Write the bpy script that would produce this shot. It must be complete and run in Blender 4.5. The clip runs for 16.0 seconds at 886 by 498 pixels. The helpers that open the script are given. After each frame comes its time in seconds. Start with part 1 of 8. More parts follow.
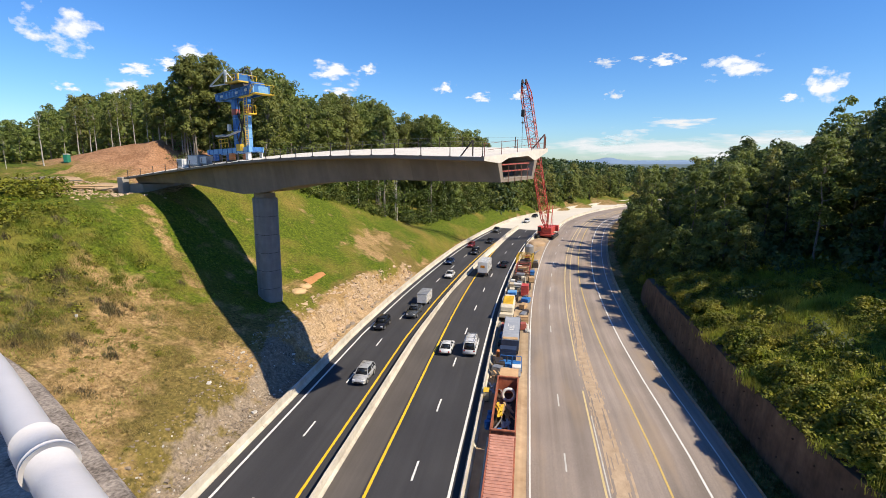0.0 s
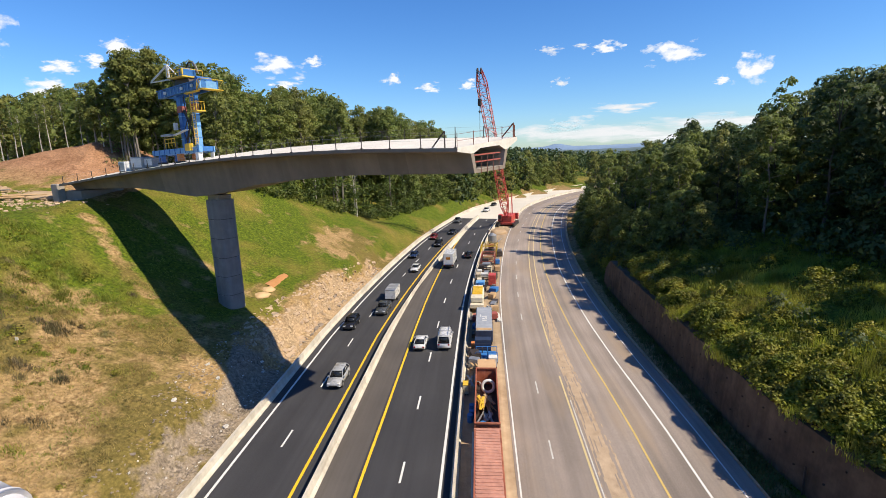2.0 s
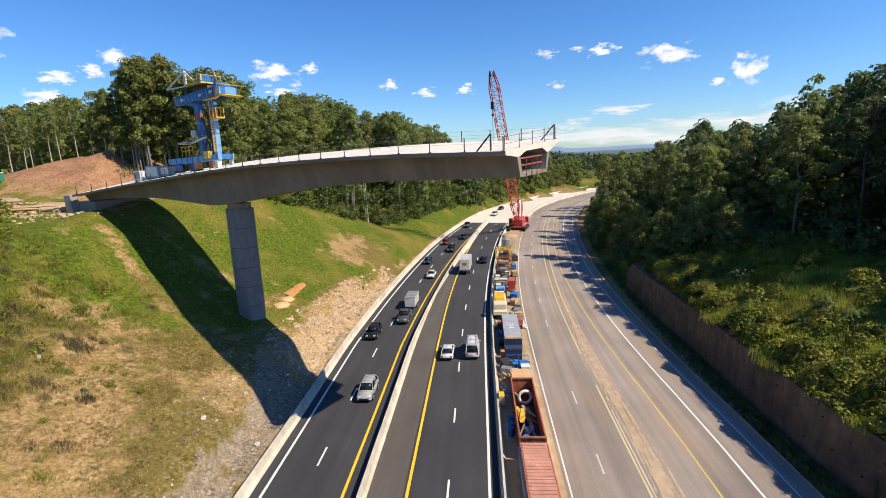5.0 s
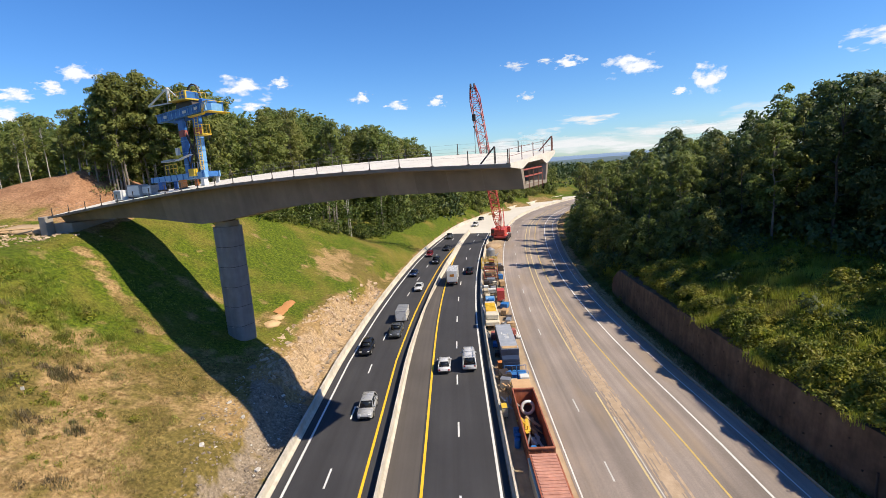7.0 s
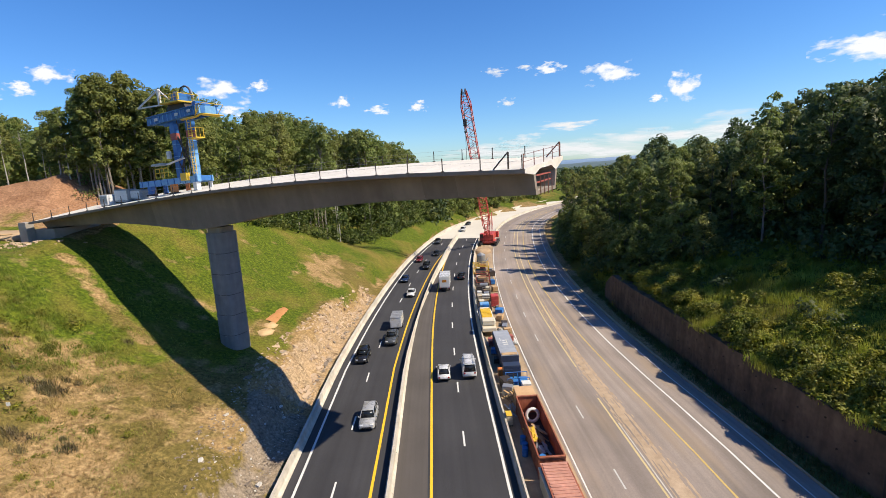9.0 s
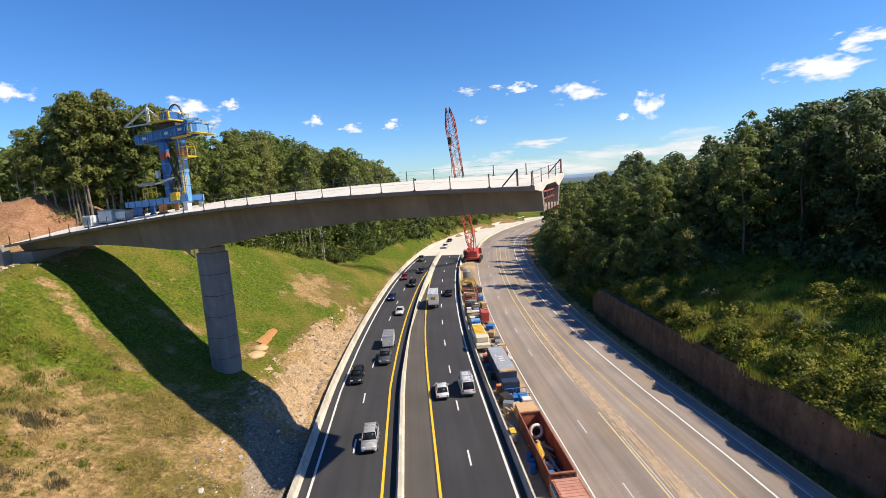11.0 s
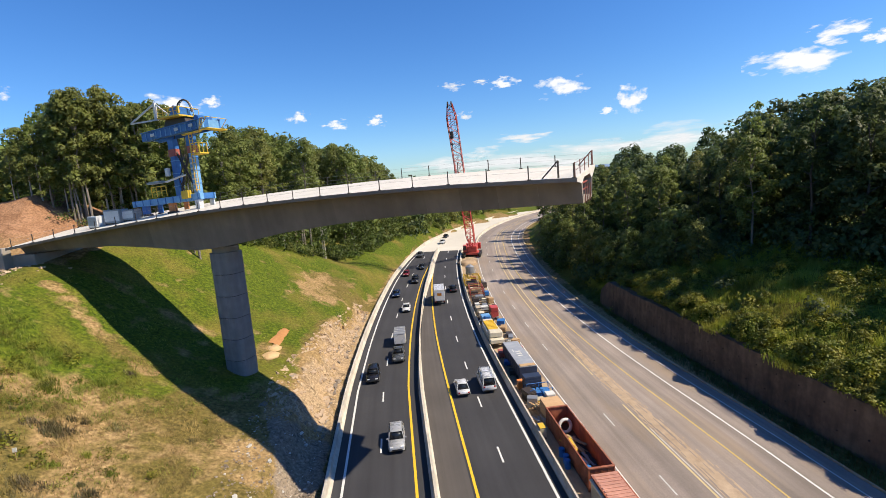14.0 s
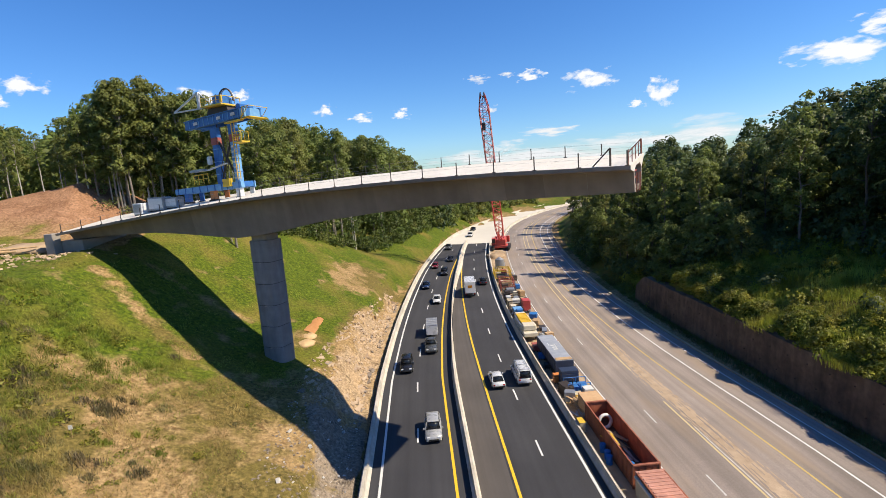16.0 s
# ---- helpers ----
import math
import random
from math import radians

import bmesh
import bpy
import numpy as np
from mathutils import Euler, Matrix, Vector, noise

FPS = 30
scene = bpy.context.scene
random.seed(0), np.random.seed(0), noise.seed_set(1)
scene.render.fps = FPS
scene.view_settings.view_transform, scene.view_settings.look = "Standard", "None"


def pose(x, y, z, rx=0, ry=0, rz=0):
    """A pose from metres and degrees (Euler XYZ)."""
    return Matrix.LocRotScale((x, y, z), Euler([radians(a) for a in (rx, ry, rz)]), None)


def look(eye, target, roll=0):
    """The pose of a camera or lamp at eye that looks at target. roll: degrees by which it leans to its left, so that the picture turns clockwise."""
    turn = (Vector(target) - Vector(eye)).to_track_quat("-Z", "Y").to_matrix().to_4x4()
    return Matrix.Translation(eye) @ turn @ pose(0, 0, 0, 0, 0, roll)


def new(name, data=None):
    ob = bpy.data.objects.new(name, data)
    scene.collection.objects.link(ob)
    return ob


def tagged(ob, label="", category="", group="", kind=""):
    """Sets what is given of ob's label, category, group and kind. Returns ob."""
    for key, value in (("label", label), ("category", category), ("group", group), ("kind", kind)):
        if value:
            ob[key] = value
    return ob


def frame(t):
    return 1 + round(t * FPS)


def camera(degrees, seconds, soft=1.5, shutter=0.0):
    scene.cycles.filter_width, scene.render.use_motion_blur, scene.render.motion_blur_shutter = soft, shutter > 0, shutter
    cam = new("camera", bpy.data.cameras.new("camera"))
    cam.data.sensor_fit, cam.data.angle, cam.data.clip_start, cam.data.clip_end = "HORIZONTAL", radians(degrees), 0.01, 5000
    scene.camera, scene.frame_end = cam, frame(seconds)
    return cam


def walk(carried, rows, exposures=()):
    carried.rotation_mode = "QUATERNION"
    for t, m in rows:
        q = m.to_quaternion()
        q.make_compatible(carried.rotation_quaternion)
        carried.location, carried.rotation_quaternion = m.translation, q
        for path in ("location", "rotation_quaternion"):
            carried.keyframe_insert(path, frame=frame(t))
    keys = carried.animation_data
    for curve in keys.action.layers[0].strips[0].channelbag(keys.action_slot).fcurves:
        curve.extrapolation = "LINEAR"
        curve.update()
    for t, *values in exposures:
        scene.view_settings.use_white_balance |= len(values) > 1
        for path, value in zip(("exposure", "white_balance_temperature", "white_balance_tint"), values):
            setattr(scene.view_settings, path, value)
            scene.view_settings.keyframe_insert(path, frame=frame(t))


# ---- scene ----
cam = camera(86.0, 16.0, 0.6)
PATH = [
    (0, (0.49, -1.09, 28.25), (0.373, 18.574, 24.613), 0.57),
    (0.3, (0.31, -0.99, 28.25), (0.455, 18.673, 24.591), 0.96),
    (0.6, (0.10, -0.87, 28.38), (0.578, 18.774, 24.670), 1.38),
    (0.9, (-0.08, -0.63, 28.28), (0.733, 18.990, 24.514), 1.54),
    (1.2, (-0.33, -0.44, 28.28), (0.687, 19.170, 24.470), 0.91),
    (1.5, (-0.60, -0.23, 28.28), (0.646, 19.363, 24.441), -0.07),
    (1.8, (-0.87, 0.01, 28.27), (0.626, 19.561, 24.324), -1.07),
    (2.15, (-1.33, 0.16, 28.36), (0.417, 19.674, 24.351), -1.83),
    (2.5, (-1.80, 0.31, 28.37), (0.106, 19.816, 24.374), -2.29),
    (3, (-2.47, 0.64, 28.36), (-0.383, 20.120, 24.318), -3.03),
    (3.5, (-3.15, 1.04, 28.42), (-1.180, 20.544, 24.433), -2.16),
    (4, (-3.73, 1.53, 28.34), (-2.232, 21.074, 24.361), -1.82),
    (6.5, (-6.81, 2.69, 28.66), (-4.416, 22.244, 25.187), -3.96),
    (7, (-7.44, 2.76, 28.70), (-4.670, 22.270, 25.289), -3.59),
    (7.5, (-8.04, 3.14, 28.70), (-4.936, 22.614, 25.362), -3.41),
    (8, (-8.63, 3.45, 28.74), (-5.396, 22.911, 25.442), -3.26),
    (10.5, (-11.89, 4.45, 29.10), (-7.543, 23.746, 26.137), -3.82),
    (11, (-12.69, 4.56, 29.08), (-8.044, 23.831, 26.459), -3.78),
    (11.5, (-13.47, 4.66, 29.04), (-8.493, 23.897, 26.760), -3.45),
    (12, (-14.15, 5.01, 29.13), (-8.941, 24.191, 26.894), -3.28),
    (12.5, (-14.84, 5.43, 29.19), (-9.580, 24.581, 26.827), -3.25),
    (13, (-15.47, 5.82, 29.17), (-10.178, 24.949, 26.676), -3.31),
    (13.5, (-16.05, 6.20, 29.21), (-10.944, 25.327, 26.372), -4.38),
    (14, (-16.65, 6.53, 29.20), (-11.482, 25.640, 26.366), -4.57),
    (14.5, (-17.21, 6.84, 29.15), (-12.182, 25.998, 26.395), -4.27),
    (15, (-17.64, 7.06, 29.11), (-12.728, 26.235, 26.230), -4.25),
    (15.5, (-18.01, 7.24, 29.00), (-13.458, 26.480, 25.988), -4.25),
    (16, (-18.36, 7.47, 28.85), (-14.154, 26.783, 25.828), -4.22),
]
walk(cam, [(t, look(e, g, r)) for t, e, g, r in PATH])

# ---- light ----
SUN_AZ, SUN_EL = 117.0, 47.3          # degrees from +y towards +x, and above the horizon
world = bpy.data.worlds.new("sky")
scene.world = world
world.use_nodes = True
wn, wl = world.node_tree.nodes, world.node_tree.links
sky = wn.new("ShaderNodeTexSky")
sky.sky_type, sky.sun_disc = "NISHITA", False
sky.sun_elevation, sky.sun_rotation = radians(SUN_EL), radians(SUN_AZ)
sky.altitude, sky.air_density, sky.dust_density, sky.ozone_density = 300.0, 1.1, 0.25, 3.0
wn["Background"].inputs["Strength"].default_value = 0.090
rich, cool = wn.new("ShaderNodeHueSaturation"), wn.new("ShaderNodeMix")
rich.inputs["Saturation"].default_value = 1.22
cool.data_type, cool.blend_type = "RGBA", "MULTIPLY"
cool.inputs["Factor"].default_value, cool.inputs["B"].default_value = 1.0, (0.655, 0.872, 1.18, 1.0)
wl.new(sky.outputs["Color"], rich.inputs["Color"])
wl.new(rich.outputs["Color"], cool.inputs["A"])
wl.new(cool.outputs["Result"], wn["Background"].inputs["Color"])
sun_data = bpy.data.lights.new("sun", "SUN")
sun_data.energy, sun_data.angle, sun_data.color = 5.0, radians(0.53), (1.0, 0.865, 0.66)
sun = new("sun", sun_data)
_az, _el = radians(SUN_AZ), radians(SUN_EL)
SUN_WAY = Vector((math.sin(_az) * math.cos(_el), math.cos(_az) * math.cos(_el), math.sin(_el)))
sun.matrix_world = look(SUN_WAY * 300, (0, 0, 0))
scene.view_settings.exposure = 0.585


# ---- helpers of this scene ----
def rgb(h):
    return tuple(h) + (1.0,)


def material(name, a, b, grain=3.0, patch=0.25, rough=0.8, metal=0.0, bump=0.0, bump_scale=None, spread=0.35, vary=0.0, spec=0.5, translucent=0.0):
    """Two colours mixed by fine grain and by wide patches, with relief; vary: brightness by object."""
    m = bpy.data.materials.new(name)
    m.use_nodes = True
    n, l = m.node_tree.nodes, m.node_tree.links
    p = n["Principled BSDF"]
    p.inputs["Metallic"].default_value = metal
    p.inputs["Specular IOR Level"].default_value = spec
    co = n.new("ShaderNodeTexCoord")
    fine, wide = n.new("ShaderNodeTexNoise"), n.new("ShaderNodeTexNoise")
    for t, s, d in ((fine, grain, 6), (wide, patch, 4)):
        t.inputs["Scale"].default_value, t.inputs["Detail"].default_value = s, d
        l.new(co.outputs["Object"], t.inputs["Vector"])
    add = n.new("ShaderNodeMath")
    add.operation = "ADD"
    l.new(fine.outputs["Fac"], add.inputs[0]), l.new(wide.outputs["Fac"], add.inputs[1])
    ramp = n.new("ShaderNodeMapRange")
    ramp.inputs["From Min"].default_value, ramp.inputs["From Max"].default_value = 1 - spread, 1 + spread
    l.new(add.outputs[0], ramp.inputs["Value"])
    mix = n.new("ShaderNodeMix")
    mix.data_type = "RGBA"
    mix.inputs["A"].default_value, mix.inputs["B"].default_value = rgb(a), rgb(b)
    l.new(ramp.outputs["Result"], mix.inputs["Factor"])
    colour = mix.outputs["Result"]
    if vary:
        info, hsv, mr = n.new("ShaderNodeObjectInfo"), n.new("ShaderNodeHueSaturation"), n.new("ShaderNodeMapRange")
        mr.inputs["To Min"].default_value, mr.inputs["To Max"].default_value = 1 - vary, 1 + vary
        l.new(info.outputs["Random"], mr.inputs["Value"])
        l.new(mr.outputs["Result"], hsv.inputs["Value"]), l.new(colour, hsv.inputs["Color"])
        colour = hsv.outputs["Color"]
    l.new(colour, p.inputs["Base Color"])
    rr = n.new("ShaderNodeMapRange")
    rr.inputs["To Min"].default_value, rr.inputs["To Max"].default_value = max(rough - 0.12, 0.02), min(rough + 0.12, 1)
    l.new(fine.outputs["Fac"], rr.inputs["Value"]), l.new(rr.outputs["Result"], p.inputs["Roughness"])
    if bump:
        bn, bt = n.new("ShaderNodeBump"), n.new("ShaderNodeTexNoise")
        bt.inputs["Scale"].default_value, bt.inputs["Detail"].default_value = bump_scale or grain * 2, 5
        l.new(co.outputs["Object"], bt.inputs["Vector"])
        bn.inputs["Distance"].default_value = bump
        l.new(bt.outputs["Fac"], bn.inputs["Height"]), l.new(bn.outputs["Normal"], p.inputs["Normal"])
    if translucent:
        tr, ms = n.new("ShaderNodeBsdfTranslucent"), n.new("ShaderNodeMixShader")
        l.new(colour, tr.inputs["Color"])
        ms.inputs["Fac"].default_value = translucent
        l.new(p.outputs[0], ms.inputs[1]), l.new(tr.outputs[0], ms.inputs[2]), l.new(ms.outputs[0], n["Material Output"].inputs["Surface"])
    return m


def leaves(name, a, b, c, translucent=0.3, patches=0.0, tone_scale=0.0):
    """Foliage: three greens mixed by leaf and by tree."""
    m = bpy.data.materials.new(name)
    m.use_nodes = True
    n, l = m.node_tree.nodes, m.node_tree.links
    p = n["Principled BSDF"]
    p.inputs["Roughness"].default_value, p.inputs["Specular IOR Level"].default_value = 0.55, 0.35
    geo, info = n.new("ShaderNodeNewGeometry"), n.new("ShaderNodeObjectInfo")
    m1, m2 = n.new("ShaderNodeMix"), n.new("ShaderNodeMix")
    m1.data_type = m2.data_type = "RGBA"
    m1.inputs["A"].default_value, m1.inputs["B"].default_value, m2.inputs["B"].default_value = rgb(a), rgb(b), rgb(c)
    l.new(geo.outputs["Random Per Island"], m1.inputs["Factor"])
    mr = n.new("ShaderNodeMapRange")
    mr.inputs["From Min"].default_value, mr.inputs["To Max"].default_value = 0.35, 0.75
    l.new(info.outputs["Random"], mr.inputs["Value"]), l.new(mr.outputs["Result"], m2.inputs["Factor"])
    leaf_colour = m2.outputs["Result"]
    if patches:
        co, wide, vr, tone = n.new("ShaderNodeTexCoord"), n.new("ShaderNodeTexNoise"), n.new("ShaderNodeMapRange"), n.new("ShaderNodeHueSaturation")
        wide.inputs["Scale"].default_value, wide.inputs["Detail"].default_value = patches, 3.0
        l.new(co.outputs["Object"], wide.inputs["Vector"])
        mr.inputs["From Min"].default_value, mr.inputs["From Max"].default_value = 0.42, 0.62
        l.new(wide.outputs["Color"], mr.inputs["Value"])
        for key, val in (("From Min", 0.35), ("From Max", 0.65), ("To Min", 0.52), ("To Max", 1.30)):
            vr.inputs[key].default_value = val
        l.new(wide.outputs["Fac"], vr.inputs["Value"]), l.new(vr.outputs["Result"], tone.inputs["Value"])
        l.new(m2.outputs["Result"], tone.inputs["Color"])
        leaf_colour = tone.outputs["Color"]
    if tone_scale:      # lighter and darker sprays within a crown
        co, wide, vr, tone = n.new("ShaderNodeTexCoord"), n.new("ShaderNodeTexNoise"), n.new("ShaderNodeMapRange"), n.new("ShaderNodeHueSaturation")
        wide.inputs["Scale"].default_value, wide.inputs["Detail"].default_value = tone_scale, 2.0
        for key, val in (("From Min", 0.33), ("From Max", 0.67), ("To Min", 0.62), ("To Max", 1.35)):
            vr.inputs[key].default_value = val
        l.new(co.outputs["Object"], wide.inputs["Vector"]), l.new(wide.outputs["Fac"], vr.inputs["Value"])
        l.new(vr.outputs["Result"], tone.inputs["Value"]), l.new(leaf_colour, tone.inputs["Color"])
        leaf_colour = tone.outputs["Color"]
    l.new(m1.outputs["Result"], m2.inputs["A"])
    l.new(leaf_colour, p.inputs["Base Color"])
    tr, ms = n.new("ShaderNodeBsdfTranslucent"), n.new("ShaderNodeMixShader")
    l.new(leaf_colour, tr.inputs["Color"])
    ms.inputs["Fac"].default_value = translucent
    l.new(p.outputs[0], ms.inputs[1]), l.new(tr.outputs[0], ms.inputs[2]), l.new(ms.outputs[0], n["Material Output"].inputs["Surface"])
    return m


def link_mesh(name, bm, mat, parent=None, label="", smooth=False):
    me = bpy.data.meshes.new(name)
    bm.to_mesh(me)
    bm.free()
    if mat:
        me.materials.append(mat)
    if smooth:
        me.polygons.foreach_set("use_smooth", [True] * len(me.polygons))
    ob = new(name, me)
    if parent:
        ob.parent = parent
    if label:
        ob["label"] = label
    return ob


def part(name, bm, mat, parent, label="", smooth=False):
    return link_mesh(name, bm, mat, parent, label, smooth)


def thing(name, m, label, category, group="", kind=""):
    ob = new(name)
    ob.empty_display_size = 0.2
    ob.matrix_world = m
    return tagged(ob, label, category, group, kind)


def raw(name, verts, faces, mat, smooth=False, parent=None):
    me = bpy.data.meshes.new(name)
    me.from_pydata([tuple(v) for v in verts], [], faces)
    me.update()
    if mat:
        me.materials.append(mat)
    if smooth:
        me.polygons.foreach_set("use_smooth", [True] * len(me.polygons))
    ob = new(name, me)
    if parent:
        ob.parent = parent
    return ob


def box(bm, lo, hi, bevel=0.0, m=None):
    """A bevelled block from corner to corner."""
    lo, hi = Vector(lo), Vector(hi)
    g = bmesh.ops.create_cube(bm, size=1.0, matrix=(m or Matrix()) @ Matrix.Translation((lo + hi) / 2) @ Matrix.Diagonal((*(hi - lo), 1)))
    if bevel:
        es = {e for v in g["verts"] for e in v.link_edges}
        bmesh.ops.bevel(bm, geom=list(es), offset=bevel, segments=1, affect="EDGES")
    return bm


def rod(bm, a, b, r, n=6, r2=None):
    a, b = Vector(a), Vector(b)
    d = b - a
    q = d.to_track_quat("Z", "Y").to_matrix().to_4x4()
    bmesh.ops.create_cone(bm, cap_ends=True, segments=n, radius1=r, radius2=r if r2 is None else r2, depth=d.length,
                          matrix=Matrix.Translation((a + b) / 2) @ q)
    return bm


def beam(bm, a, b, w, h):
    """A square bar from a to b, w wide and h high."""
    a, b = Vector(a), Vector(b)
    d = b - a
    q = d.to_track_quat("Y", "Z").to_matrix().to_4x4()
    bmesh.ops.create_cube(bm, size=1.0, matrix=Matrix.Translation((a + b) / 2) @ q @ Matrix.Diagonal((w, d.length, h, 1)))
    return bm


def bm_new():
    return bmesh.new()


# ---- the road's line and the lie of the land ----
REF_Y = np.array([-80, -30, 0, 20, 37.5, 49.5, 61.5, 73.7, 85.7, 106, 130, 154, 175, 190, 212, 235, 260, 285, 320, 380.0])
REF_X = np.array([-21, -13, -8.3, -5.2, -2.4, -0.35, 1.7, 3.85, 6.1, 10.5, 16.6, 23.8, 31.2, 37, 48, 62.5, 82, 106, 146, 230.0])
REF_M = np.gradient(REF_X, REF_Y)


def ref(y):
    """x of the reference line (the dashes of the inner new lanes) and its slope."""
    y = np.asarray(y, float)
    i = np.clip(np.searchsorted(REF_Y, y) - 1, 0, len(REF_Y) - 2)
    y0, h = REF_Y[i], REF_Y[i + 1] - REF_Y[i]
    t = np.clip((y - y0) / h, -3, 3)
    a, b, ma, mb = REF_X[i], REF_X[i + 1], REF_M[i] * h, REF_M[i + 1] * h
    x = (2 * t**3 - 3 * t**2 + 1) * a + (t**3 - 2 * t**2 + t) * ma + (-2 * t**3 + 3 * t**2) * b + (t**3 - t**2) * mb
    m = ((6 * t**2 - 6 * t) * a + (3 * t**2 - 4 * t + 1) * ma + (-6 * t**2 + 6 * t) * b + (3 * t**2 - 2 * t) * mb) / h
    return x, m


def road_z(y):
    y = np.asarray(y, float)
    return 0.0002 * np.maximum(np.minimum(y, 140) - 20, 0) ** 2 - 0.4 + np.clip(y - 140, 0, 60) * 0.03


def narrowing(y):
    """How far the outer carriageway has closed in on the inner one."""
    return np.interp(y, [70, 90, 108, 132, 160, 181, 208, 237, 264, 300], [0, 0.8, 1.6, 2.8, 4.6, 6.0, 9.2, 11.0, 11.7, 12.0])


def old_taper(y):
    """How far the outer lanes of the old road draw in towards the bend."""
    return np.interp(y, [34, 46, 56, 62, 75, 94, 112, 140, 200], [0.35, 0.2, -0.2, -0.55, -1.1, -1.6, -2.1, -2.2, -2.2])


def on_road(o, y, up=0.0):
    """The place o metres to the right of the reference line at its y."""
    if o < -7:
        o += float(narrowing(y)) if o < -8.5 else min(3.2, float(narrowing(y)))
    if 19 < o < 30.8:
        o += float(old_taper(y)) * min(1.0, (o - 19) / 3)
    x, m = ref(y)
    c = 1 / math.sqrt(1 + float(m) ** 2)
    px, py = float(x) + o * c, float(y) - o * c * float(m)
    return Vector((px, py, float(road_z(py)) + up))


def road_frame(o, y, up=0.0):
    """A pose on the road, y along it."""
    p = on_road(o, y, up)
    return Matrix.Translation(p) @ pose(0, 0, 0, 0, 0, -math.degrees(math.atan(float(ref(y)[1]))))


def offset_of(x, y):
    """Offset from the reference line of places in the plan."""
    x, y = np.asarray(x, float), np.asarray(y, float)
    s = y.copy()
    for _ in range(12):
        s = np.clip(s, -80, 379)
        rx, m = ref(s)
        s = s + 0.7 * ((x - rx) * m + (y - s)) / (1 + m * m)
    s = np.clip(s, -80, 379)
    rx, m = ref(s)
    return ((x - rx) - m * (y - s)) / np.sqrt(1 + m * m), s


LEFT_D = np.array([0, 1.6, 2.3, 4.5, 9, 13, 19, 27, 33, 38, 45, 52, 60, 80, 140, 400, 1500])
LEFT_Z = np.array([0, 0.1, 0.5, 3.3, 4.8, 6.1, 8.7, 13, 17.8, 20.8, 21.6, 23.0, 24.0, 25.0, 26.5, 30, 30.0])
RIGHT_D = np.array([0, 0.6, 2.6, 3.2, 6, 12, 20, 40, 80, 200, 600, 1500])
RIGHT_Z = np.array([-0.25, 0.0, 0.0, 0.1, 1.5, 4.2, 6.6, 9, 12, 12, 10, 5.0])


def wall_o(y):
    return float(np.interp(y, [30, 40, 47, 64, 96], [35.0, 33.6, 33.0, 33.0, 32.0]))


def rough_noise(x, y, s, octaves=3):
    v = 0.0
    for k in range(octaves):
        v = v + noise.noise((x / s * 2**k, y / s * 2**k, 7.3 * k)) / 2**k
    return v


def wood_edge(s):
    """How far up the slope the wood behind the bridge begins."""
    return float(np.interp(s, [60, 92, 104, 110, 118, 122, 129, 134, 150, 190, 230], [76, 41, 29.5, 26.5, 22.5, 19.5, 17, 15, 13, 12.5, 13]))


def mound(x, y):
    """The bare soil mound behind the abutment, 0 to 1."""
    return np.clip(1 - np.abs(x + 62) / np.where(x < -62, 32.0, 14.0), 0, 1) * np.exp(-((y - 106) / np.where(y < 106, 10.0, 22.0)) ** 2)


def land(x, y):
    """Height of the ground (arrays)."""
    x, y = np.asarray(x, float), np.asarray(y, float)
    o, s = offset_of(x, y)
    zr = road_z(y)
    dl = -18.9 + narrowing(s) - o
    k = np.interp(s, [62, 95, 120, 131, 145], [1.0, 1.37, 1.37, 1.15, 0.8])
    k = 1 + (k - 1) * np.clip((44 - dl) / 18, 0, 1)
    near = np.clip((60 - s) / 25, 0, 1)
    zl = zr + np.interp(dl, LEFT_D, LEFT_Z) * k
    zl = zl - near * np.interp(dl, [0, 16, 30, 45, 60, 90], [0, 0.3, 2.8, 5.5, 3.5, 0.0])
    zl = zl + 8.3 * mound(x, y)
    far = np.clip((s - 128) / 22, 0, 1)
    zl = zl * (1 - far) + far * (zr + np.interp(dl, [0, 1.0, 2.5, 8, 20, 60], [0, 0.3, 2.0, 4.6, 7.5, 12.0]))
    dr = o - 30.9 - old_taper(s)
    dw = o - np.interp(s, [30, 40, 47, 64, 96], [35.0, 33.6, 33.0, 33.0, 32.0])
    zwall = np.where(dw > 1.0, 1.0, 0.0)
    gone = np.clip((100 - s) / 12, 0, 1)
    zr_side = zr + np.interp(dr, RIGHT_D, RIGHT_Z) * np.where((s < 100) & (dw < 1.0), 0.0, 1.0) + (5.4 * zwall * gone) + np.where(s > 88, np.clip((s - 88) / 30, 0, 1), 0) * np.interp(dr, [3, 8, 30], [0, 1.5, 1.5])
    z = np.where(dl > 0, zl, np.where(dr > 0, zr_side, zr - 0.45))
    d = np.hypot(x - 10, y - 60)
    z = z * np.clip(1 - (d - 350) / 900, 0, 1) - np.clip((d - 350) / 2500, 0, 1) * 25
    return z


def land_at(x, y):
    return float(land(np.array([x]), np.array([y]))[0])


# ---- materials ----
ASPHALT_NEW = material("asphalt_new", (0.023, 0.023, 0.027), (0.040, 0.040, 0.043), 30, 0.12, 0.85, bump=0.01, bump_scale=60)
ASPHALT_BROWN = material("asphalt_shoulder", (0.059, 0.051, 0.046), (0.087, 0.077, 0.069), 20, 0.15, 0.88, bump=0.01, bump_scale=60)
ASPHALT_OLD = material("asphalt_old", (0.188, 0.158, 0.137), (0.269, 0.226, 0.199), 8, 0.10, 0.9, bump=0.01, bump_scale=50, spread=0.3)
CONCRETE_PAVE = material("concrete_paving", (0.475, 0.444, 0.380), (0.586, 0.554, 0.483), 3, 0.08, 0.85)
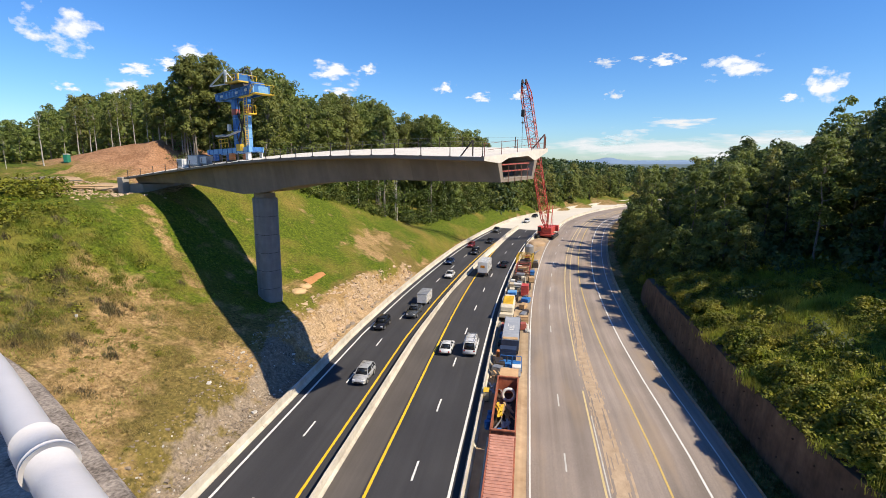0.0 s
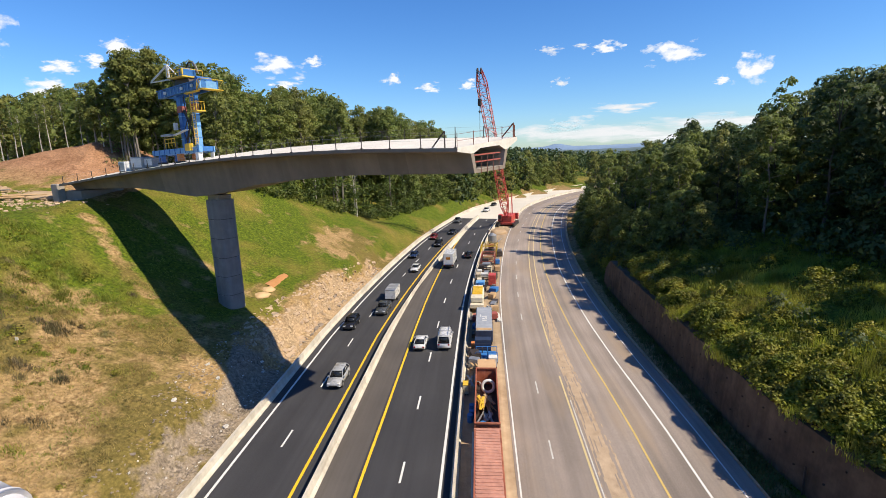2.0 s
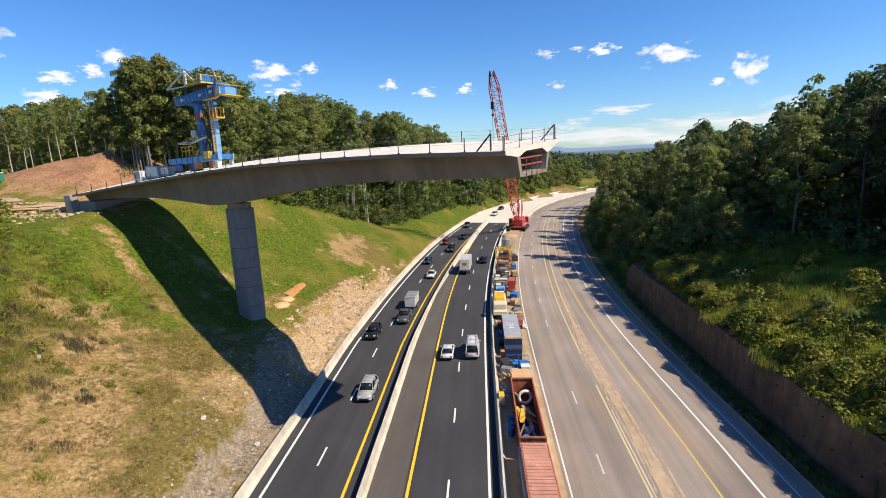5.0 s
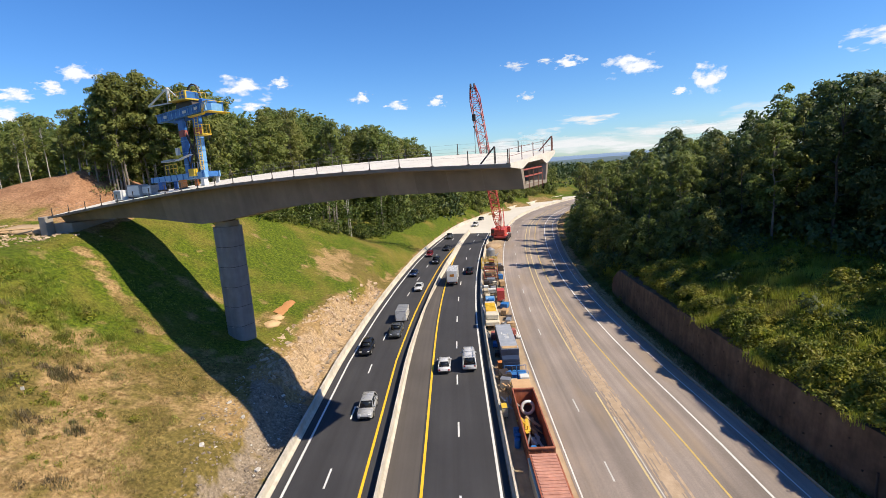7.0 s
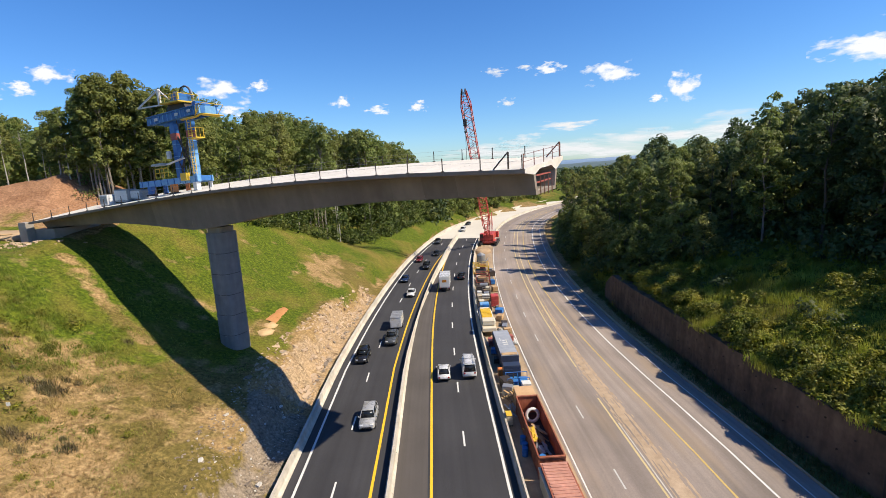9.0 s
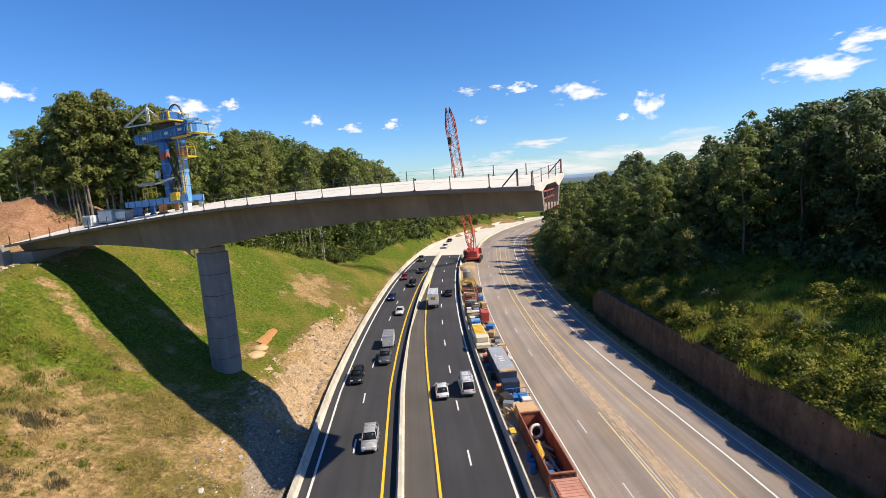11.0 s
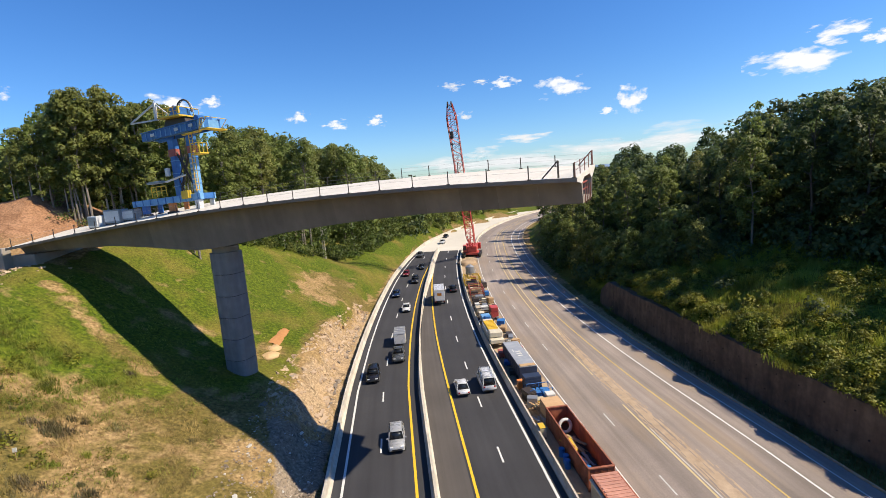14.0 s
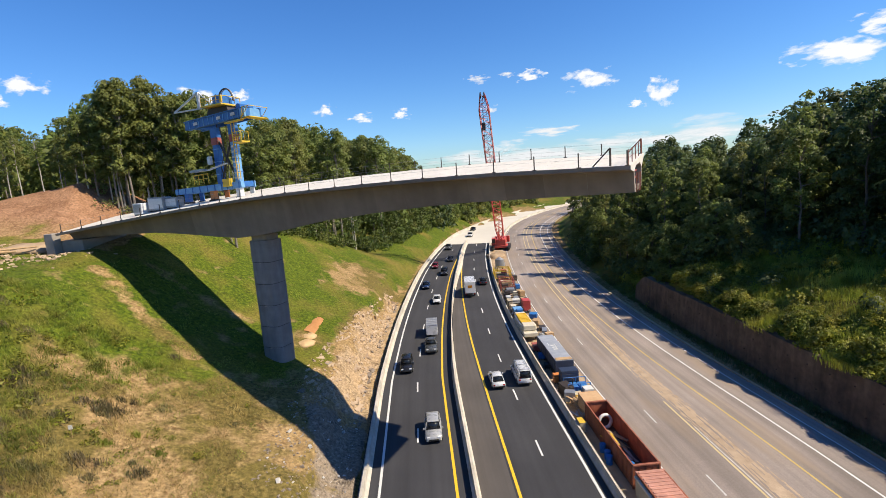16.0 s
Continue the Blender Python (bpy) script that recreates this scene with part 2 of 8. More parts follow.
CONCRETE = material("concrete", (0.238, 0.214, 0.190), (0.317, 0.289, 0.257), 1.2, 0.25, 0.85, bump=0.01, bump_scale=6)
# girder concrete in two tones: darkened for shaded webs, paled for the sunlit top
CONCRETE_SHADED = material("concrete_shaded", (0.170, 0.136, 0.107), (0.234, 0.194, 0.155), 0.8, 0.12, 0.85, bump=0.015, bump_scale=3, vary=0.11)
CONCRETE_SUNLIT = material("concrete_sunlit", (0.507, 0.475, 0.412), (0.650, 0.622, 0.554), 2.5, 0.35, 0.8, bump=0.01, bump_scale=8)
CONCRETE_PIER = material("concrete_pier", (0.150, 0.150, 0.150), (0.230, 0.230, 0.230), 0.9, 0.3, 0.85, bump=0.015, bump_scale=4, vary=0.05)
BARRIER = material("barrier_concrete", (0.396, 0.356, 0.285), (0.538, 0.499, 0.427), 2.0, 0.3, 0.85, bump=0.01, vary=0.08)
WALL_FACE = material("retaining_wall", (0.054, 0.037, 0.023), (0.138, 0.094, 0.058), 1.5, 0.18, 0.9, bump=0.05, bump_scale=2.5)
WALL_FACE_DARK = material("rusty_nail_head", (0.028, 0.017, 0.013), (0.056, 0.036, 0.023), 6, 1, 0.8)
PAINT_W = material("white_paint", (0.523, 0.523, 0.499), (0.650, 0.650, 0.634), 6, 0.4, 0.6)
PAINT_WORN = material("worn_white_paint", (0.333, 0.325, 0.301), (0.538, 0.531, 0.507), 6, 0.6, 0.7)
PAINT_Y = material("yellow_paint", (0.650, 0.396, 0.016), (0.744, 0.475, 0.023), 6, 0.4, 0.6)
PAINT_YMID = material("dull_yellow_paint", (0.412, 0.301, 0.095), (0.538, 0.396, 0.127), 6, 0.5, 0.7)
PAINT_YOLD = material("worn_yellow_paint", (0.44, 0.35, 0.17), (0.56, 0.45, 0.24), 6, 0.5, 0.7)
DIRT = material("dirt", (0.254, 0.170, 0.099), (0.373, 0.274, 0.175), 1.2, 0.25, 0.95, bump=0.05, bump_scale=3)
DIRT_STRIP = material("dusty_strip", (0.254, 0.178, 0.107), (0.396, 0.301, 0.198), 1.2, 0.25, 0.95, bump=0.05, bump_scale=3)
DIRT_STRIP_KERB = material("dirty_kerb", (0.24, 0.185, 0.115), (0.42, 0.34, 0.22), 2.5, 0.4, 0.9)
STRAW = material("straw_dirt", (0.270, 0.198, 0.132), (0.445, 0.338, 0.232), 14, 1.2, 0.95, bump=0.01, bump_scale=22, spread=0.3)
BARK = material("bark", (0.127, 0.107, 0.087), (0.238, 0.214, 0.182), 4, 0.5, 0.9, bump=0.05, bump_scale=6)
# one foliage in two tones: paled as sunlit, then darkened as shaded
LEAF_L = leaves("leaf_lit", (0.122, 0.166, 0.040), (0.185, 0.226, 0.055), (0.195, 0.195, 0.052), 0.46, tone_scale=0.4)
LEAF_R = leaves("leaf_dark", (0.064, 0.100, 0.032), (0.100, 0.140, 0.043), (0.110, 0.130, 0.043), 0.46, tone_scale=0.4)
LEAF_BUSH = leaves("leaf_bush", (0.058, 0.095, 0.009), (0.235, 0.270, 0.024), (0.310, 0.270, 0.032), 0.35, 0.45)
BANK_GRASS = leaves("bank_grass", (0.200, 0.265, 0.028), (0.335, 0.380, 0.050), (0.370, 0.340, 0.065), 0.48, 0.30)
# the bark again, darkened to stand for shade among the stems
BARK_SHADED = material("shaded_bark", (0.045, 0.039, 0.032), (0.095, 0.083, 0.070), 4, 0.5, 0.9, bump=0.05, bump_scale=6)
GRASS_BLADE = leaves("grass_blade", (0.120, 0.185, 0.020), (0.255, 0.300, 0.040), (0.33, 0.29, 0.075), 0.45, 0.35)
DRY_BLADE = leaves("dry_grass_blade", (0.24, 0.165, 0.055), (0.46, 0.345, 0.135), (0.20, 0.185, 0.045), 0.4, 0.3)

WEED_FADED = leaves("faded_weed", (0.115, 0.095, 0.050), (0.225, 0.178, 0.105), (0.165, 0.165, 0.055), 0.35, 0.3)


def lane_wear(m, amount, stain=None):
    """Streaks along the lanes, patches and cross joints over an asphalt."""
    n, l = m.node_tree.nodes, m.node_tree.links
    p = n["Principled BSDF"]
    old = p.inputs["Base Color"].links[0].from_socket
    uv = n.new("ShaderNodeUVMap")
    uv.uv_map = "lane"

    def streak(sx, sy, lo, hi, a, b, detail=4):
        mp, t, r = n.new("ShaderNodeMapping"), n.new("ShaderNodeTexNoise"), n.new("ShaderNodeMapRange")
        mp.inputs["Scale"].default_value = (sx, sy, 1)
        l.new(uv.outputs["UV"], mp.inputs["Vector"]), l.new(mp.outputs["Vector"], t.inputs["Vector"])
        t.inputs["Scale"].default_value, t.inputs["Detail"].default_value = 1.0, detail
        for key, val in (("From Min", lo), ("From Max", hi), ("To Min", a), ("To Max", b)):
            r.inputs[key].default_value = val
        l.new(t.outputs["Fac"], r.inputs["Value"])
        return r.outputs["Result"]

    mul = n.new("ShaderNodeMath")
    mul.operation = "MULTIPLY"
    l.new(streak(0.85, 0.012, 0.32, 0.68, 1 - amount, 1 + amount), mul.inputs[0])
    l.new(streak(0.16, 0.07, 0.35, 0.65, 1 - amount * 0.6, 1 + amount * 0.6, 6), mul.inputs[1])
    mul2 = n.new("ShaderNodeMath")
    mul2.operation = "MULTIPLY"
    l.new(mul.outputs[0], mul2.inputs[0]), l.new(streak(3.0, 0.05, 0.3, 0.7, 1 - amount * 0.25, 1 + amount * 0.25, 3), mul2.inputs[1])
    hsv = n.new("ShaderNodeHueSaturation")
    l.new(mul2.outputs[0], hsv.inputs["Value"]), l.new(old, hsv.inputs["Color"])
    out = hsv.outputs["Color"]
    if stain:
        mx = n.new("ShaderNodeMix")
        mx.data_type = "RGBA"
        mx.inputs["B"].default_value = rgb(stain)
        l.new(streak(0.3, 0.05, 0.52, 0.72, 0.0, 0.75, 7), mx.inputs["Factor"])
        l.new(out, mx.inputs["A"])
        out = mx.outputs["Result"]
    l.new(out, p.inputs["Base Color"])


def drip_streaks(m, wide, tall, amount):
    """Upright run-off streaks and blotches over a concrete."""
    n, l = m.node_tree.nodes, m.node_tree.links
    p = n["Principled BSDF"]
    old = p.inputs["Base Color"].links[0].from_socket
    co, hsv, mul = n.new("ShaderNodeTexCoord"), n.new("ShaderNodeHueSaturation"), n.new("ShaderNodeMath")
    mul.operation = "MULTIPLY"
    for k, (sx, sz, a) in enumerate(((wide, tall, amount), (wide * 0.22, tall * 2.5, amount * 0.8))):
        mp, t, r = n.new("ShaderNodeMapping"), n.new("ShaderNodeTexNoise"), n.new("ShaderNodeMapRange")
        mp.inputs["Scale"].default_value = (sx, sx, sz)
        t.inputs["Scale"].default_value, t.inputs["Detail"].default_value = 1.0, 5.0
        for key, val in (("From Min", 0.33), ("From Max", 0.67), ("To Min", 1 - a), ("To Max", 1 + a)):
            r.inputs[key].default_value = val
        l.new(co.outputs["Object"], mp.inputs["Vector"]), l.new(mp.outputs["Vector"], t.inputs["Vector"])
        l.new(t.outputs["Fac"], r.inputs["Value"]), l.new(r.outputs["Result"], mul.inputs[k])
    l.new(mul.outputs[0], hsv.inputs["Value"]), l.new(old, hsv.inputs["Color"])
    l.new(hsv.outputs["Color"], p.inputs["Base Color"])


drip_streaks(CONCRETE_SHADED, 0.9, 0.12, 0.09)
drip_streaks(CONCRETE_PIER, 1.6, 0.15, 0.10)
drip_streaks(WALL_FACE, 1.1, 0.16, 0.28)
drip_streaks(BARRIER, 0.8, 0.3, 0.12)
lane_wear(ASPHALT_OLD, 0.20, (0.27, 0.205, 0.145))
lane_wear(ASPHALT_NEW, 0.16)
lane_wear(ASPHALT_BROWN, 0.18)
lane_wear(DIRT_STRIP, 0.25, (0.22, 0.17, 0.125))


def zone_material():
    """The land: bare soil, dry grass, green grass and rock, mixed by the zone attribute."""
    m = bpy.data.materials.new("land")
    m.use_nodes = True
    n, l = m.node_tree.nodes, m.node_tree.links
    p = n["Principled BSDF"]
    p.inputs["Roughness"].default_value, p.inputs["Specular IOR Level"].default_value = 0.95, 0.2
    co = n.new("ShaderNodeTexCoord")
    at = n.new("ShaderNodeAttribute")
    at.attribute_name = "zone"
    sep = n.new("ShaderNodeSeparateColor")
    l.new(at.outputs["Color"], sep.inputs[0])

    def tex(scale, detail=6, dist=0.0):
        t = n.new("ShaderNodeTexNoise")
        t.inputs["Scale"].default_value, t.inputs["Detail"].default_value, t.inputs["Distortion"].default_value = scale, detail, dist
        l.new(co.outputs["Object"], t.inputs["Vector"])
        return t

    def two(a, b, t, lo=0.35, hi=0.65):
        mr, mx = n.new("ShaderNodeMapRange"), n.new("ShaderNodeMix")
        mr.inputs["From Min"].default_value, mr.inputs["From Max"].default_value = lo, hi
        l.new(t.outputs["Fac"], mr.inputs["Value"])
        mx.data_type = "RGBA"
        l.new(mr.outputs["Result"], mx.inputs["Factor"])
        for key, v in (("A", a), ("B", b)):
            if isinstance(v, tuple):
                mx.inputs[key].default_value = rgb(v)
            else:
                l.new(v, mx.inputs[key])
        return mx.outputs["Result"]

    fine, mid, wide = tex(2.2), tex(0.45, 5, 0.5), tex(0.09, 4)
    soil = two(two((0.14, 0.082, 0.034), (0.375, 0.265, 0.130), fine), (0.275, 0.184, 0.083), mid)
    red = n.new("ShaderNodeMix")
    red.data_type = "RGBA"
    l.new(at.outputs["Alpha"], red.inputs["Factor"]), l.new(soil, red.inputs["A"]), l.new(two((0.214, 0.111, 0.059), (0.301, 0.167, 0.095), mid), red.inputs["B"])
    soil = red.outputs["Result"]
    dry = two(two((0.058, 0.050, 0.013), (0.215, 0.158, 0.052), fine), (0.125, 0.098, 0.026), mid)
    green = two(two((0.030, 0.053, 0.004), (0.108, 0.138, 0.009), fine, 0.3, 0.7), (0.172, 0.132, 0.030), wide, 0.47, 0.70)
    rock = two(two((0.085, 0.068, 0.052), (0.285, 0.235, 0.180), tex(1.3, 8, 2.0)), (0.235, 0.185, 0.132), mid)
    tan = two(two((0.135, 0.090, 0.050), (0.43, 0.325, 0.205), tex(0.9, 8, 2.5)), (0.36, 0.255, 0.150), mid)

    def blend(a, b, fac, noise_tex, soft=0.25):
        """b over a where fac (0 to 1), frayed by noise."""
        ad, mr, mx = n.new("ShaderNodeMath"), n.new("ShaderNodeMapRange"), n.new("ShaderNodeMix")
        ad.operation = "ADD"
        l.new(fac, ad.inputs[0]), l.new(noise_tex.outputs["Fac"], ad.inputs[1])
        mr.inputs["From Min"].default_value, mr.inputs["From Max"].default_value = 1 - soft / 2, 1 + soft / 2
        l.new(ad.outputs[0], mr.inputs["Value"])
        mx.data_type = "RGBA"
        l.new(mr.outputs["Result"], mx.inputs["Factor"]), l.new(a, mx.inputs["A"]), l.new(b, mx.inputs["B"])
        return mx.outputs["Result"]

    c = blend(soil, dry, sep.outputs[2], tex(0.7, 5), 0.35)
    c = blend(c, green, sep.outputs[0], tex(0.5, 6), 0.3)
    c = blend(c, rock, sep.outputs[1], tex(0.6, 6), 0.2)
    cut = n.new("ShaderNodeAttribute")
    cut.attribute_name = "cut_face"
    c = blend(c, tan, cut.outputs["Fac"], tex(0.6, 6), 0.2)
    fuzz, fr, tone = tex(3.2, 9), n.new("ShaderNodeMapRange"), n.new("ShaderNodeHueSaturation")
    fuzz.inputs["Roughness"].default_value = 0.72
    for key, val in (("From Min", 0.34), ("From Max", 0.66), ("To Min", 0.58), ("To Max", 1.40)):
        fr.inputs[key].default_value = val
    l.new(fuzz.outputs["Fac"], fr.inputs["Value"]), l.new(fr.outputs["Result"], tone.inputs["Value"]), l.new(c, tone.inputs["Color"])
    l.new(tone.outputs["Color"], p.inputs["Base Color"])
    bn = n.new("ShaderNodeBump")
    bn.inputs["Distance"].default_value, bn.inputs["Strength"].default_value = 0.25, 0.8
    l.new(tex(1.6, 8).outputs["Fac"], bn.inputs["Height"]), l.new(bn.outputs["Normal"], p.inputs["Normal"])
    return m


LAND = zone_material()


# ---- the ground ----
def axis_steps(lo, hi, step, reach):
    a = list(np.arange(lo, hi + 0.01, step))
    d, s = 0.0, step
    left, right = [], []
    while d < reach:
        s *= 1.25
        d += s
        left.append(lo - d), right.append(hi + d)
    return np.array(left[::-1] + a + right)


GRID = {}
EDGE_S = (62.0, 57.0, 53.0, 50.0)      # where the grass begins along the road, by distance up the slope


def build_ground():
    xs, ys = axis_steps(-80, 70, 0.9, 4200), axis_steps(5, 175, 0.9, 4200)
    X, Y = np.meshgrid(xs, ys)
    Z = land(X, Y)
    o, s = offset_of(X, Y)
    dl, dr = -18.9 + narrowing(s) - o, o - 30.9 - old_taper(s)
    nz = np.zeros_like(Z)
    fine = np.zeros_like(Z)
    for i in range(X.shape[0]):
        for j in range(X.shape[1]):
            if -90 < X[i, j] < 90 and -10 < Y[i, j] < 220:
                nz[i, j] = rough_noise(X[i, j], Y[i, j], 14.0)
                fine[i, j] = rough_noise(X[i, j] + 50, Y[i, j], 2.6, 2)
    slope_l = np.clip((dl - 1.5) / 2, 0, 1)
    cut = np.clip((dl - 1.5) / 1.5, 0, 1) * np.clip((7.5 - dl) / 3, 0, 1)
    Z = Z + slope_l * (nz * 0.45 + fine * 0.12) + cut * fine * 0.55
    Z = Z + np.clip((dr - 4) / 4, 0, 1) * (nz * 0.6 + fine * 0.2)
    # green grass, with bare streaks
    edge = np.interp(dl, [6, 12, 20, 30], EDGE_S) + 6 * nz
    g = np.clip((s - edge) / 7, 0, 1) * np.clip((dl - np.interp(s, [60, 88, 98], [3.2, 3.2, 1.4]) - 3 * nz) / np.interp(s, [60, 92, 108], [3.0, 3.0, 1.2]), 0, 1)
    g = g * (0.80 + 0.35 * fine)
    g = g * (1 - 0.95 * np.exp(-(((s - 107 + 4 * nz) / 9.5) ** 4) - ((dl - 9.4) / 5.0) ** 4))
    streak = np.exp(-((((X + 47) * 0.62 + (Y - 76) * 0.78) / 1.0) ** 2)) * (np.abs((X + 44) * 0.78 - (Y - 73) * 0.62) < 9)
    streak += np.exp(-(((Y - 84.6 + 0.22 * (X + 49.2)) / 0.8) ** 2)) * (np.abs(X + 41) < 9.5) * 0.4
    streak += np.exp(-(((X + 24.8) / 1.6) ** 2) - ((Y - 79.0) / 2.6) ** 2) * 1.2
    g = g * np.clip(1 - streak, 0, 1)
    g = np.where((dl > 24) & (s < 68), np.maximum(g, np.clip((dl - 24) / 8, 0, 1) * (0.62 + 0.5 * nz)), g)
    g = np.where(dr > 2.0, 0.85, g)
    g = np.where((dl < 0) & (dr < 0), 0, g)
    g = np.where(np.hypot(X, Y - 60) > 240, 0.8, g)
    g = np.where((s > 112) & (dl > 0.8), np.maximum(g, np.clip((s - 114) / 8, 0, 1) * (1.0 + 0.3 * nz)), g)
    bare = np.clip(2.2 * mound(X, Y) + (dl > 37) * (s > 74) * (s < 112) * (dl < 62) * (0.5 + nz), 0, 1)
    g = g * (1 - bare)
    width = np.interp(s, [30, 44, 60, 75, 100, 125, 150], [3.2, 4.5, 7.0, 5.2, 3.6, 1.8, 0.8])
    r = np.clip((dl + 0.3) / 0.4, 0, 1) * np.clip((width + 3 * nz - dl) / 2, 0, 1)
    pale = np.clip((60 - s) / 4, 0, 1) * np.clip((s - 44) / 5, 0, 1) * np.clip((np.interp(s, [44, 60], [4.5, 8.0]) + 3 * nz - dl) / 2, 0, 1) * (dl > 0)
    r = np.clip(np.maximum(r * np.interp(s, [58, 64], [0.62, 0.52]) * np.clip((112 - s) / 8, 0.0, 1), pale), 0, 1)
    b = np.clip(0.41 + 1.15 * nz + 0.25 * (dl < 22) * (s < 60) + 0.35 * fine, 0, 1)
    b = b * (1 - bare) * (1 - 0.8 * (s > 57) * (s < 108) * np.clip((np.interp(s, [57, 66, 80, 100, 108], [8, 9, 7, 4.5, 2.5]) - dl) / 1.5, 0, 1))
    tan_r = np.clip(r * np.clip((s - 57) / 4, 0, 1) * 1.25, 0, 1)
    r = r * np.clip((61 - s) / 4, 0, 1)
    GRID.update(xs=xs, ys=ys, rows=np.stack([Z, dl, dr, s, nz, fine], -1))
    ny, nx = X.shape
    verts = np.stack([X, Y, Z], -1).reshape(-1, 3)
    idx = np.arange(ny * nx).reshape(ny, nx)
    faces = np.stack([idx[:-1, :-1], idx[:-1, 1:], idx[1:, 1:], idx[1:, :-1]], -1).reshape(-1, 4)
    ob = raw("ground", verts.tolist(), faces.tolist(), LAND, True)
    col = ob.data.attributes.new("zone", "FLOAT_COLOR", "POINT")
    data = np.stack([g.ravel(), r.ravel(), b.ravel(), np.clip(2.5 * mound(X, Y), 0, 1).ravel()], -1).astype(np.float32)
    col.data.foreach_set("color", data.ravel())
    face = ob.data.attributes.new("cut_face", "FLOAT", "POINT")
    face.data.foreach_set("value", tan_r.ravel().astype(np.float32))
    return tagged(ob, "cut hillside of grass, dry soil and broken rock", "ground", kind="structure")


GROUND = build_ground()


# ---- roads ----
def ribbon(name, o0, o1, y0, y1, mat, up=0.0, depth=0.0, step=2.0, parent=None, kind="", label="", category=""):
    """A strip of paving or paint between two offsets."""
    ys = np.linspace(y0, y1, max(2, int(abs(y1 - y0) / step) + 1))
    v, f = [], []
    for y in ys:
        a, b = on_road(o0, y, up), on_road(o1, y, up)
        v += [a, b]
        if depth:
            v += [a - Vector((0, 0, depth)), b - Vector((0, 0, depth))]
    k = 4 if depth else 2
    for i in range(len(ys) - 1):
        p, q = i * k, (i + 1) * k
        f.append((p, p + 1, q + 1, q))
        if depth:
            f += [(p + 2, p, q, q + 2), (p + 1, p + 3, q + 3, q + 1)]
    ob = raw(name, v, f, mat, parent=parent)
    if kind:        # metres across and along the road, for the wear of the lanes
        uv = ob.data.uv_layers.new(name="lane")
        for loop in ob.data.loops:
            i, side = divmod(loop.vertex_index, k)
            uv.data[loop.index].uv = (o1 if side % 2 else o0, ys[i])
    return tagged(ob, label, category, "", kind)


def paint(road, o, y0, y1, mat, w=0.16, name="edge_line", up=0.012):
    return ribbon(name, o - w / 2, o + w / 2, y0, y1, mat, up, parent=road)


SLAB_Y = 174.0
road_out = ribbon("road_outbound", -18.6, -7.5, -40, SLAB_Y, ASPHALT_NEW, 0.0, 0.5, kind="structure", label="fresh black asphalt carriageway with two lanes", category="road")
road_in = ribbon("road_inbound", -7.4, 4.5, -40, SLAB_Y, ASPHALT_NEW, 0.0, 0.5, kind="structure", label="fresh black asphalt carriageway beside a concrete median", category="road")
shoulder_in = ribbon("road_shoulder", -7.2, -3.9, -40, SLAB_Y, ASPHALT_BROWN, 0.006, kind="structure", label="brownish milled asphalt shoulder of the inbound carriageway", category="road")
road_pad = ribbon("road_slab", -18.6, 9.6, SLAB_Y, 378, CONCRETE_PAVE, 0.02, 0.5, kind="structure", label="pale unsurfaced concrete road slab", category="road")
work_strip = ribbon("work_strip", 4.5, 10.3, -40, SLAB_Y, DIRT_STRIP, -0.02, 0.4, kind="structure", label="dusty strip of bare ground between two roads", category="ground")
road_old = ribbon("road_old", 10.3, 30.6, -40, 378, ASPHALT_OLD, 0.0, 0.5, kind="structure", label="worn grey asphalt road closed to traffic", category="road")

paint(road_out, -16.5, -40, SLAB_Y, PAINT_W, 0.26)
paint(road_out, -9.2, -40, SLAB_Y, PAINT_Y, 0.28)
paint(road_in, -3.55, -40, SLAB_Y, PAINT_Y, 0.28)
paint(road_in, 3.65, -40, SLAB_Y, PAINT_W, 0.26)
for k in range(-3, 11):
    y = 49.5 + 12.0 * k
    if y < SLAB_Y - 4:
        paint(road_in, 0.0, y, y + 2.9, PAINT_W, 0.20, "lane_dash")
        paint(road_out, -12.8, y + 4.6, y + 7.5, PAINT_W, 0.20, "lane_dash")
for k in range(-3, 14):
    y = 41.4 + 12.0 * k
    if k != 2:
        paint(road_old, 14.0, y, y + 2.9, PAINT_WORN, 0.16, "lane_dash")
paint(road_old, 10.6, -40, 300, PAINT_W, 0.15)
paint(road_old, 17.2, -40, 57.8, PAINT_YOLD, 0.2)
paint(road_old, 17.52, -40, 52, PAINT_WORN, 0.12)
paint(road_old, 17.2, 66.8, 300, PAINT_YOLD, 0.2)
paint(road_old, 18.4, 84, 300, PAINT_YOLD, 0.2)
paint(road_old, 22.6, -40, 300, PAINT_YMID, 0.2)
paint(road_old, 26.0, -40, 300, PAINT_W, 0.22)
paint(road_old, 28.9, -40, 300, PAINT_W, 0.13)


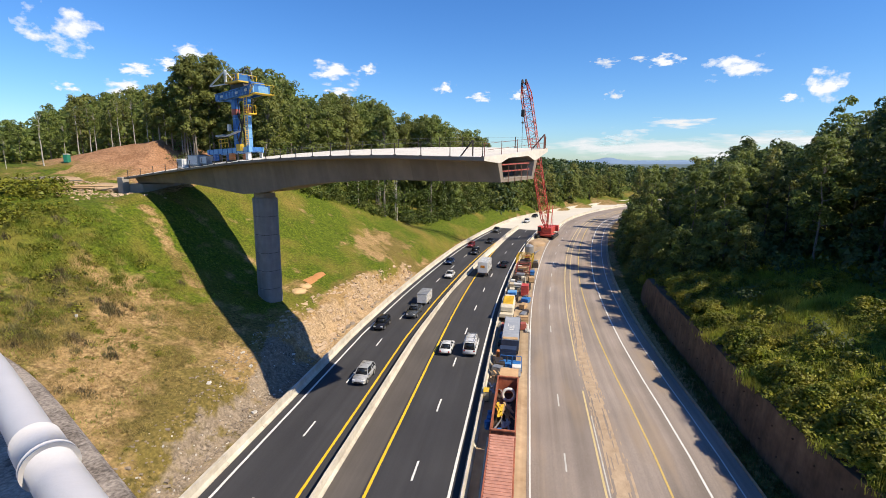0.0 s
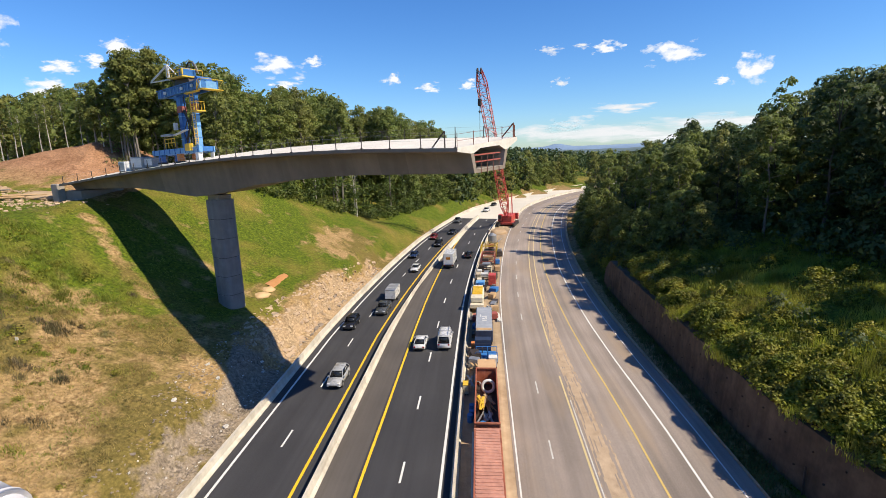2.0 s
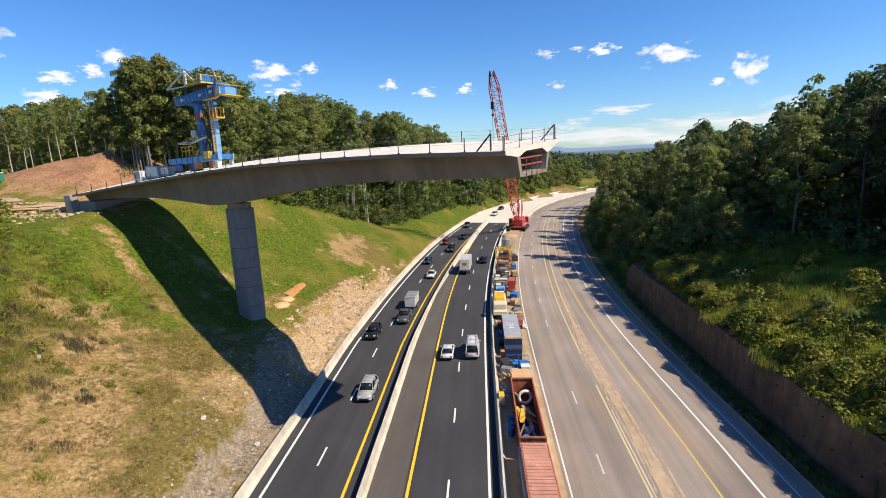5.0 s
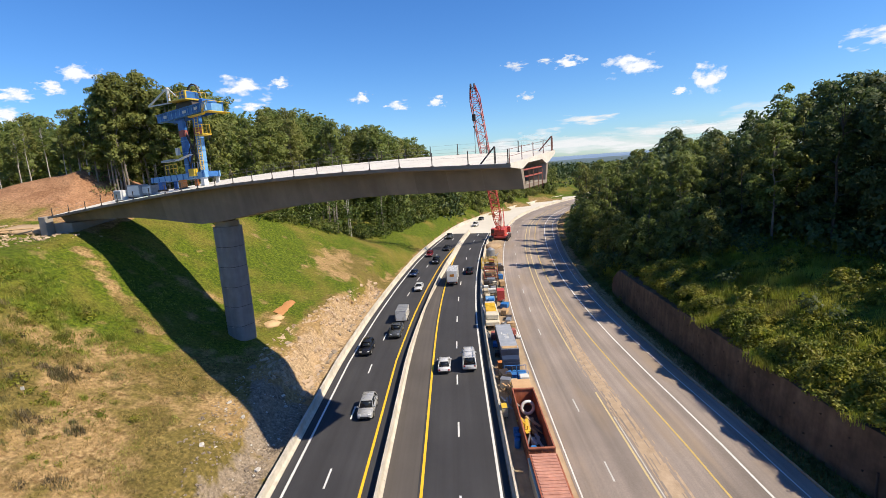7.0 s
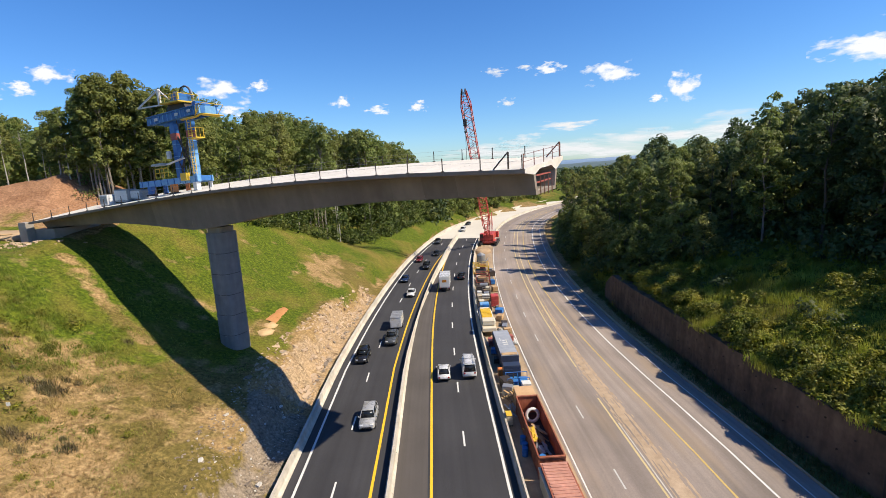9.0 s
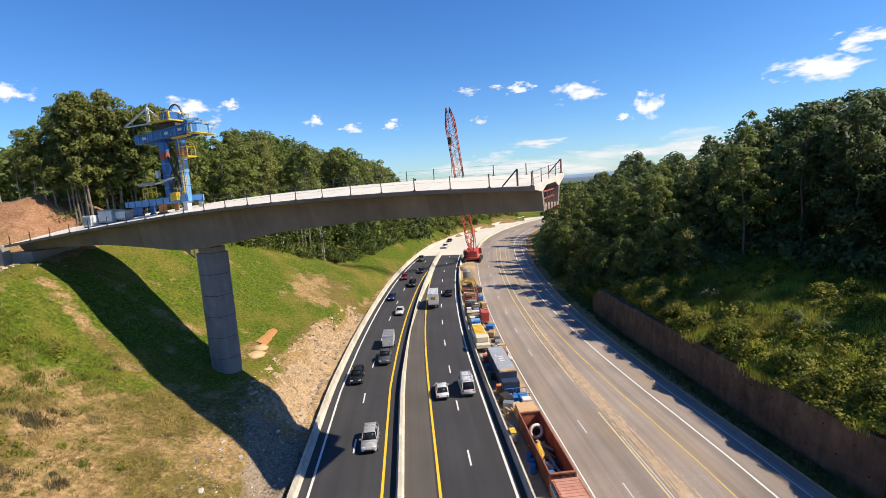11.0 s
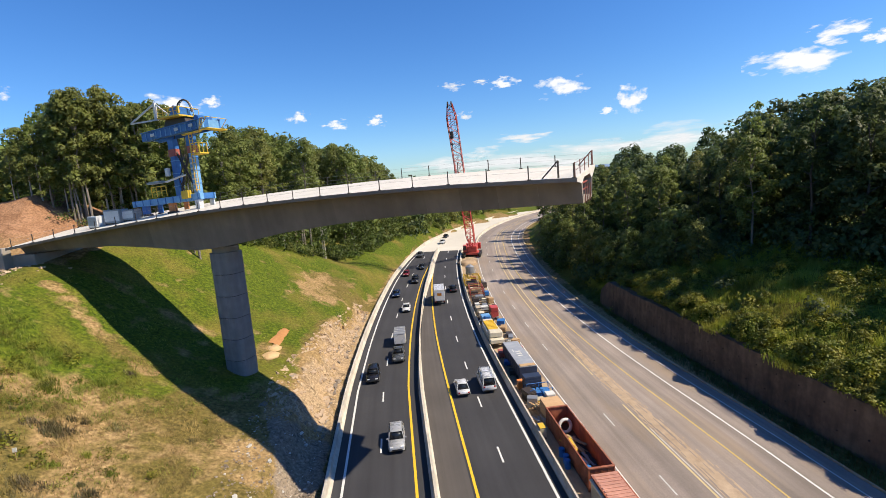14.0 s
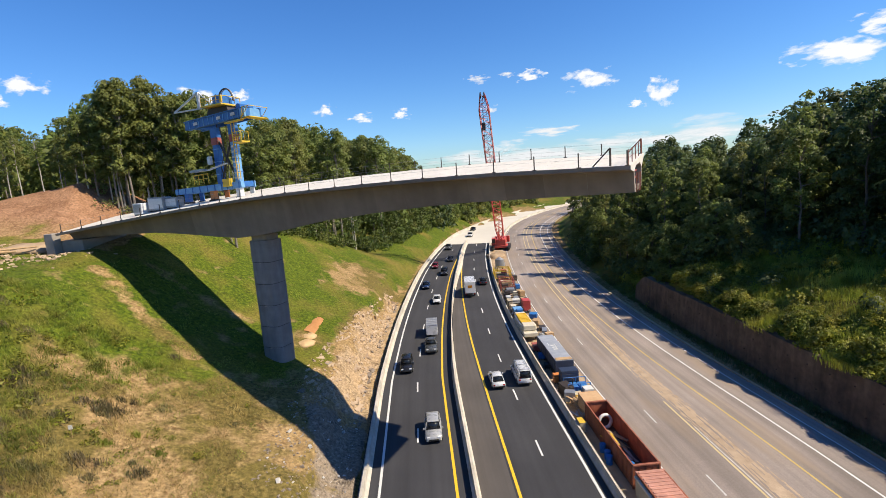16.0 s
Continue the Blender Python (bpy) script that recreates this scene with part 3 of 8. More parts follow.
def dirt_track():
    """A thin ragged sheet of dirt, broken up at its edges and thinning out away."""
    v, f, at = [], [], {}

    def corner(i, k):
        if (i, k) not in at:
            y, d = -10 + 0.22 * i, 0.11 * k
            c = 18.75 - 0.5 * math.exp(-(((y - 68) / 10) ** 2)) + 0.12 * noise.noise((y * 0.08, 4.4, 0))
            at[i, k] = len(v)
            lump = max(0.0, noise.noise((y * 1.1, d * 5, 9.0)) + 0.4 * noise.noise((y * 4, d * 14, 3.0)))
            v.append(on_road(c + d + 0.04 * noise.noise((y * 3, d * 9, 1.0)), y + 0.08 * noise.noise((y * 2, d * 7, 5.0)), 0.006 + 0.008 * lump))
        return at[i, k]

    for i in range(520):
        y = -10 + 0.22 * i
        fade = min(1.0, (103 - y) / 35)
        for k in range(-11, 11):
            d = 0.11 * (k + 0.5)
            thick = 0.46 * math.exp(-((d / 0.70) ** 2)) * fade + 0.55 * noise.noise((y * 0.07, d * 5.5, 2.0)) + 0.30 * noise.noise((y * 0.9, d * 9, 7.0))
            if thick > 0.16:
                f.append((corner(i, k), corner(i, k + 1), corner(i + 1, k + 1), corner(i + 1, k)))
    return tagged(raw("dirt_windrow", v, f, STRAW, True), "trail of loose dirt and straw spilled along the old road", "dirt", kind="stuff")


dirt_track()
JERSEY = ((-0.32, 0), (-0.32, 0.1), (-0.14, 0.36), (-0.10, 1.0), (0.10, 1.0), (0.14, 0.36), (0.32, 0.1), (0.32, 0))
LOW_CURB = ((-0.16, 0), (-0.16, 0.16), (-0.1, 0.22), (0.12, 0.22), (0.16, 0.18), (0.16, 0))


def barrier_line(name, o, y0, y1, profile, length, mat, label, lift=0.0, w=1.0):
    """A row of cast pieces, each a part, with open joints."""
    base = thing(name, Matrix(), label, "barrier", kind="structure")
    y = y0
    while y < y1:
        a, b = y + 0.015, min(y + length - 0.015, y1)
        v, f = [], []
        n = len(profile)
        for s in (a, b):
            p, q = on_road(o, s, lift), on_road(o + 1, s, lift)
            d = (q - p)
            d.z = 0
            for u, h in profile:
                v.append(p + d * u * w + Vector((0, 0, h)))
        f = [(i, i + 1, i + 1 + n, i + n) for i in range(n - 1)] + [tuple(range(n - 1, -1, -1)), tuple(range(n, 2 * n))]
        ob = raw("barrier_piece", v, f, mat, parent=base)
        y += length
    return base


barrier_line("barrier_outer", -18.0, 6, 300, JERSEY, 6.1, BARRIER, "pale cast concrete road barrier along the hillside", w=1.5)
barrier_line("barrier_median", -7.45, 6, 176, JERSEY, 6.1, BARRIER, "pale cast concrete median barrier with ragged top", w=1.3)
barrier_line("barrier_work", 4.9, 6, 172, JERSEY, 6.1, BARRIER, "pale concrete barrier between new lanes and work strip")
barrier_line("barrier_slab", 9.9, 172, 330, JERSEY, 6.1, BARRIER, "concrete barrier along the edge of the unsurfaced slab")
barrier_line("curb_old", 30.5, -20, 300, LOW_CURB, 9.0, DIRT_STRIP_KERB, "low dirty concrete kerb along the old road", w=0.55)


# ---- retaining wall ----
def retaining_wall():
    rnd = random.Random(9)
    ys, hs = np.arange(-14, 101, 1.5), 6
    v, f = [], []
    for y in ys:
        top = 5.55 * max(0.25, min(1.0, (104 - y) / 8)) + 0.25 * rnd.random()
        w = wall_o(y)
        for k in range(hs + 1):
            t = k / hs
            v.append(on_road(w + 0.35 * t + rnd.uniform(-0.05, 0.05), y, -0.4 + (top + 0.4) * t))
        v.append(on_road(w + 2.2, y, top + 0.05))
        v.append(on_road(w + 2.2, y, -0.4))
    k = hs + 3
    for i in range(len(ys) - 1):
        for j in range(k - 1):
            f.append((i * k + j, (i + 1) * k + j, (i + 1) * k + j + 1, i * k + j + 1))
    wall = tagged(raw("wall_cut", v, f, WALL_FACE), "rough reddish-brown sprayed retaining wall, stained and weathered", "wall", kind="structure")
    for row, (h, first) in enumerate(((1.9, 12.0), (4.2, 13.5))):
        for i in range(26):
            y = first + 3.0 * i
            c = on_road(wall_o(y) + 0.35 * h / 5 - 0.06, y, h + rnd.uniform(-0.35, 0.35))
            bm = bm_new()
            box(bm, c - Vector((0.08, 0.07, 0.07)), c + Vector((0.08, 0.07, 0.07)), 0.02)
            part("nail_head", bm, WALL_FACE_DARK, wall)
    return wall


retaining_wall()

# ---- bridge ----
AX = ((7.2, 44.0, -0.85), (-27.8, 73.4, -0.75), (-56.0, 89.0, -0.38), (-78.0, 94.5, -0.2))
BAND = ((7, 28.6), (-1.5, 28.80), (-7, 28.75), (-12.5, 28.62), (-20, 28.3), (-26.5, 27.85), (-34, 27.2), (-44, 26.15), (-55, 24.8), (-78, 22.4))
SOFFIT = ((7, 26.42), (-5, 26.15), (-11, 25.65), (-18, 24.8), (-24, 23.6), (-28, 22.95), (-30.5, 22.98), (-34, 23.4), (-41, 24.05), (-49, 24.0), (-60, 23.4), (-78, 22.0))


def axis_at(x):
    for (x0, y0, m0), (x1, y1, m1) in zip(AX, AX[1:]):
        if x >= x1 or x1 == AX[-1][0]:
            h = x1 - x0
            t = (x - x0) / h
            y = (2 * t**3 - 3 * t**2 + 1) * y0 + (t**3 - 2 * t**2 + t) * h * m0 + (-2 * t**3 + 3 * t**2) * y1 + (t**3 - t**2) * h * m1
            m = ((6 * t**2 - 6 * t) * y0 + (3 * t**2 - 4 * t + 1) * h * m0 + (-6 * t**2 + 6 * t) * y1 + (3 * t**2 - 2 * t) * h * m1) / h
            return y, m


def table(rows, x):
    r = sorted(rows)
    return float(np.interp(x, [a for a, _ in r], [b for _, b in r]))


def deck_place(x, across, z):
    """A place on the bridge: across is metres from the axis, away from the camera's side."""
    y, m = axis_at(x)
    c = 1 / math.sqrt(1 + m * m)
    return Vector((x - m * c * across, y + c * across, z))


def deck_top(x):
    """Height of the deck at its axis; it leans up, away from the near edge."""
    return table(BAND, x) + 0.022 + 5.45 * lean(x)


def lean(x):
    """Slope of the deck across, greater towards the abutment."""
    return float(np.interp(x, [-50, -30, -15, 7], [0.138, 0.135, 0.112, 0.092]))


def arc_steps(x_from, x_to, step):
    """x values at even steps along the axis, from right to left."""
    out, x = [x_from], x_from
    while True:
        x -= step / math.sqrt(1 + axis_at(x)[1] ** 2)
        if x < x_to:
            return out
        out.append(x)


def outline(x):
    """The girder's outer ring at x."""
    t, b = deck_top(x), table(SOFFIT, x)
    k = 5.45 * lean(x)
    return [(-5.45, t - k), (5.45, t + k), (5.45, t + k - 0.32), (3.4, t + 0.24 - 0.85), (2.8, b + 0.2), (-2.8, b), (-3.4, t - 0.24 - 0.75), (-5.45, t - k - 0.32)]


def inner(x):
    t, b = deck_top(x), table(SOFFIT, x)
    return [(-2.85, t - 0.95), (-1.7, t - 0.52), (1.7, t - 0.30), (2.85, t - 0.70), (2.45, b + 0.5), (-2.45, b + 0.32)]


def build_bridge():
    br = thing("box_girder_bridge", Matrix(), "unfinished curved concrete box girder bridge on one pier", "bridge")
    xs = arc_steps(7.2, -56.6, 3.66)
    for i in range(len(xs) - 1):
        a, b = xs[i] - 0.006, xs[i + 1] + 0.006
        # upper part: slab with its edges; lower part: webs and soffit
        for name, rng, mat in (("deck_slab", (0, 1, 2, 3, 6, 7), CONCRETE_SUNLIT), ("girder_web", (3, 4, 5, 6), CONCRETE_SHADED)):
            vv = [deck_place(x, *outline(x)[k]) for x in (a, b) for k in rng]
            n = len(rng)
            if name == "deck_slab":
                ff = [(0, 1, n + 1, n), (1, 2, n + 2, n + 1), (2, 3, n + 3, n + 2), (4, 5, n + 5, n + 4), (5, 0, n, n + 5)]
            else:
                ff = [(0, 1, n + 1, n), (1, 2, n + 2, n + 1), (2, 3, n + 3, n + 2)]
            if i == 0:      # the open end: a ring of concrete round the hollow
                inn = inner(a)
                if name == "deck_slab":
                    k = len(vv)
                    vv += [deck_place(a, *inn[j]) for j in range(4)]
                    ff += [(0, 5, 4, k), (0, k, k + 1), (0, k + 1, k + 2, 1), (1, k + 2, k + 3), (1, k + 3, 3, 2)]
                else:
                    k = len(vv)
                    vv += [deck_place(a, *inn[j]) for j in (0, 3, 4, 5)]
                    ff += [(0, k + 1, k + 2, 1), (1, k + 2, k + 3, 2), (2, k + 3, k, 3)]
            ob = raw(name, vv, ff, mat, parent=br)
            if name == "deck_slab":     # top and open end coloured as sunlit, edges as shaded
                ob.data.materials.append(CONCRETE_SHADED)
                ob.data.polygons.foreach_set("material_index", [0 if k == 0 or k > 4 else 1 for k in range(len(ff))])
    # the hollow inside
    xi = [xs[0], xs[1], xs[2], xs[3]]
    vv = [deck_place(x, u, z) for x in xi for u, z in inner(x)]
    ff = [(6 * i + j, 6 * i + (j + 1) % 6, 6 * i + 6 + (j + 1) % 6, 6 * i + 6 + j) for i in range(3) for j in range(6)] + [tuple(range(18, 24))]
    raw("hollow_lining", vv, ff, CONCRETE, parent=br)
    return br, xs


BRIDGE, JOINTS = build_bridge()


# ---- pier and abutment ----
PIER_X = -27.8
JOINT = material("dark_joint", (0.056, 0.056, 0.057), (0.095, 0.095, 0.095), 3, 0.5, 0.9)


def build_pier():
    y, m = axis_at(PIER_X)
    turn = math.degrees(math.atan(m))
    zt, zb = table(SOFFIT, PIER_X) - 0.55, land_at(PIER_X, y) - 1.2
    base = thing("bridge_pier", pose(PIER_X, y - 0.4, 0, 0, 0, turn), "tall smooth grey concrete bridge pier cast in lifts", "pier")
    n, seg = 6, 40

    def ring(z, grow=0.0):
        out = []
        for k in range(seg):
            a = 2 * math.pi * k / seg
            c, q = math.cos(a), math.sin(a)
            out.append(Vector((math.copysign(abs(c) ** 0.55, c) * (1.72 + grow), math.copysign(abs(q) ** 0.55, q) * (1.55 + grow), z)))
        return out

    def lift(name, a, b, grow, mat):
        v = ring(a, grow) + ring(b, grow)
        f = [(k, (k + 1) % seg, seg + (k + 1) % seg, seg + k) for k in range(seg)] + [tuple(range(seg - 1, -1, -1)), tuple(range(seg, 2 * seg))]
        raw(name, v, f, mat, parent=base)

    for i in range(n):
        a, b = zb + (zt - zb) * i / n, zb + (zt - zb) * (i + 1) / n
        lift("pier_lift", a + 0.05, b - 0.05, 0.012 * (i % 2), CONCRETE_PIER)
        if i:
            lift("lift_joint", a - 0.05, a + 0.05, -0.07, JOINT)
            bm = bm_new()
            box(bm, (0.1, -1.62, a - 0.12), (0.35, -1.4, a - 0.02))
            part("form_mark", bm, CONCRETE, base)
    lift("bearing_block", zt - 0.03, zt + 0.7, -0.25, CONCRETE)


build_pier()


def build_abutment():
    x = -53.6
    y, m = axis_at(x)
    b = table(SOFFIT, x)
    base = thing("bridge_abutment", pose(x, y, b, 0, 0, math.degrees(math.atan(m))), "grey concrete bridge abutment half buried in the hillside", "abutment")
    bm = bm_new()
    box(bm, (-2.2, -3.9, -5.0), (1.5, 3.9, -0.06), 0.06)
    part("bearing_seat", bm, CONCRETE, base)
    bm = bm_new()
    box(bm, (-3.3, -5.2, -4.0), (-1.9, -3.95, 1.1), 0.06)
    part("wing_wall", bm, CONCRETE, base)
    bm = bm_new()
    box(bm, (-3.3, 3.95, -4.0), (-1.9, 5.2, 1.1), 0.06)
    part("wing_wall", bm, CONCRETE, base)


build_abutment()


# ---- the overpass that carries the walk ----
RAIL_LINE = ((4.4, -3.9, 27.62), (2.1, -2.05, 27.52), (-0.27, -0.17, 27.39), (-1.70, 1.01, 27.32), (-2.45, 1.50, 27.31), (-3.1, 1.80, 27.32), (-4.2, 2.35, 27.33), (-5.1, 2.95, 27.34), (-6.5, 3.38, 27.45), (-8.36, 4.02, 27.6),
             (-11.6, 5.1, 27.85), (-13.9, 5.85, 27.95), (-16.4, 7.1, 27.95), (-18.1, 8.05, 27.85), (-24.0, 11.0, 27.7))
RAIL_GREY = material("rail_grey_paint", (0.44, 0.43, 0.44), (0.52, 0.51, 0.52), 6, 1.2, 0.45, bump=0.001, bump_scale=60)
AGGREGATE = material("exposed_aggregate", (0.085, 0.068, 0.055), (0.40, 0.345, 0.295), 70, 4, 0.95, bump=0.006, bump_scale=90, spread=0.25)


def rail_points(step):
    """Even steps along the smooth line of the rail, with the way ahead and the side towards the open."""
    q = [Vector(a) for a in RAIL_LINE]
    out = []
    for i in range(1, len(q) - 2):
        n = max(2, int((q[i + 1] - q[i]).length / step))
        for k in range(n):
            t = k / n
            a, b, c, d = q[i - 1], q[i], q[i + 1], q[i + 2]
            out.append(0.5 * (2 * b + (c - a) * t + (2 * a - 5 * b + 4 * c - d) * t * t + (3 * b - a - 3 * c + d) * t ** 3))
    rows = []
    for i, p in enumerate(out):
        w = (out[min(i + 1, len(out) - 1)] - out[max(i - 1, 0)]).normalized()
        rows.append((p, w, Vector((w.y, -w.x, 0)).normalized()))
    return rows


def sweep(rows, ring):
    """Vertices and faces of a closed section, given as (side, up) pairs, drawn along the rows."""
    n = len(ring)
    v = [p + side * a + Vector((0, 0, b)) for p, w, side in rows for a, b in ring]
    f = [(i * n + k, i * n + (k + 1) % n, (i + 1) * n + (k + 1) % n, (i + 1) * n + k) for i in range(len(rows) - 1) for k in range(n)]
    return v, f + [tuple(range(n)), tuple(range(len(v) - 1, len(v) - n - 1, -1))]


def tube_ring(r, n=28):
    return [(r * math.cos(2 * math.pi * k / n), r * math.sin(2 * math.pi * k / n)) for k in range(n)]


def overpass():
    rows = rail_points(0.125)
    p0, w0 = Vector((-1.0367, 0.4626, 27.354)), Vector((-0.771, 0.6356, -0.04))
    along = [(p - p0).dot(w0) for p, w, side in rows]
    tagged(raw("overpass_parapet", *sweep(rows, [(0.20, -1.3), (0.20, -0.22), (0.18, -0.20), (-0.43, -0.20), (-0.45, -0.22), (-0.45, -1.3)]), AGGREGATE),
           "exposed aggregate concrete parapet of the overpass under the rail", "parapet", kind="structure")
    tagged(raw("overpass_deck", *sweep(rows, [(0.30, -2.2), (0.30, -1.3), (-10.5, -1.3), (-10.5, -2.2)]), CONCRETE), "grey concrete deck of the overpass", "bridge deck", kind="structure")
    base = thing("handrail", Matrix(), "pale grey painted steel pipe handrail with sleeved joints on a parapet", "handrail")
    joints = [min(range(len(rows)), key=lambda i: abs(along[i] - a)) for a in np.arange(-2.75, along[-1] - 0.5, 2.18)]
    edges = [0] + joints + [len(rows) - 1]
    for a, b in zip(edges, edges[1:]):
        raw("pipe_length", *sweep(rows[a:b + 1], tube_ring(0.06)), RAIL_GREY, True, base)
    for i in joints:
        p, w, side = rows[i]
        sleeve = raw("coupling_sleeve", *sweep([(p + w * k, w, side) for k in (0.0, 0.10, 0.19)], tube_ring(0.067)), RAIL_GREY, True, base)
        raw("sleeve_rim", *sweep([(p + w * k, w, side) for k in (-0.012, 0.012)], tube_ring(0.073)), RAIL_GREY, True, sleeve)
        bm = bm_new()
        rod(bm, p + w * 0.1 - Vector((0, 0, 0.21)), p + w * 0.1 - Vector((0, 0, 0.03)), 0.03, 10)
        part("post", bm, RAIL_GREY, base)


overpass()


# ---- trees ----
def blob_points(rnd, n, centre, radii, shell=0.72):
    """n places near the skin of an ellipsoid, more on its upper side."""
    out = []
    for _ in range(n):
        while True:
            d = Vector((rnd.gauss(0, 1), rnd.gauss(0, 1), rnd.gauss(0.25, 1)))
            if d.length > 0.01:
                break
        d.normalize()
        r = rnd.uniform(shell, 1.05)
        out.append((Vector((centre[0] + d.x * radii[0] * r, centre[1] + d.y * radii[1] * r, centre[2] + d.z * radii[2] * r)), d))
    return out


def leaf_mesh(name, clumps, per, size, seed, mat, loose=0.34, shell=0.88):
    """Many small leaf sprays laid over clumps like shingles; they shade with the clump."""
    rnd = random.Random(seed)
    v, f, way = [], [], []
    for c, radii in clumps:
        vol = (radii[0] * radii[1] * radii[2]) ** (2 / 3)
        for p, d in blob_points(rnd, max(6, int(per * vol)), c, radii, shell):
            nrm = (d + Vector((rnd.gauss(0, loose), rnd.gauss(0, loose), rnd.gauss(0.25, loose)))).normalized()
            t = nrm.orthogonal().normalized()
            t.rotate(Matrix.Rotation(rnd.uniform(0, 6.28), 3, nrm))
            u = nrm.cross(t)
            s = size * rnd.uniform(0.6, 1.35)
            k = len(v)
            v += [p + t * s, p - t * s * 0.55 + u * s * 0.62 - nrm * s * 0.15, p - t * s * 0.55 - u * s * 0.62 - nrm * s * 0.15]
            f.append((k, k + 1, k + 2))
            way += [tuple((d * 0.3 + nrm * 0.45 + Vector((0, 0, 0.4))).normalized())] * 3
    me = bpy.data.meshes.new(name)
    me.from_pydata([tuple(q) for q in v], [], f)
    me.polygons.foreach_set("use_smooth", [True] * len(me.polygons))
    me.normals_split_custom_set_from_vertices(way)
    me.materials.append(mat)
    return me


def wood_mesh(name, h, r, clumps, seed, bark=None):
    rnd = random.Random(seed)
    bm = bm_new()
    pts = [Vector((0, 0, -1.0))]
    for k in range(1, 6):
        pts.append(Vector((rnd.gauss(0, 0.14) * k * 0.6, rnd.gauss(0, 0.14) * k * 0.6, h * 0.82 * k / 5)))
    for k in range(5):
        rod(bm, pts[k], pts[k + 1], r * (1 - 0.17 * k), 7, r * (1 - 0.17 * (k + 1)))
    for c, radii in clumps:
        t = min(0.85, max(0.3, (c[2] - radii[2] * 0.9) / (h * 0.82)))
        k = min(4, int(t * 5))
        a = pts[k].lerp(pts[k + 1], t * 5 - k)
        rod(bm, a, Vector(c) - Vector((0, 0, radii[2] * 0.2)), r * 0.3, 5, r * 0.08)
    me = bpy.data.meshes.new(name)
    bm.to_mesh(me)
    bm.free()
    me.materials.append(bark or BARK)
    return me


def tree_kind(seed, h, spread, low, per, size, mat, trunk=0.3, bark=None, point=0.0):
    """A crown between low*h and h: limbs that end in boughs, each of several leafy lumps with gaps between."""
    rnd = random.Random(seed)
    boughs, lumps = [], []
    n = 17
    for i in range(n):
        t = i / (n - 1)
        z = h * (low + (0.97 - low) * t)
        w = spread * (math.sin(math.pi * min(1, 0.22 + 0.70 * t)) ** 0.8) * (1 - point * t)
        a = i * 2.4 + rnd.uniform(-0.6, 0.6)
        d = w * rnd.uniform(0.3, 0.85)
        rr = spread * rnd.uniform(0.30, 0.54) * (1 - 0.5 * point * t)
        c = Vector((math.cos(a) * d, math.sin(a) * d, z - rr * 0.5))
        boughs.append((tuple(c), (rr, rr, rr * 0.75)))
        out = Vector((math.cos(a), math.sin(a), 0.7))
        for _ in range(8):
            q = (out * rnd.uniform(0.0, 0.8) + Vector((rnd.gauss(0, 0.7), rnd.gauss(0, 0.7), rnd.gauss(0.15, 0.6)))).normalized()
            k = rr * rnd.uniform(0.38, 0.70)
            p = c + Vector((q.x * rr * 0.85, q.y * rr * 0.85, q.z * rr * 0.7))
            lumps.append((tuple(p), (k, k, k * rnd.uniform(0.65, 0.9))))
    return leaf_mesh("crown", lumps, per, size, seed + 1, mat), wood_mesh("trunk", h, trunk, boughs, seed + 2, bark)


SHAPES_L = ((24, 3.9, 0.28), (27, 3.5, 0.38), (22, 4.5, 0.20), (26, 3.1, 0.42), (19, 3.9, 0.14))
SHAPES_R = ((25, 5.0, 0.18), (28, 4.6, 0.25), (21, 5.0, 0.12), (26, 5.4, 0.22))
KINDS_L = [tree_kind(10 + 7 * i, *q, 62, 0.275, LEAF_L, 0.26) for i, q in enumerate(SHAPES_L)]
KINDS_L_DEEP = [tree_kind(10 + 7 * i, *q, 26, 0.40, LEAF_L, 0.26) for i, q in enumerate(SHAPES_L)]
KINDS_R = [tree_kind(90 + 7 * i, *q, 50, 0.31, LEAF_R, 0.3, BARK_SHADED) for i, q in enumerate(SHAPES_R)]
KINDS_R_DEEP = [tree_kind(90 + 7 * i, *q, 22, 0.44, LEAF_R, 0.3, BARK_SHADED) for i, q in enumerate(SHAPES_R)]
KINDS_EDGE = [tree_kind(190 + 7 * i, *q, 40, 0.31, LEAF_L, 0.2, BARK_SHADED) for i, q in enumerate(((15, 4.2, 0.05), (12, 3.8, 0.04), (18, 4.4, 0.06)))]
KINDS_SLIM = [tree_kind(150 + 7 * i, *q, 60, 0.28, LEAF_L, 0.22, BARK_SHADED, 0.55) for i, q in enumerate(((25, 3.6, 0.12), (27, 3.2, 0.16)))]


def tree(kinds, i, x, y, s, turn, label, group, z=None):
    crown, trunk = kinds[i % len(kinds)]
    t = thing("tree", pose(x, y, (land_at(x, y) if z is None else z) - 0.2, 0, 0, turn) @ Matrix.Scale(s, 4), label, "tree", group)
    for nm, me in (("trunk", trunk), ("crown", crown)):
        ob = new(nm, me)
        ob.parent = t
    return t


EYE = Vector((-7.4, 2.8, 28.7))
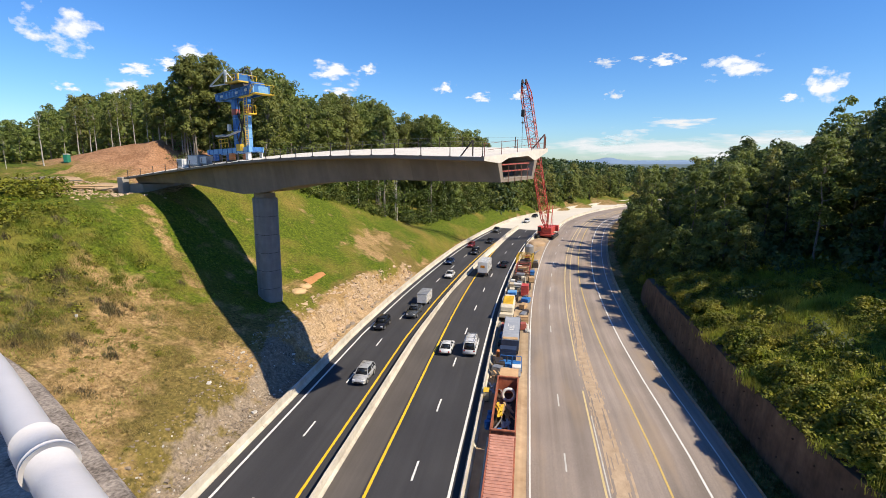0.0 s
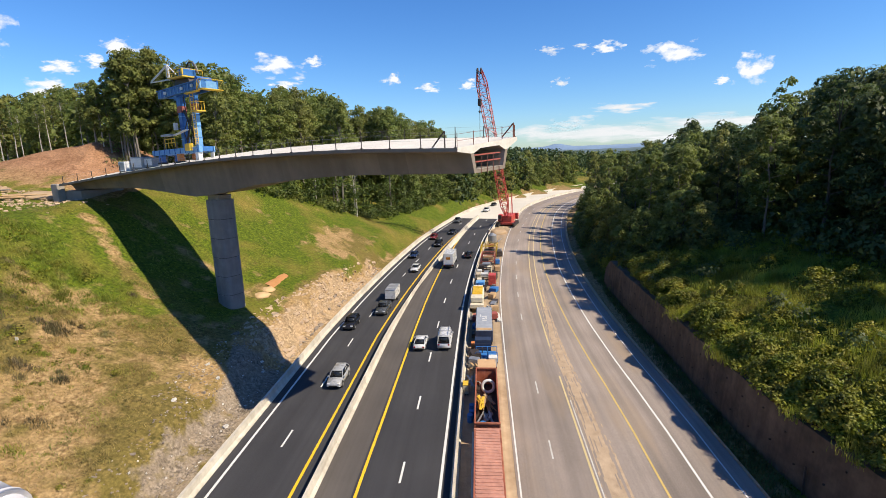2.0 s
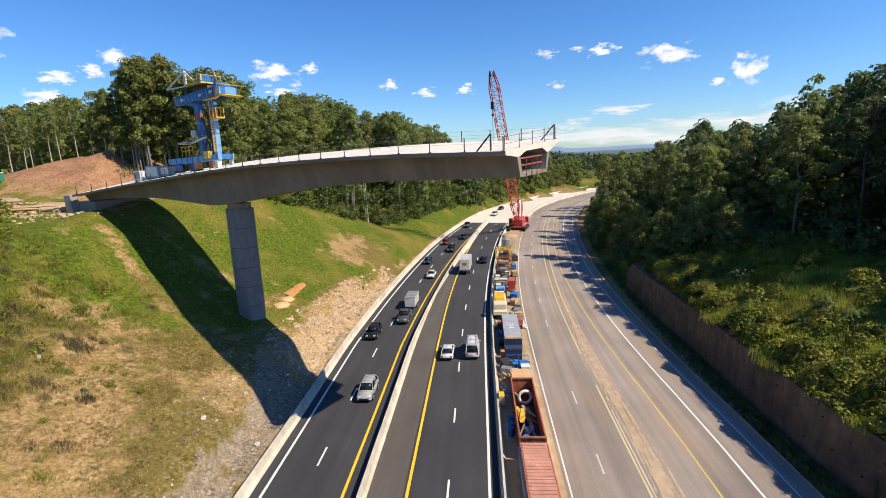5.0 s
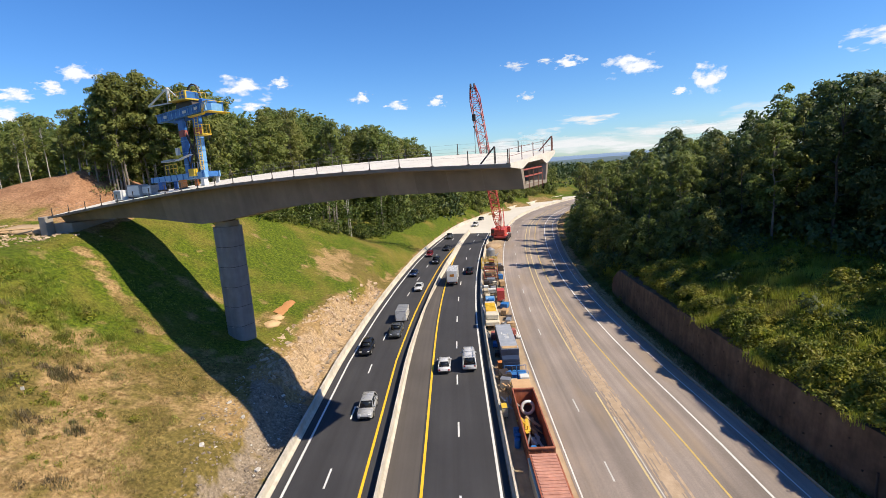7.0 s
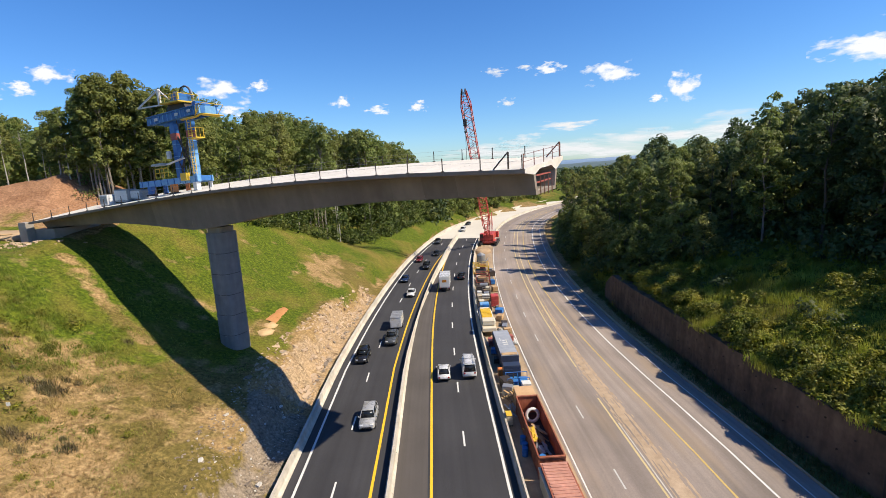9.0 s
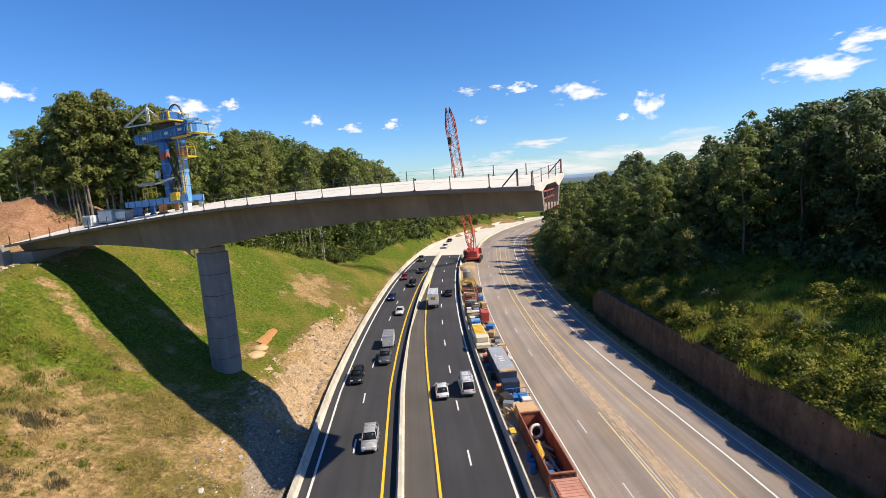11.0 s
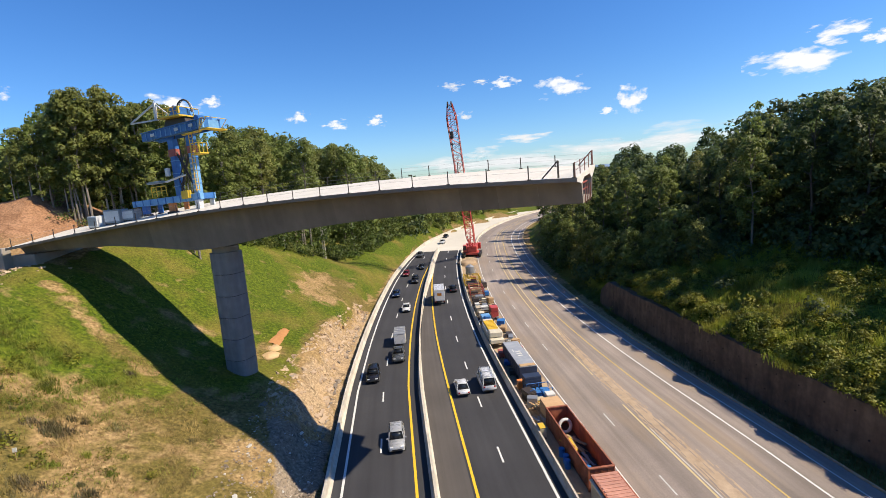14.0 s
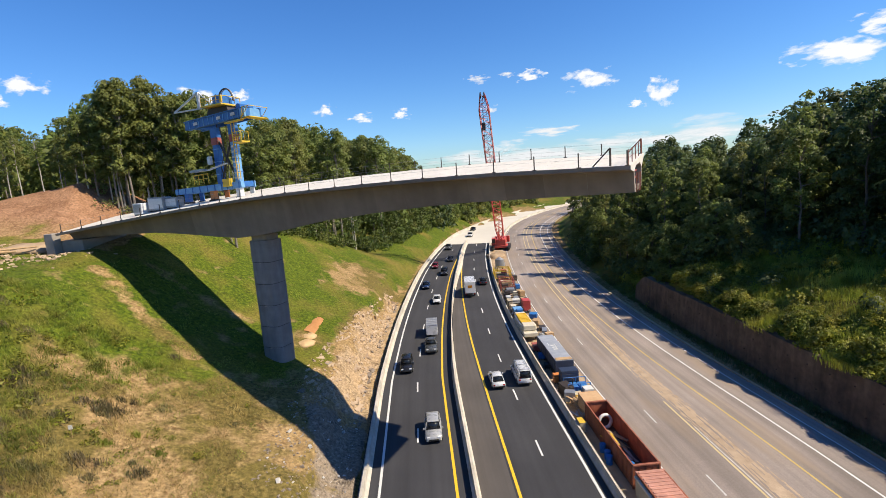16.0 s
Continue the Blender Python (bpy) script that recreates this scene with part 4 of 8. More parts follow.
# bearing and height, in degrees, of the woods' skyline from the middle of the walk
SKY_LEFT = ((-60, 2), (-43, 3.6), (-40, 3.2), (-38, 5), (-35, 6.2), (-32, 6.8), (-29.2, 7.2), (-28.3, 8.0), (-26.3, 9.8), (-24.5, 11.5), (-22.8, 11.8), (-21.8, 10.8), (-21.2, 10.1), (-18.1, 10.3), (-15.9, 9.1), (-13.0, 8.2),
            (-9.6, 7.2), (-7.7, 8.4), (-5, 7.8), (-3.7, 5.6), (-0.4, 5.6), (2.1, 5.2), (3.3, 3.6), (4.7, 3.9), (7.2, 1.9), (10, 0.2), (25, -0.6))
SKY_RIGHT = ((20, -0.8), (23.5, -0.1), (29, -0.3), (30.7, 0.7), (32.4, 0.6), (33.2, 2.3), (34.6, 2.5), (35.6, 1.5), (37.2, 2.4), (39.2, 1.0), (40.6, 2.2), (41.5, 4.6), (43.8, 5.9), (45.4, 4.7), (46.3, 6.4), (48.1, 7.3), (50.6, 6.6), (55, 6.4), (65, 6.2))


def fitted_height(x, y, z, sky):
    d = Vector((x, y, 0)) - Vector((EYE.x, EYE.y, 0))
    az = math.degrees(math.atan2(d.x, d.y))
    el = float(np.interp(az, [a for a, _ in sky], [b for _, b in sky]))
    return EYE.z + d.length * math.tan(radians(el)) * 1.0 - z, az


PALE_BARK = material("pale_bark", (0.269, 0.246, 0.214), (0.412, 0.388, 0.348), 4, 0.5, 0.9)
KINDS_TALL = [tree_kind(230 + 7 * i, 26, q, 0.50, 60, 0.26, LEAF_L, 0.27, PALE_BARK) for i, q in enumerate((2.3, 2.8, 2.0))]
SNAGS = []
for _k in range(3):
    _rnd = random.Random(400 + _k)
    _me = wood_mesh("bare_trunk", 26, 0.3, [((_rnd.uniform(-2, 2), _rnd.uniform(-2, 2), _rnd.uniform(9, 24)), (1, 1, 1)) for _ in range(9)], 410 + _k)
    _me.materials.clear()
    _me.materials.append(PALE_BARK)
    SNAGS.append(_me)


def forest():
    rnd = random.Random(21)
    spots = []
    heights = (24, 27, 22, 26, 19)
    for _ in range(14000):
        x, y = rnd.uniform(-170, 60), rnd.uniform(88, 250)
        o, s = offset_of(np.array([x]), np.array([y]))
        dl = -18.9 + float(narrowing(s[0])) - float(o[0])
        edge = wood_edge(float(s[0]))
        if dl < edge or dl > edge + (120 if x < -50 else 70) or (y < 106 and x > -60) or (y < 92 and x > -84) or (y < 106 and x < -58 and float(mound(np.array([x]), np.array([y]))[0]) > 0.06):
            continue
        if any((x - a) ** 2 + (y - b) ** 2 < 4.4 ** 2 for a, b in spots):
            continue
        if dl > edge + 26 and rnd.random() < 0.35:
            continue
        z = land_at(x, y)
        h, az = fitted_height(x, y, z, SKY_LEFT)
        if h < 9:
            continue
        h = min(h, 37) * (1.0 - 0.22 * rnd.random() ** 1.5)
        if -30 < az < -18 and dl > edge + 16:
            h *= 0.84
        k = rnd.randrange(5)
        spots.append((x, y))
        tree(KINDS_L if dl < edge + 20 else KINDS_L_DEEP, k, x, y, h / heights[k], rnd.uniform(0, 360), "tall broadleaf tree in the sunlit wood behind the bridge", "wood behind the bridge", z)
        if len(spots) > 172:
            break
    for k in range(16):
        x, y = -60 + 1.5 * k + rnd.uniform(-1, 1), 104.5 - 0.15 * k + rnd.uniform(-1.5, 3.5)
        z = land_at(x, y)
        h, az = fitted_height(x, y, z, SKY_LEFT)
        j = rnd.choice((0, 1, 3)) if -27 < az < -18 else rnd.randrange(5)
        tree(KINDS_L, j, x, y, (min(h, 33) * rnd.uniform(0.88, 1.0) if -27 < az < -18 else min(h, 30) * rnd.uniform(0.6, 0.95)) / heights[j], rnd.uniform(0, 360), "tall broadleaf tree at the edge of the wood by the mound", "wood behind the bridge", z)
    for k in range(14):
        s = rnd.uniform(100, 150)
        p = on_road(-18.9 - wood_edge(s) + rnd.uniform(-4, 1.5), s) if k < 9 else Vector((-92 + 3 * k - 27 + rnd.uniform(-2, 2), 95 + rnd.uniform(-1, 4), 0))
        if k % 3:
            continue
        t = thing("dead_tree", pose(p.x, p.y, land_at(p.x, p.y) - 0.3, 0, 0, rnd.uniform(0, 360)) @ Matrix.Scale(rnd.uniform(0.45, 0.8), 4), "bare pale dead tree at the edge of the wood", "tree", "dead trees")
        ob = new("trunk", SNAGS[k % 3])
        ob.parent = t
    for k in range(18):
        x = -94 + 2.6 * k + rnd.uniform(-1, 1)
        y = next((q for q in np.arange(88.0, 112.0, 0.5) if float(mound(np.array([x]), np.array([q]))[0]) < 0.06 and q > (103 if x > -60 else 93)), 105.0)
        z = land_at(x, y)
        h, az = fitted_height(x, y, z, SKY_LEFT)
        tree(KINDS_TALL, k, x, y, min(max(h, 10), 30) * rnd.uniform(0.6, 0.9) / 26, rnd.uniform(0, 360), "slender tree with a tall bare pale trunk at the wood's edge", "wood behind the bridge", z)
    # where the wood comes down to the slab beyond the crane
    for k in range(44):
        s = 168 + 3.1 * k + rnd.uniform(-1.5, 1.5)
        dl = float(np.interp(s, [168, 195, 225, 300], [12, 7, 4.5, 4])) + rnd.uniform(0, 3) + (9 if k % 2 else 0)
        p = on_road(-18.9 - dl, s)
        z = land_at(p.x, p.y)
        h, az = fitted_height(p.x, p.y, z, SKY_LEFT)
        h = min(max(h, 9), 17) * rnd.uniform(0.75, 1.0)
        tree(KINDS_EDGE, k, p.x, p.y, h / (15, 12, 18)[k % 3], rnd.uniform(0, 360), "bushy broadleaf tree beside the pale slab at the bend", "wood at the bend", z)
    for k in range(17):
        s = 84 + 5.2 * k + rnd.uniform(-1.2, 1.2)
        o = float(np.interp(s, [84, 92, 100, 112, 140, 170], [44, 41, 38, 35.5, 34.0, 33.5])) + rnd.uniform(0, 2.5)
        p = on_road(o, s)
        h = rnd.uniform(8, 13)
        tree(KINDS_EDGE, k, p.x, p.y, h / (15, 12, 18)[k % 3], rnd.uniform(0, 360), "bushy leafy tree where the wood meets the old road", "wood above the wall")
    spots = []
    heights = (25, 28, 21, 26)
    for _ in range(14000):
        # trees from s = 12 to about 30 are unseen, added to shade the bank
        s, o = rnd.uniform(12, 225), rnd.uniform(36, 118)
        lim = np.interp(s, [26, 52, 68, 85, 100, 112, 225], [69, 64, 57.5, 48, 42, 36, 35])
        if o < lim or o > lim + 40:
            continue
        p = on_road(o, s)
        if any((p.x - a) ** 2 + (p.y - b) ** 2 < 4.3 ** 2 for a, b in spots):
            continue
        if o > lim + 16 and rnd.random() < 0.3:
            continue
        z = land_at(p.x, p.y)
        h, az = fitted_height(p.x, p.y, z, SKY_RIGHT)
        if h < 8:
            continue
        h = min(h, 39) * (1.0 - 0.22 * rnd.random() ** 1.5)
        k = rnd.randrange(4)
        spots.append((p.x, p.y))
        if len(spots) > 109:
            break
        turn = rnd.uniform(0, 360)
        # the paler leaf tone here stands for sun on the outer crowns
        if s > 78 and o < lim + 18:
            tree(KINDS_SLIM if rnd.random() < 0.4 else KINDS_L, k % 2, p.x, p.y, h / (24.5, 27)[k % 2], turn, "olive-green broadleaf tree, paled as if sunlit, at the wood's end", "wood above the wall", z)
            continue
        tree(KINDS_R if o < lim + 16 else KINDS_R_DEEP, k, p.x, p.y, h / heights[k], turn, "dense broadleaf tree above the retaining wall, leaves toned for shade", "wood above the wall", z)
        if len(spots) > 108:
            break


forest()


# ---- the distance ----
# distance haze is mixed into these base colours, bluest on the mountains
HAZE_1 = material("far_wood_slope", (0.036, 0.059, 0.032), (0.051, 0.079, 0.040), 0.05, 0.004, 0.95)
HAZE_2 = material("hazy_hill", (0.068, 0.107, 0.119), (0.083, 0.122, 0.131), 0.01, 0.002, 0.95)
HAZE_3 = material("hazed_mountain", (0.127, 0.198, 0.317), (0.142, 0.221, 0.340), 0.01, 0.002, 0.95)
LEAF_FAR = leaves("leaf_far", (0.032, 0.058, 0.018), (0.062, 0.093, 0.026), (0.051, 0.077, 0.025))


def far_wood():
    """Crowns of the woods beyond the bend, too many to count."""
    rnd = random.Random(77)
    v, f = [], []
    for _ in range(1900):
        d, az = rnd.uniform(190, 900), radians(rnd.uniform(-2, 62))
        d = 195 + 720 * rnd.random() ** 1.7
        x, y = EYE.x + d * math.sin(az), EYE.y + d * math.cos(az)
        o, s = offset_of(np.array([x]), np.array([y]))
        if -18.9 + float(narrowing(s[0])) - (14 if s[0] < 190 else 5) < o[0] < 36 and s[0] < 376:
            continue
        if d < 250 and 36 <= o[0] < 90:
            continue
        deg = math.degrees(az)
        top = EYE.z + d * math.tan(radians(np.interp(deg, [-2, 8, 14, 20, 30, 62], [1.5, 0.9, 0.35, -0.2, -0.6, -0.4]))) - rnd.uniform(0, 5)
        r = rnd.uniform(3.5, 6.0)
        lay = 5 if d < 330 else 2
        for k in range(lay):
            c = (x + rnd.gauss(0, 1), y + rnd.gauss(0, 1), top - r * (0.8 + 1.25 * k))
            n = int(34 * (1.0 if d < 400 else 0.5))
            for p, q in blob_points(rnd, n, c, (r, r, r)):
                nrm = (q + Vector((rnd.gauss(0, 0.5), rnd.gauss(0, 0.5), rnd.gauss(0.3, 0.5)))).normalized()
                t = nrm.orthogonal().normalized()
                u = nrm.cross(t)
                z = rnd.uniform(0.6, 1.25) * (1 if d < 400 else 1.4)
                i = len(v)
                v += [p + t * z, p + u * z * 0.7, p - t * z, p - u * z * 0.7]
                f.append((i, i + 1, i + 2, i + 3))
    ob = raw("far_woodland", v, f, LEAF_FAR)
    return tagged(ob, "continuous dark green woodland beyond the bend in the road", "woodland", kind="stuff")


far_wood()


def ridge(name, dist, base, height, seed, mat, label, az0=-70, az1=85, bumps=()):
    v, f = [], []
    n = 220
    for i in range(n + 1):
        deg = az0 + (az1 - az0) * i / n
        a = radians(deg)
        h = height * (0.6 + 0.4 * noise.noise((deg * 0.07, seed, 0)) + 0.12 * noise.noise((deg * 0.6, seed, 3)))
        h += sum(b * math.exp(-(((deg - c) / w) ** 2)) for c, w, b in bumps)
        for dd, z in ((dist - 0.12 * dist, base - 60), (dist - 0.05 * dist, base + h * 0.55), (dist, base + h), (dist * 1.06, base - 60)):
            v.append((dd * math.sin(a), dd * math.cos(a), z))
    for i in range(n):
        for k in range(3):
            p = i * 4 + k
            f.append((p, p + 4, p + 5, p + 1))
    return tagged(raw(name, v, f, mat, True), label, "hills", kind="structure")


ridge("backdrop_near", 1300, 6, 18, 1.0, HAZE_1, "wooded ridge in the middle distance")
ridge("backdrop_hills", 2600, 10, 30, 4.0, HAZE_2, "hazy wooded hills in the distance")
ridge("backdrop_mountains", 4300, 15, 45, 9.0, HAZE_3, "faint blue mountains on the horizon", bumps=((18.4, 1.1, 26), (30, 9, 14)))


# ---- clouds ----
def cloud_material(name, glow, soft):
    m = bpy.data.materials.new(name)
    m.use_nodes = True
    n, l = m.node_tree.nodes, m.node_tree.links
    n.remove(n["Principled BSDF"])
    co, info = n.new("ShaderNodeTexCoord"), n.new("ShaderNodeObjectInfo")
    mul = n.new("ShaderNodeVectorMath")
    mul.operation = "MULTIPLY_ADD"
    mul.inputs[1].default_value = (1, 1, 1)
    sc = n.new("ShaderNodeMath")
    sc.operation = "MULTIPLY"
    sc.inputs[1].default_value = 57.0
    l.new(info.outputs["Random"], sc.inputs[0])
    l.new(co.outputs["Object"], mul.inputs[0]), l.new(sc.outputs[0], mul.inputs[2])
    t = n.new("ShaderNodeTexNoise")
    t.inputs["Scale"].default_value, t.inputs["Detail"].default_value, t.inputs["Roughness"].default_value = 1.7, 7, 0.55
    l.new(mul.outputs[0], t.inputs["Vector"])
    # falls off from the middle, flatter below
    ln = n.new("ShaderNodeVectorMath")
    ln.operation = "LENGTH"
    l.new(co.outputs["Object"], ln.inputs[0])
    a = n.new("ShaderNodeMath")
    a.operation = "SUBTRACT"
    billow = n.new("ShaderNodeMapRange")
    for key, val in (("From Min", 0.25), ("From Max", 0.75), ("To Min", 0.0), ("To Max", 1.0)):
        billow.inputs[key].default_value = val
    l.new(t.outputs["Fac"], billow.inputs["Value"]), l.new(billow.outputs["Result"], a.inputs[0])
    half = n.new("ShaderNodeMath")
    half.operation = "MULTIPLY"
    half.inputs[1].default_value = 0.62
    l.new(ln.outputs["Value"], half.inputs[0]), l.new(half.outputs[0], a.inputs[1])
    r = n.new("ShaderNodeMapRange")
    r.inputs["From Min"].default_value, r.inputs["From Max"].default_value = 0.06, 0.06 + soft
    l.new(a.outputs[0], r.inputs["Value"])
    em, tr, mx = n.new("ShaderNodeEmission"), n.new("ShaderNodeBsdfTransparent"), n.new("ShaderNodeMixShader")
    em.inputs["Color"].default_value, em.inputs["Strength"].default_value = (0.97, 0.985, 1.0, 1), glow
    l.new(r.outputs["Result"], mx.inputs["Fac"]), l.new(tr.outputs[0], mx.inputs[1]), l.new(em.outputs[0], mx.inputs[2])
    l.new(mx.outputs[0], n["Material Output"].inputs["Surface"])
    return m


CLOUD = cloud_material("cloud", 0.68, 0.34)
CLOUD_THIN = cloud_material("thin_cloud", 0.62, 0.50)


CLOUDS = thing("backdrop_clouds", Matrix(), "scattered small white clouds in a blue sky", "clouds", kind="structure")


def cloud(az, el, wide, tall, mat):
    d = 4300.0
    a, e = radians(az), radians(el)
    p = Vector((EYE.x + d * math.sin(a) * math.cos(e), EYE.y + d * math.cos(a) * math.cos(e), EYE.z + d * math.sin(e)))
    w, h = d * math.tan(radians(wide)) / 2 * 1.0, d * math.tan(radians(tall)) / 2 * 1.05
    me = bpy.data.meshes.new("cloud")
    me.from_pydata([(-1, -1, 0), (1, -1, 0), (1, 1, 0), (-1, 1, 0)], [], [(0, 1, 2, 3)])
    me.materials.append(mat)
    ob = new("cloud", me)
    ob.parent = CLOUDS
    ob.matrix_world = look(p, EYE) @ Matrix.Diagonal((w, h, 1, 1))
    ob.visible_shadow = False


for az, el, w, h in ((-37.6, 11.3, 6.6, 4.6), (-31.8, 8.5, 3.8, 1.4), (-29.3, 9.2, 2.8, 1.4), (-26.9, 10.5, 4.2, 2.5), (-37.5, 6.4, 2.7, 1.3), (-32.9, 6.6, 4.6, 1.9),
                     (-13.0, 9.5, 6.4, 3.0), (-8.9, 10.1, 2.8, 1.5), (-11.9, 7.5, 4.2, 1.6), (-0.4, 8.2, 3.0, 1.8), (4.0, 7.3, 4.2, 1.4), (8.4, 7.5, 2.8, 1.4),
                     (23.6, 10.4, 3.8, 1.6), (30.0, 9.4, 6.2, 3.0), (37.1, 7.1, 4.1, 3.2), (34.7, 6.3, 1.8, 1.0), (51.5, 8.2, 8.2, 3.0), (54.9, 10.2, 6.0, 2.2), (57.5, 9.2, 2.8, 1.2)):
    cloud(az, el, w, h, CLOUD)
for az, el, w, h in ((17.5, 10.6, 3.2, 1.2), (18.7, 7.2, 2.4, 1.2), (25.5, 4.2, 7.5, 1.3), (20.6, 3.0, 7.0, 2.2), (15, 1.9, 12, 2.2), (28, 1.6, 20, 3.0), (43, 2.8, 18, 3.4), (21, 1.4, 14, 2.0), (35, 2.2, 16, 2.8), (21, 10.8, 2.4, 0.8)):
    cloud(az, el, w, h, CLOUD_THIN)


# ---- things on the bridge ----
STEEL_DARK = material("dark_steel", (0.040, 0.032, 0.028), (0.071, 0.056, 0.048), 8, 1, 0.6, 0.3)
STEEL_RUST = material("rusty_steel", (0.115, 0.045, 0.032), (0.22, 0.085, 0.06), 8, 1, 0.75)
STEEL_RED = material("red_oxide_steel", (0.261, 0.059, 0.043), (0.365, 0.103, 0.079), 6, 0.8, 0.6)
STEEL_BLUE = material("blue_paint", (0.020, 0.095, 0.30), (0.045, 0.165, 0.42), 3, 0.5, 0.45)
STEEL_LBLUE = material("pale_blue_paint", (0.095, 0.25, 0.48), (0.175, 0.36, 0.60), 3, 0.5, 0.45)
STEEL_YELLOW = material("yellow_machine_paint", (0.538, 0.340, 0.023), (0.650, 0.436, 0.040), 4, 0.6, 0.5)
STEEL_WHITE = material("white_machine_paint", (0.491, 0.499, 0.499), (0.617, 0.617, 0.610), 4, 0.6, 0.5)
STEEL_ORANGE = material("orange_paint", (0.491, 0.158, 0.040), (0.586, 0.221, 0.063), 4, 0.6, 0.6)
STEEL_GREY = material("grey_galvanised", (0.238, 0.246, 0.254), (0.348, 0.356, 0.365), 6, 0.8, 0.45, 0.5)
CRANE_RED = material("crane_red", (0.380, 0.043, 0.036), (0.491, 0.079, 0.059), 4, 0.4, 0.5)
CRANE_PINK = material("crane_faded_red", (0.523, 0.150, 0.142), (0.602, 0.238, 0.221), 3, 0.4, 0.55)
RUBBER = material("rubber", (0.012, 0.012, 0.013), (0.028, 0.027, 0.026), 10, 1, 0.8)
TIMBER = material("timber", (0.317, 0.198, 0.095), (0.459, 0.317, 0.175), 6, 0.8, 0.8, vary=0.2)
PLY = material("plywood", (0.436, 0.269, 0.135), (0.554, 0.373, 0.214), 3, 0.6, 0.8)


def railing(off, label, mats, height):
    base = thing("deck_railing", Matrix(), label, "railing", "bridge railings")
    tops = []
    for i, x in enumerate(arc_steps(7.0, -56.5, 3.6)):
        z = deck_top(x) + off * lean(x)
        a = deck_place(x, off, z - 0.3)
        b = deck_place(x, off, z + height)
        bm = bm_new()
        beam(bm, a, b, 0.08, 0.07)
        box(bm, (a.x - 0.13, a.y - 0.13, z - 0.02), (a.x + 0.13, a.y + 0.13, z + 0.05))
        part("post", bm, mats[0], base)
        tops.append((deck_place(x, off, z + height - 0.06), deck_place(x, off, z + height * 0.55)))
    for k in range(2):
        bm = bm_new()
        for p, q in zip(tops, tops[1:]):
            rod(bm, p[k], q[k], 0.007, 4)
        part("cable", bm, mats[1], base)


railing(-5.35, "row of dark steel posts with cables along the deck edge", (STEEL_DARK, STEEL_GREY), 1.15)
railing(5.35, "row of steel posts with thin cables along the far deck edge", (STEEL_DARK, STEEL_GREY), 1.15)


def end_works():
    """Red guard frames, starter bars and props at the open end."""
    base = thing("end_guard", Matrix(), "red steel guard frame and props at the open bridge end", "guard rail")
    x = 7.05
    for u in (-5.2, -2.6, 0.0, 2.6, 5.2):
        z = deck_top(x) + u * lean(x)
        bm = bm_new()
        beam(bm, deck_place(x, u, z - 0.25), deck_place(x, u, z + 1.2), 0.055, 0.055)
        part("post", bm, STEEL_RUST, base)
    for h in (0.55, 1.1):
        bm = bm_new()
        beam(bm, deck_place(x, -5.2, deck_top(x) - 5.2 * lean(x) + h), deck_place(x, 5.2, deck_top(x) + 5.2 * lean(x) + h), 0.03, 0.03)
        part("rail", bm, STEEL_RUST, base)
    for u, s, mat in ((5.0, 1.5, STEEL_RUST), (-5.1, -1.4, STEEL_DARK)):
        z = deck_top(x) + u * lean(x)
        bm = bm_new()
        xx = x - (0 if u > 0 else 1.0)
        beam(bm, deck_place(xx, u, z + 1.4), deck_place(xx - 1.0, u, z + 0.05), 0.1, 0.1)
        part("brace", bm, mat, base)
        bm = bm_new()
        beam(bm, deck_place(xx, u, z - 0.1), deck_place(xx, u, z + 1.4), 0.12, 0.12)
        part("brace_post", bm, mat, base)
    t, b = deck_top(7.0), table(SOFFIT, 7.0)
    for h in (0.95, 1.55):
        bm = bm_new()
        beam(bm, deck_place(6.9, -2.5, b + h), deck_place(6.9, 2.55, b + h + 0.2), 0.1, 0.12)
        part("cross_rail", bm, STEEL_RED, base, "pale red rail across the hollow")
    for u in (-1.7, -0.6, 0.5, 1.6):
        bm = bm_new()
        beam(bm, deck_place(7.22, u, b - 0.05), deck_place(7.22, u, b + 1.6), 0.055, 0.055)
        part("prop", bm, STEEL_RUST, base)


end_works()


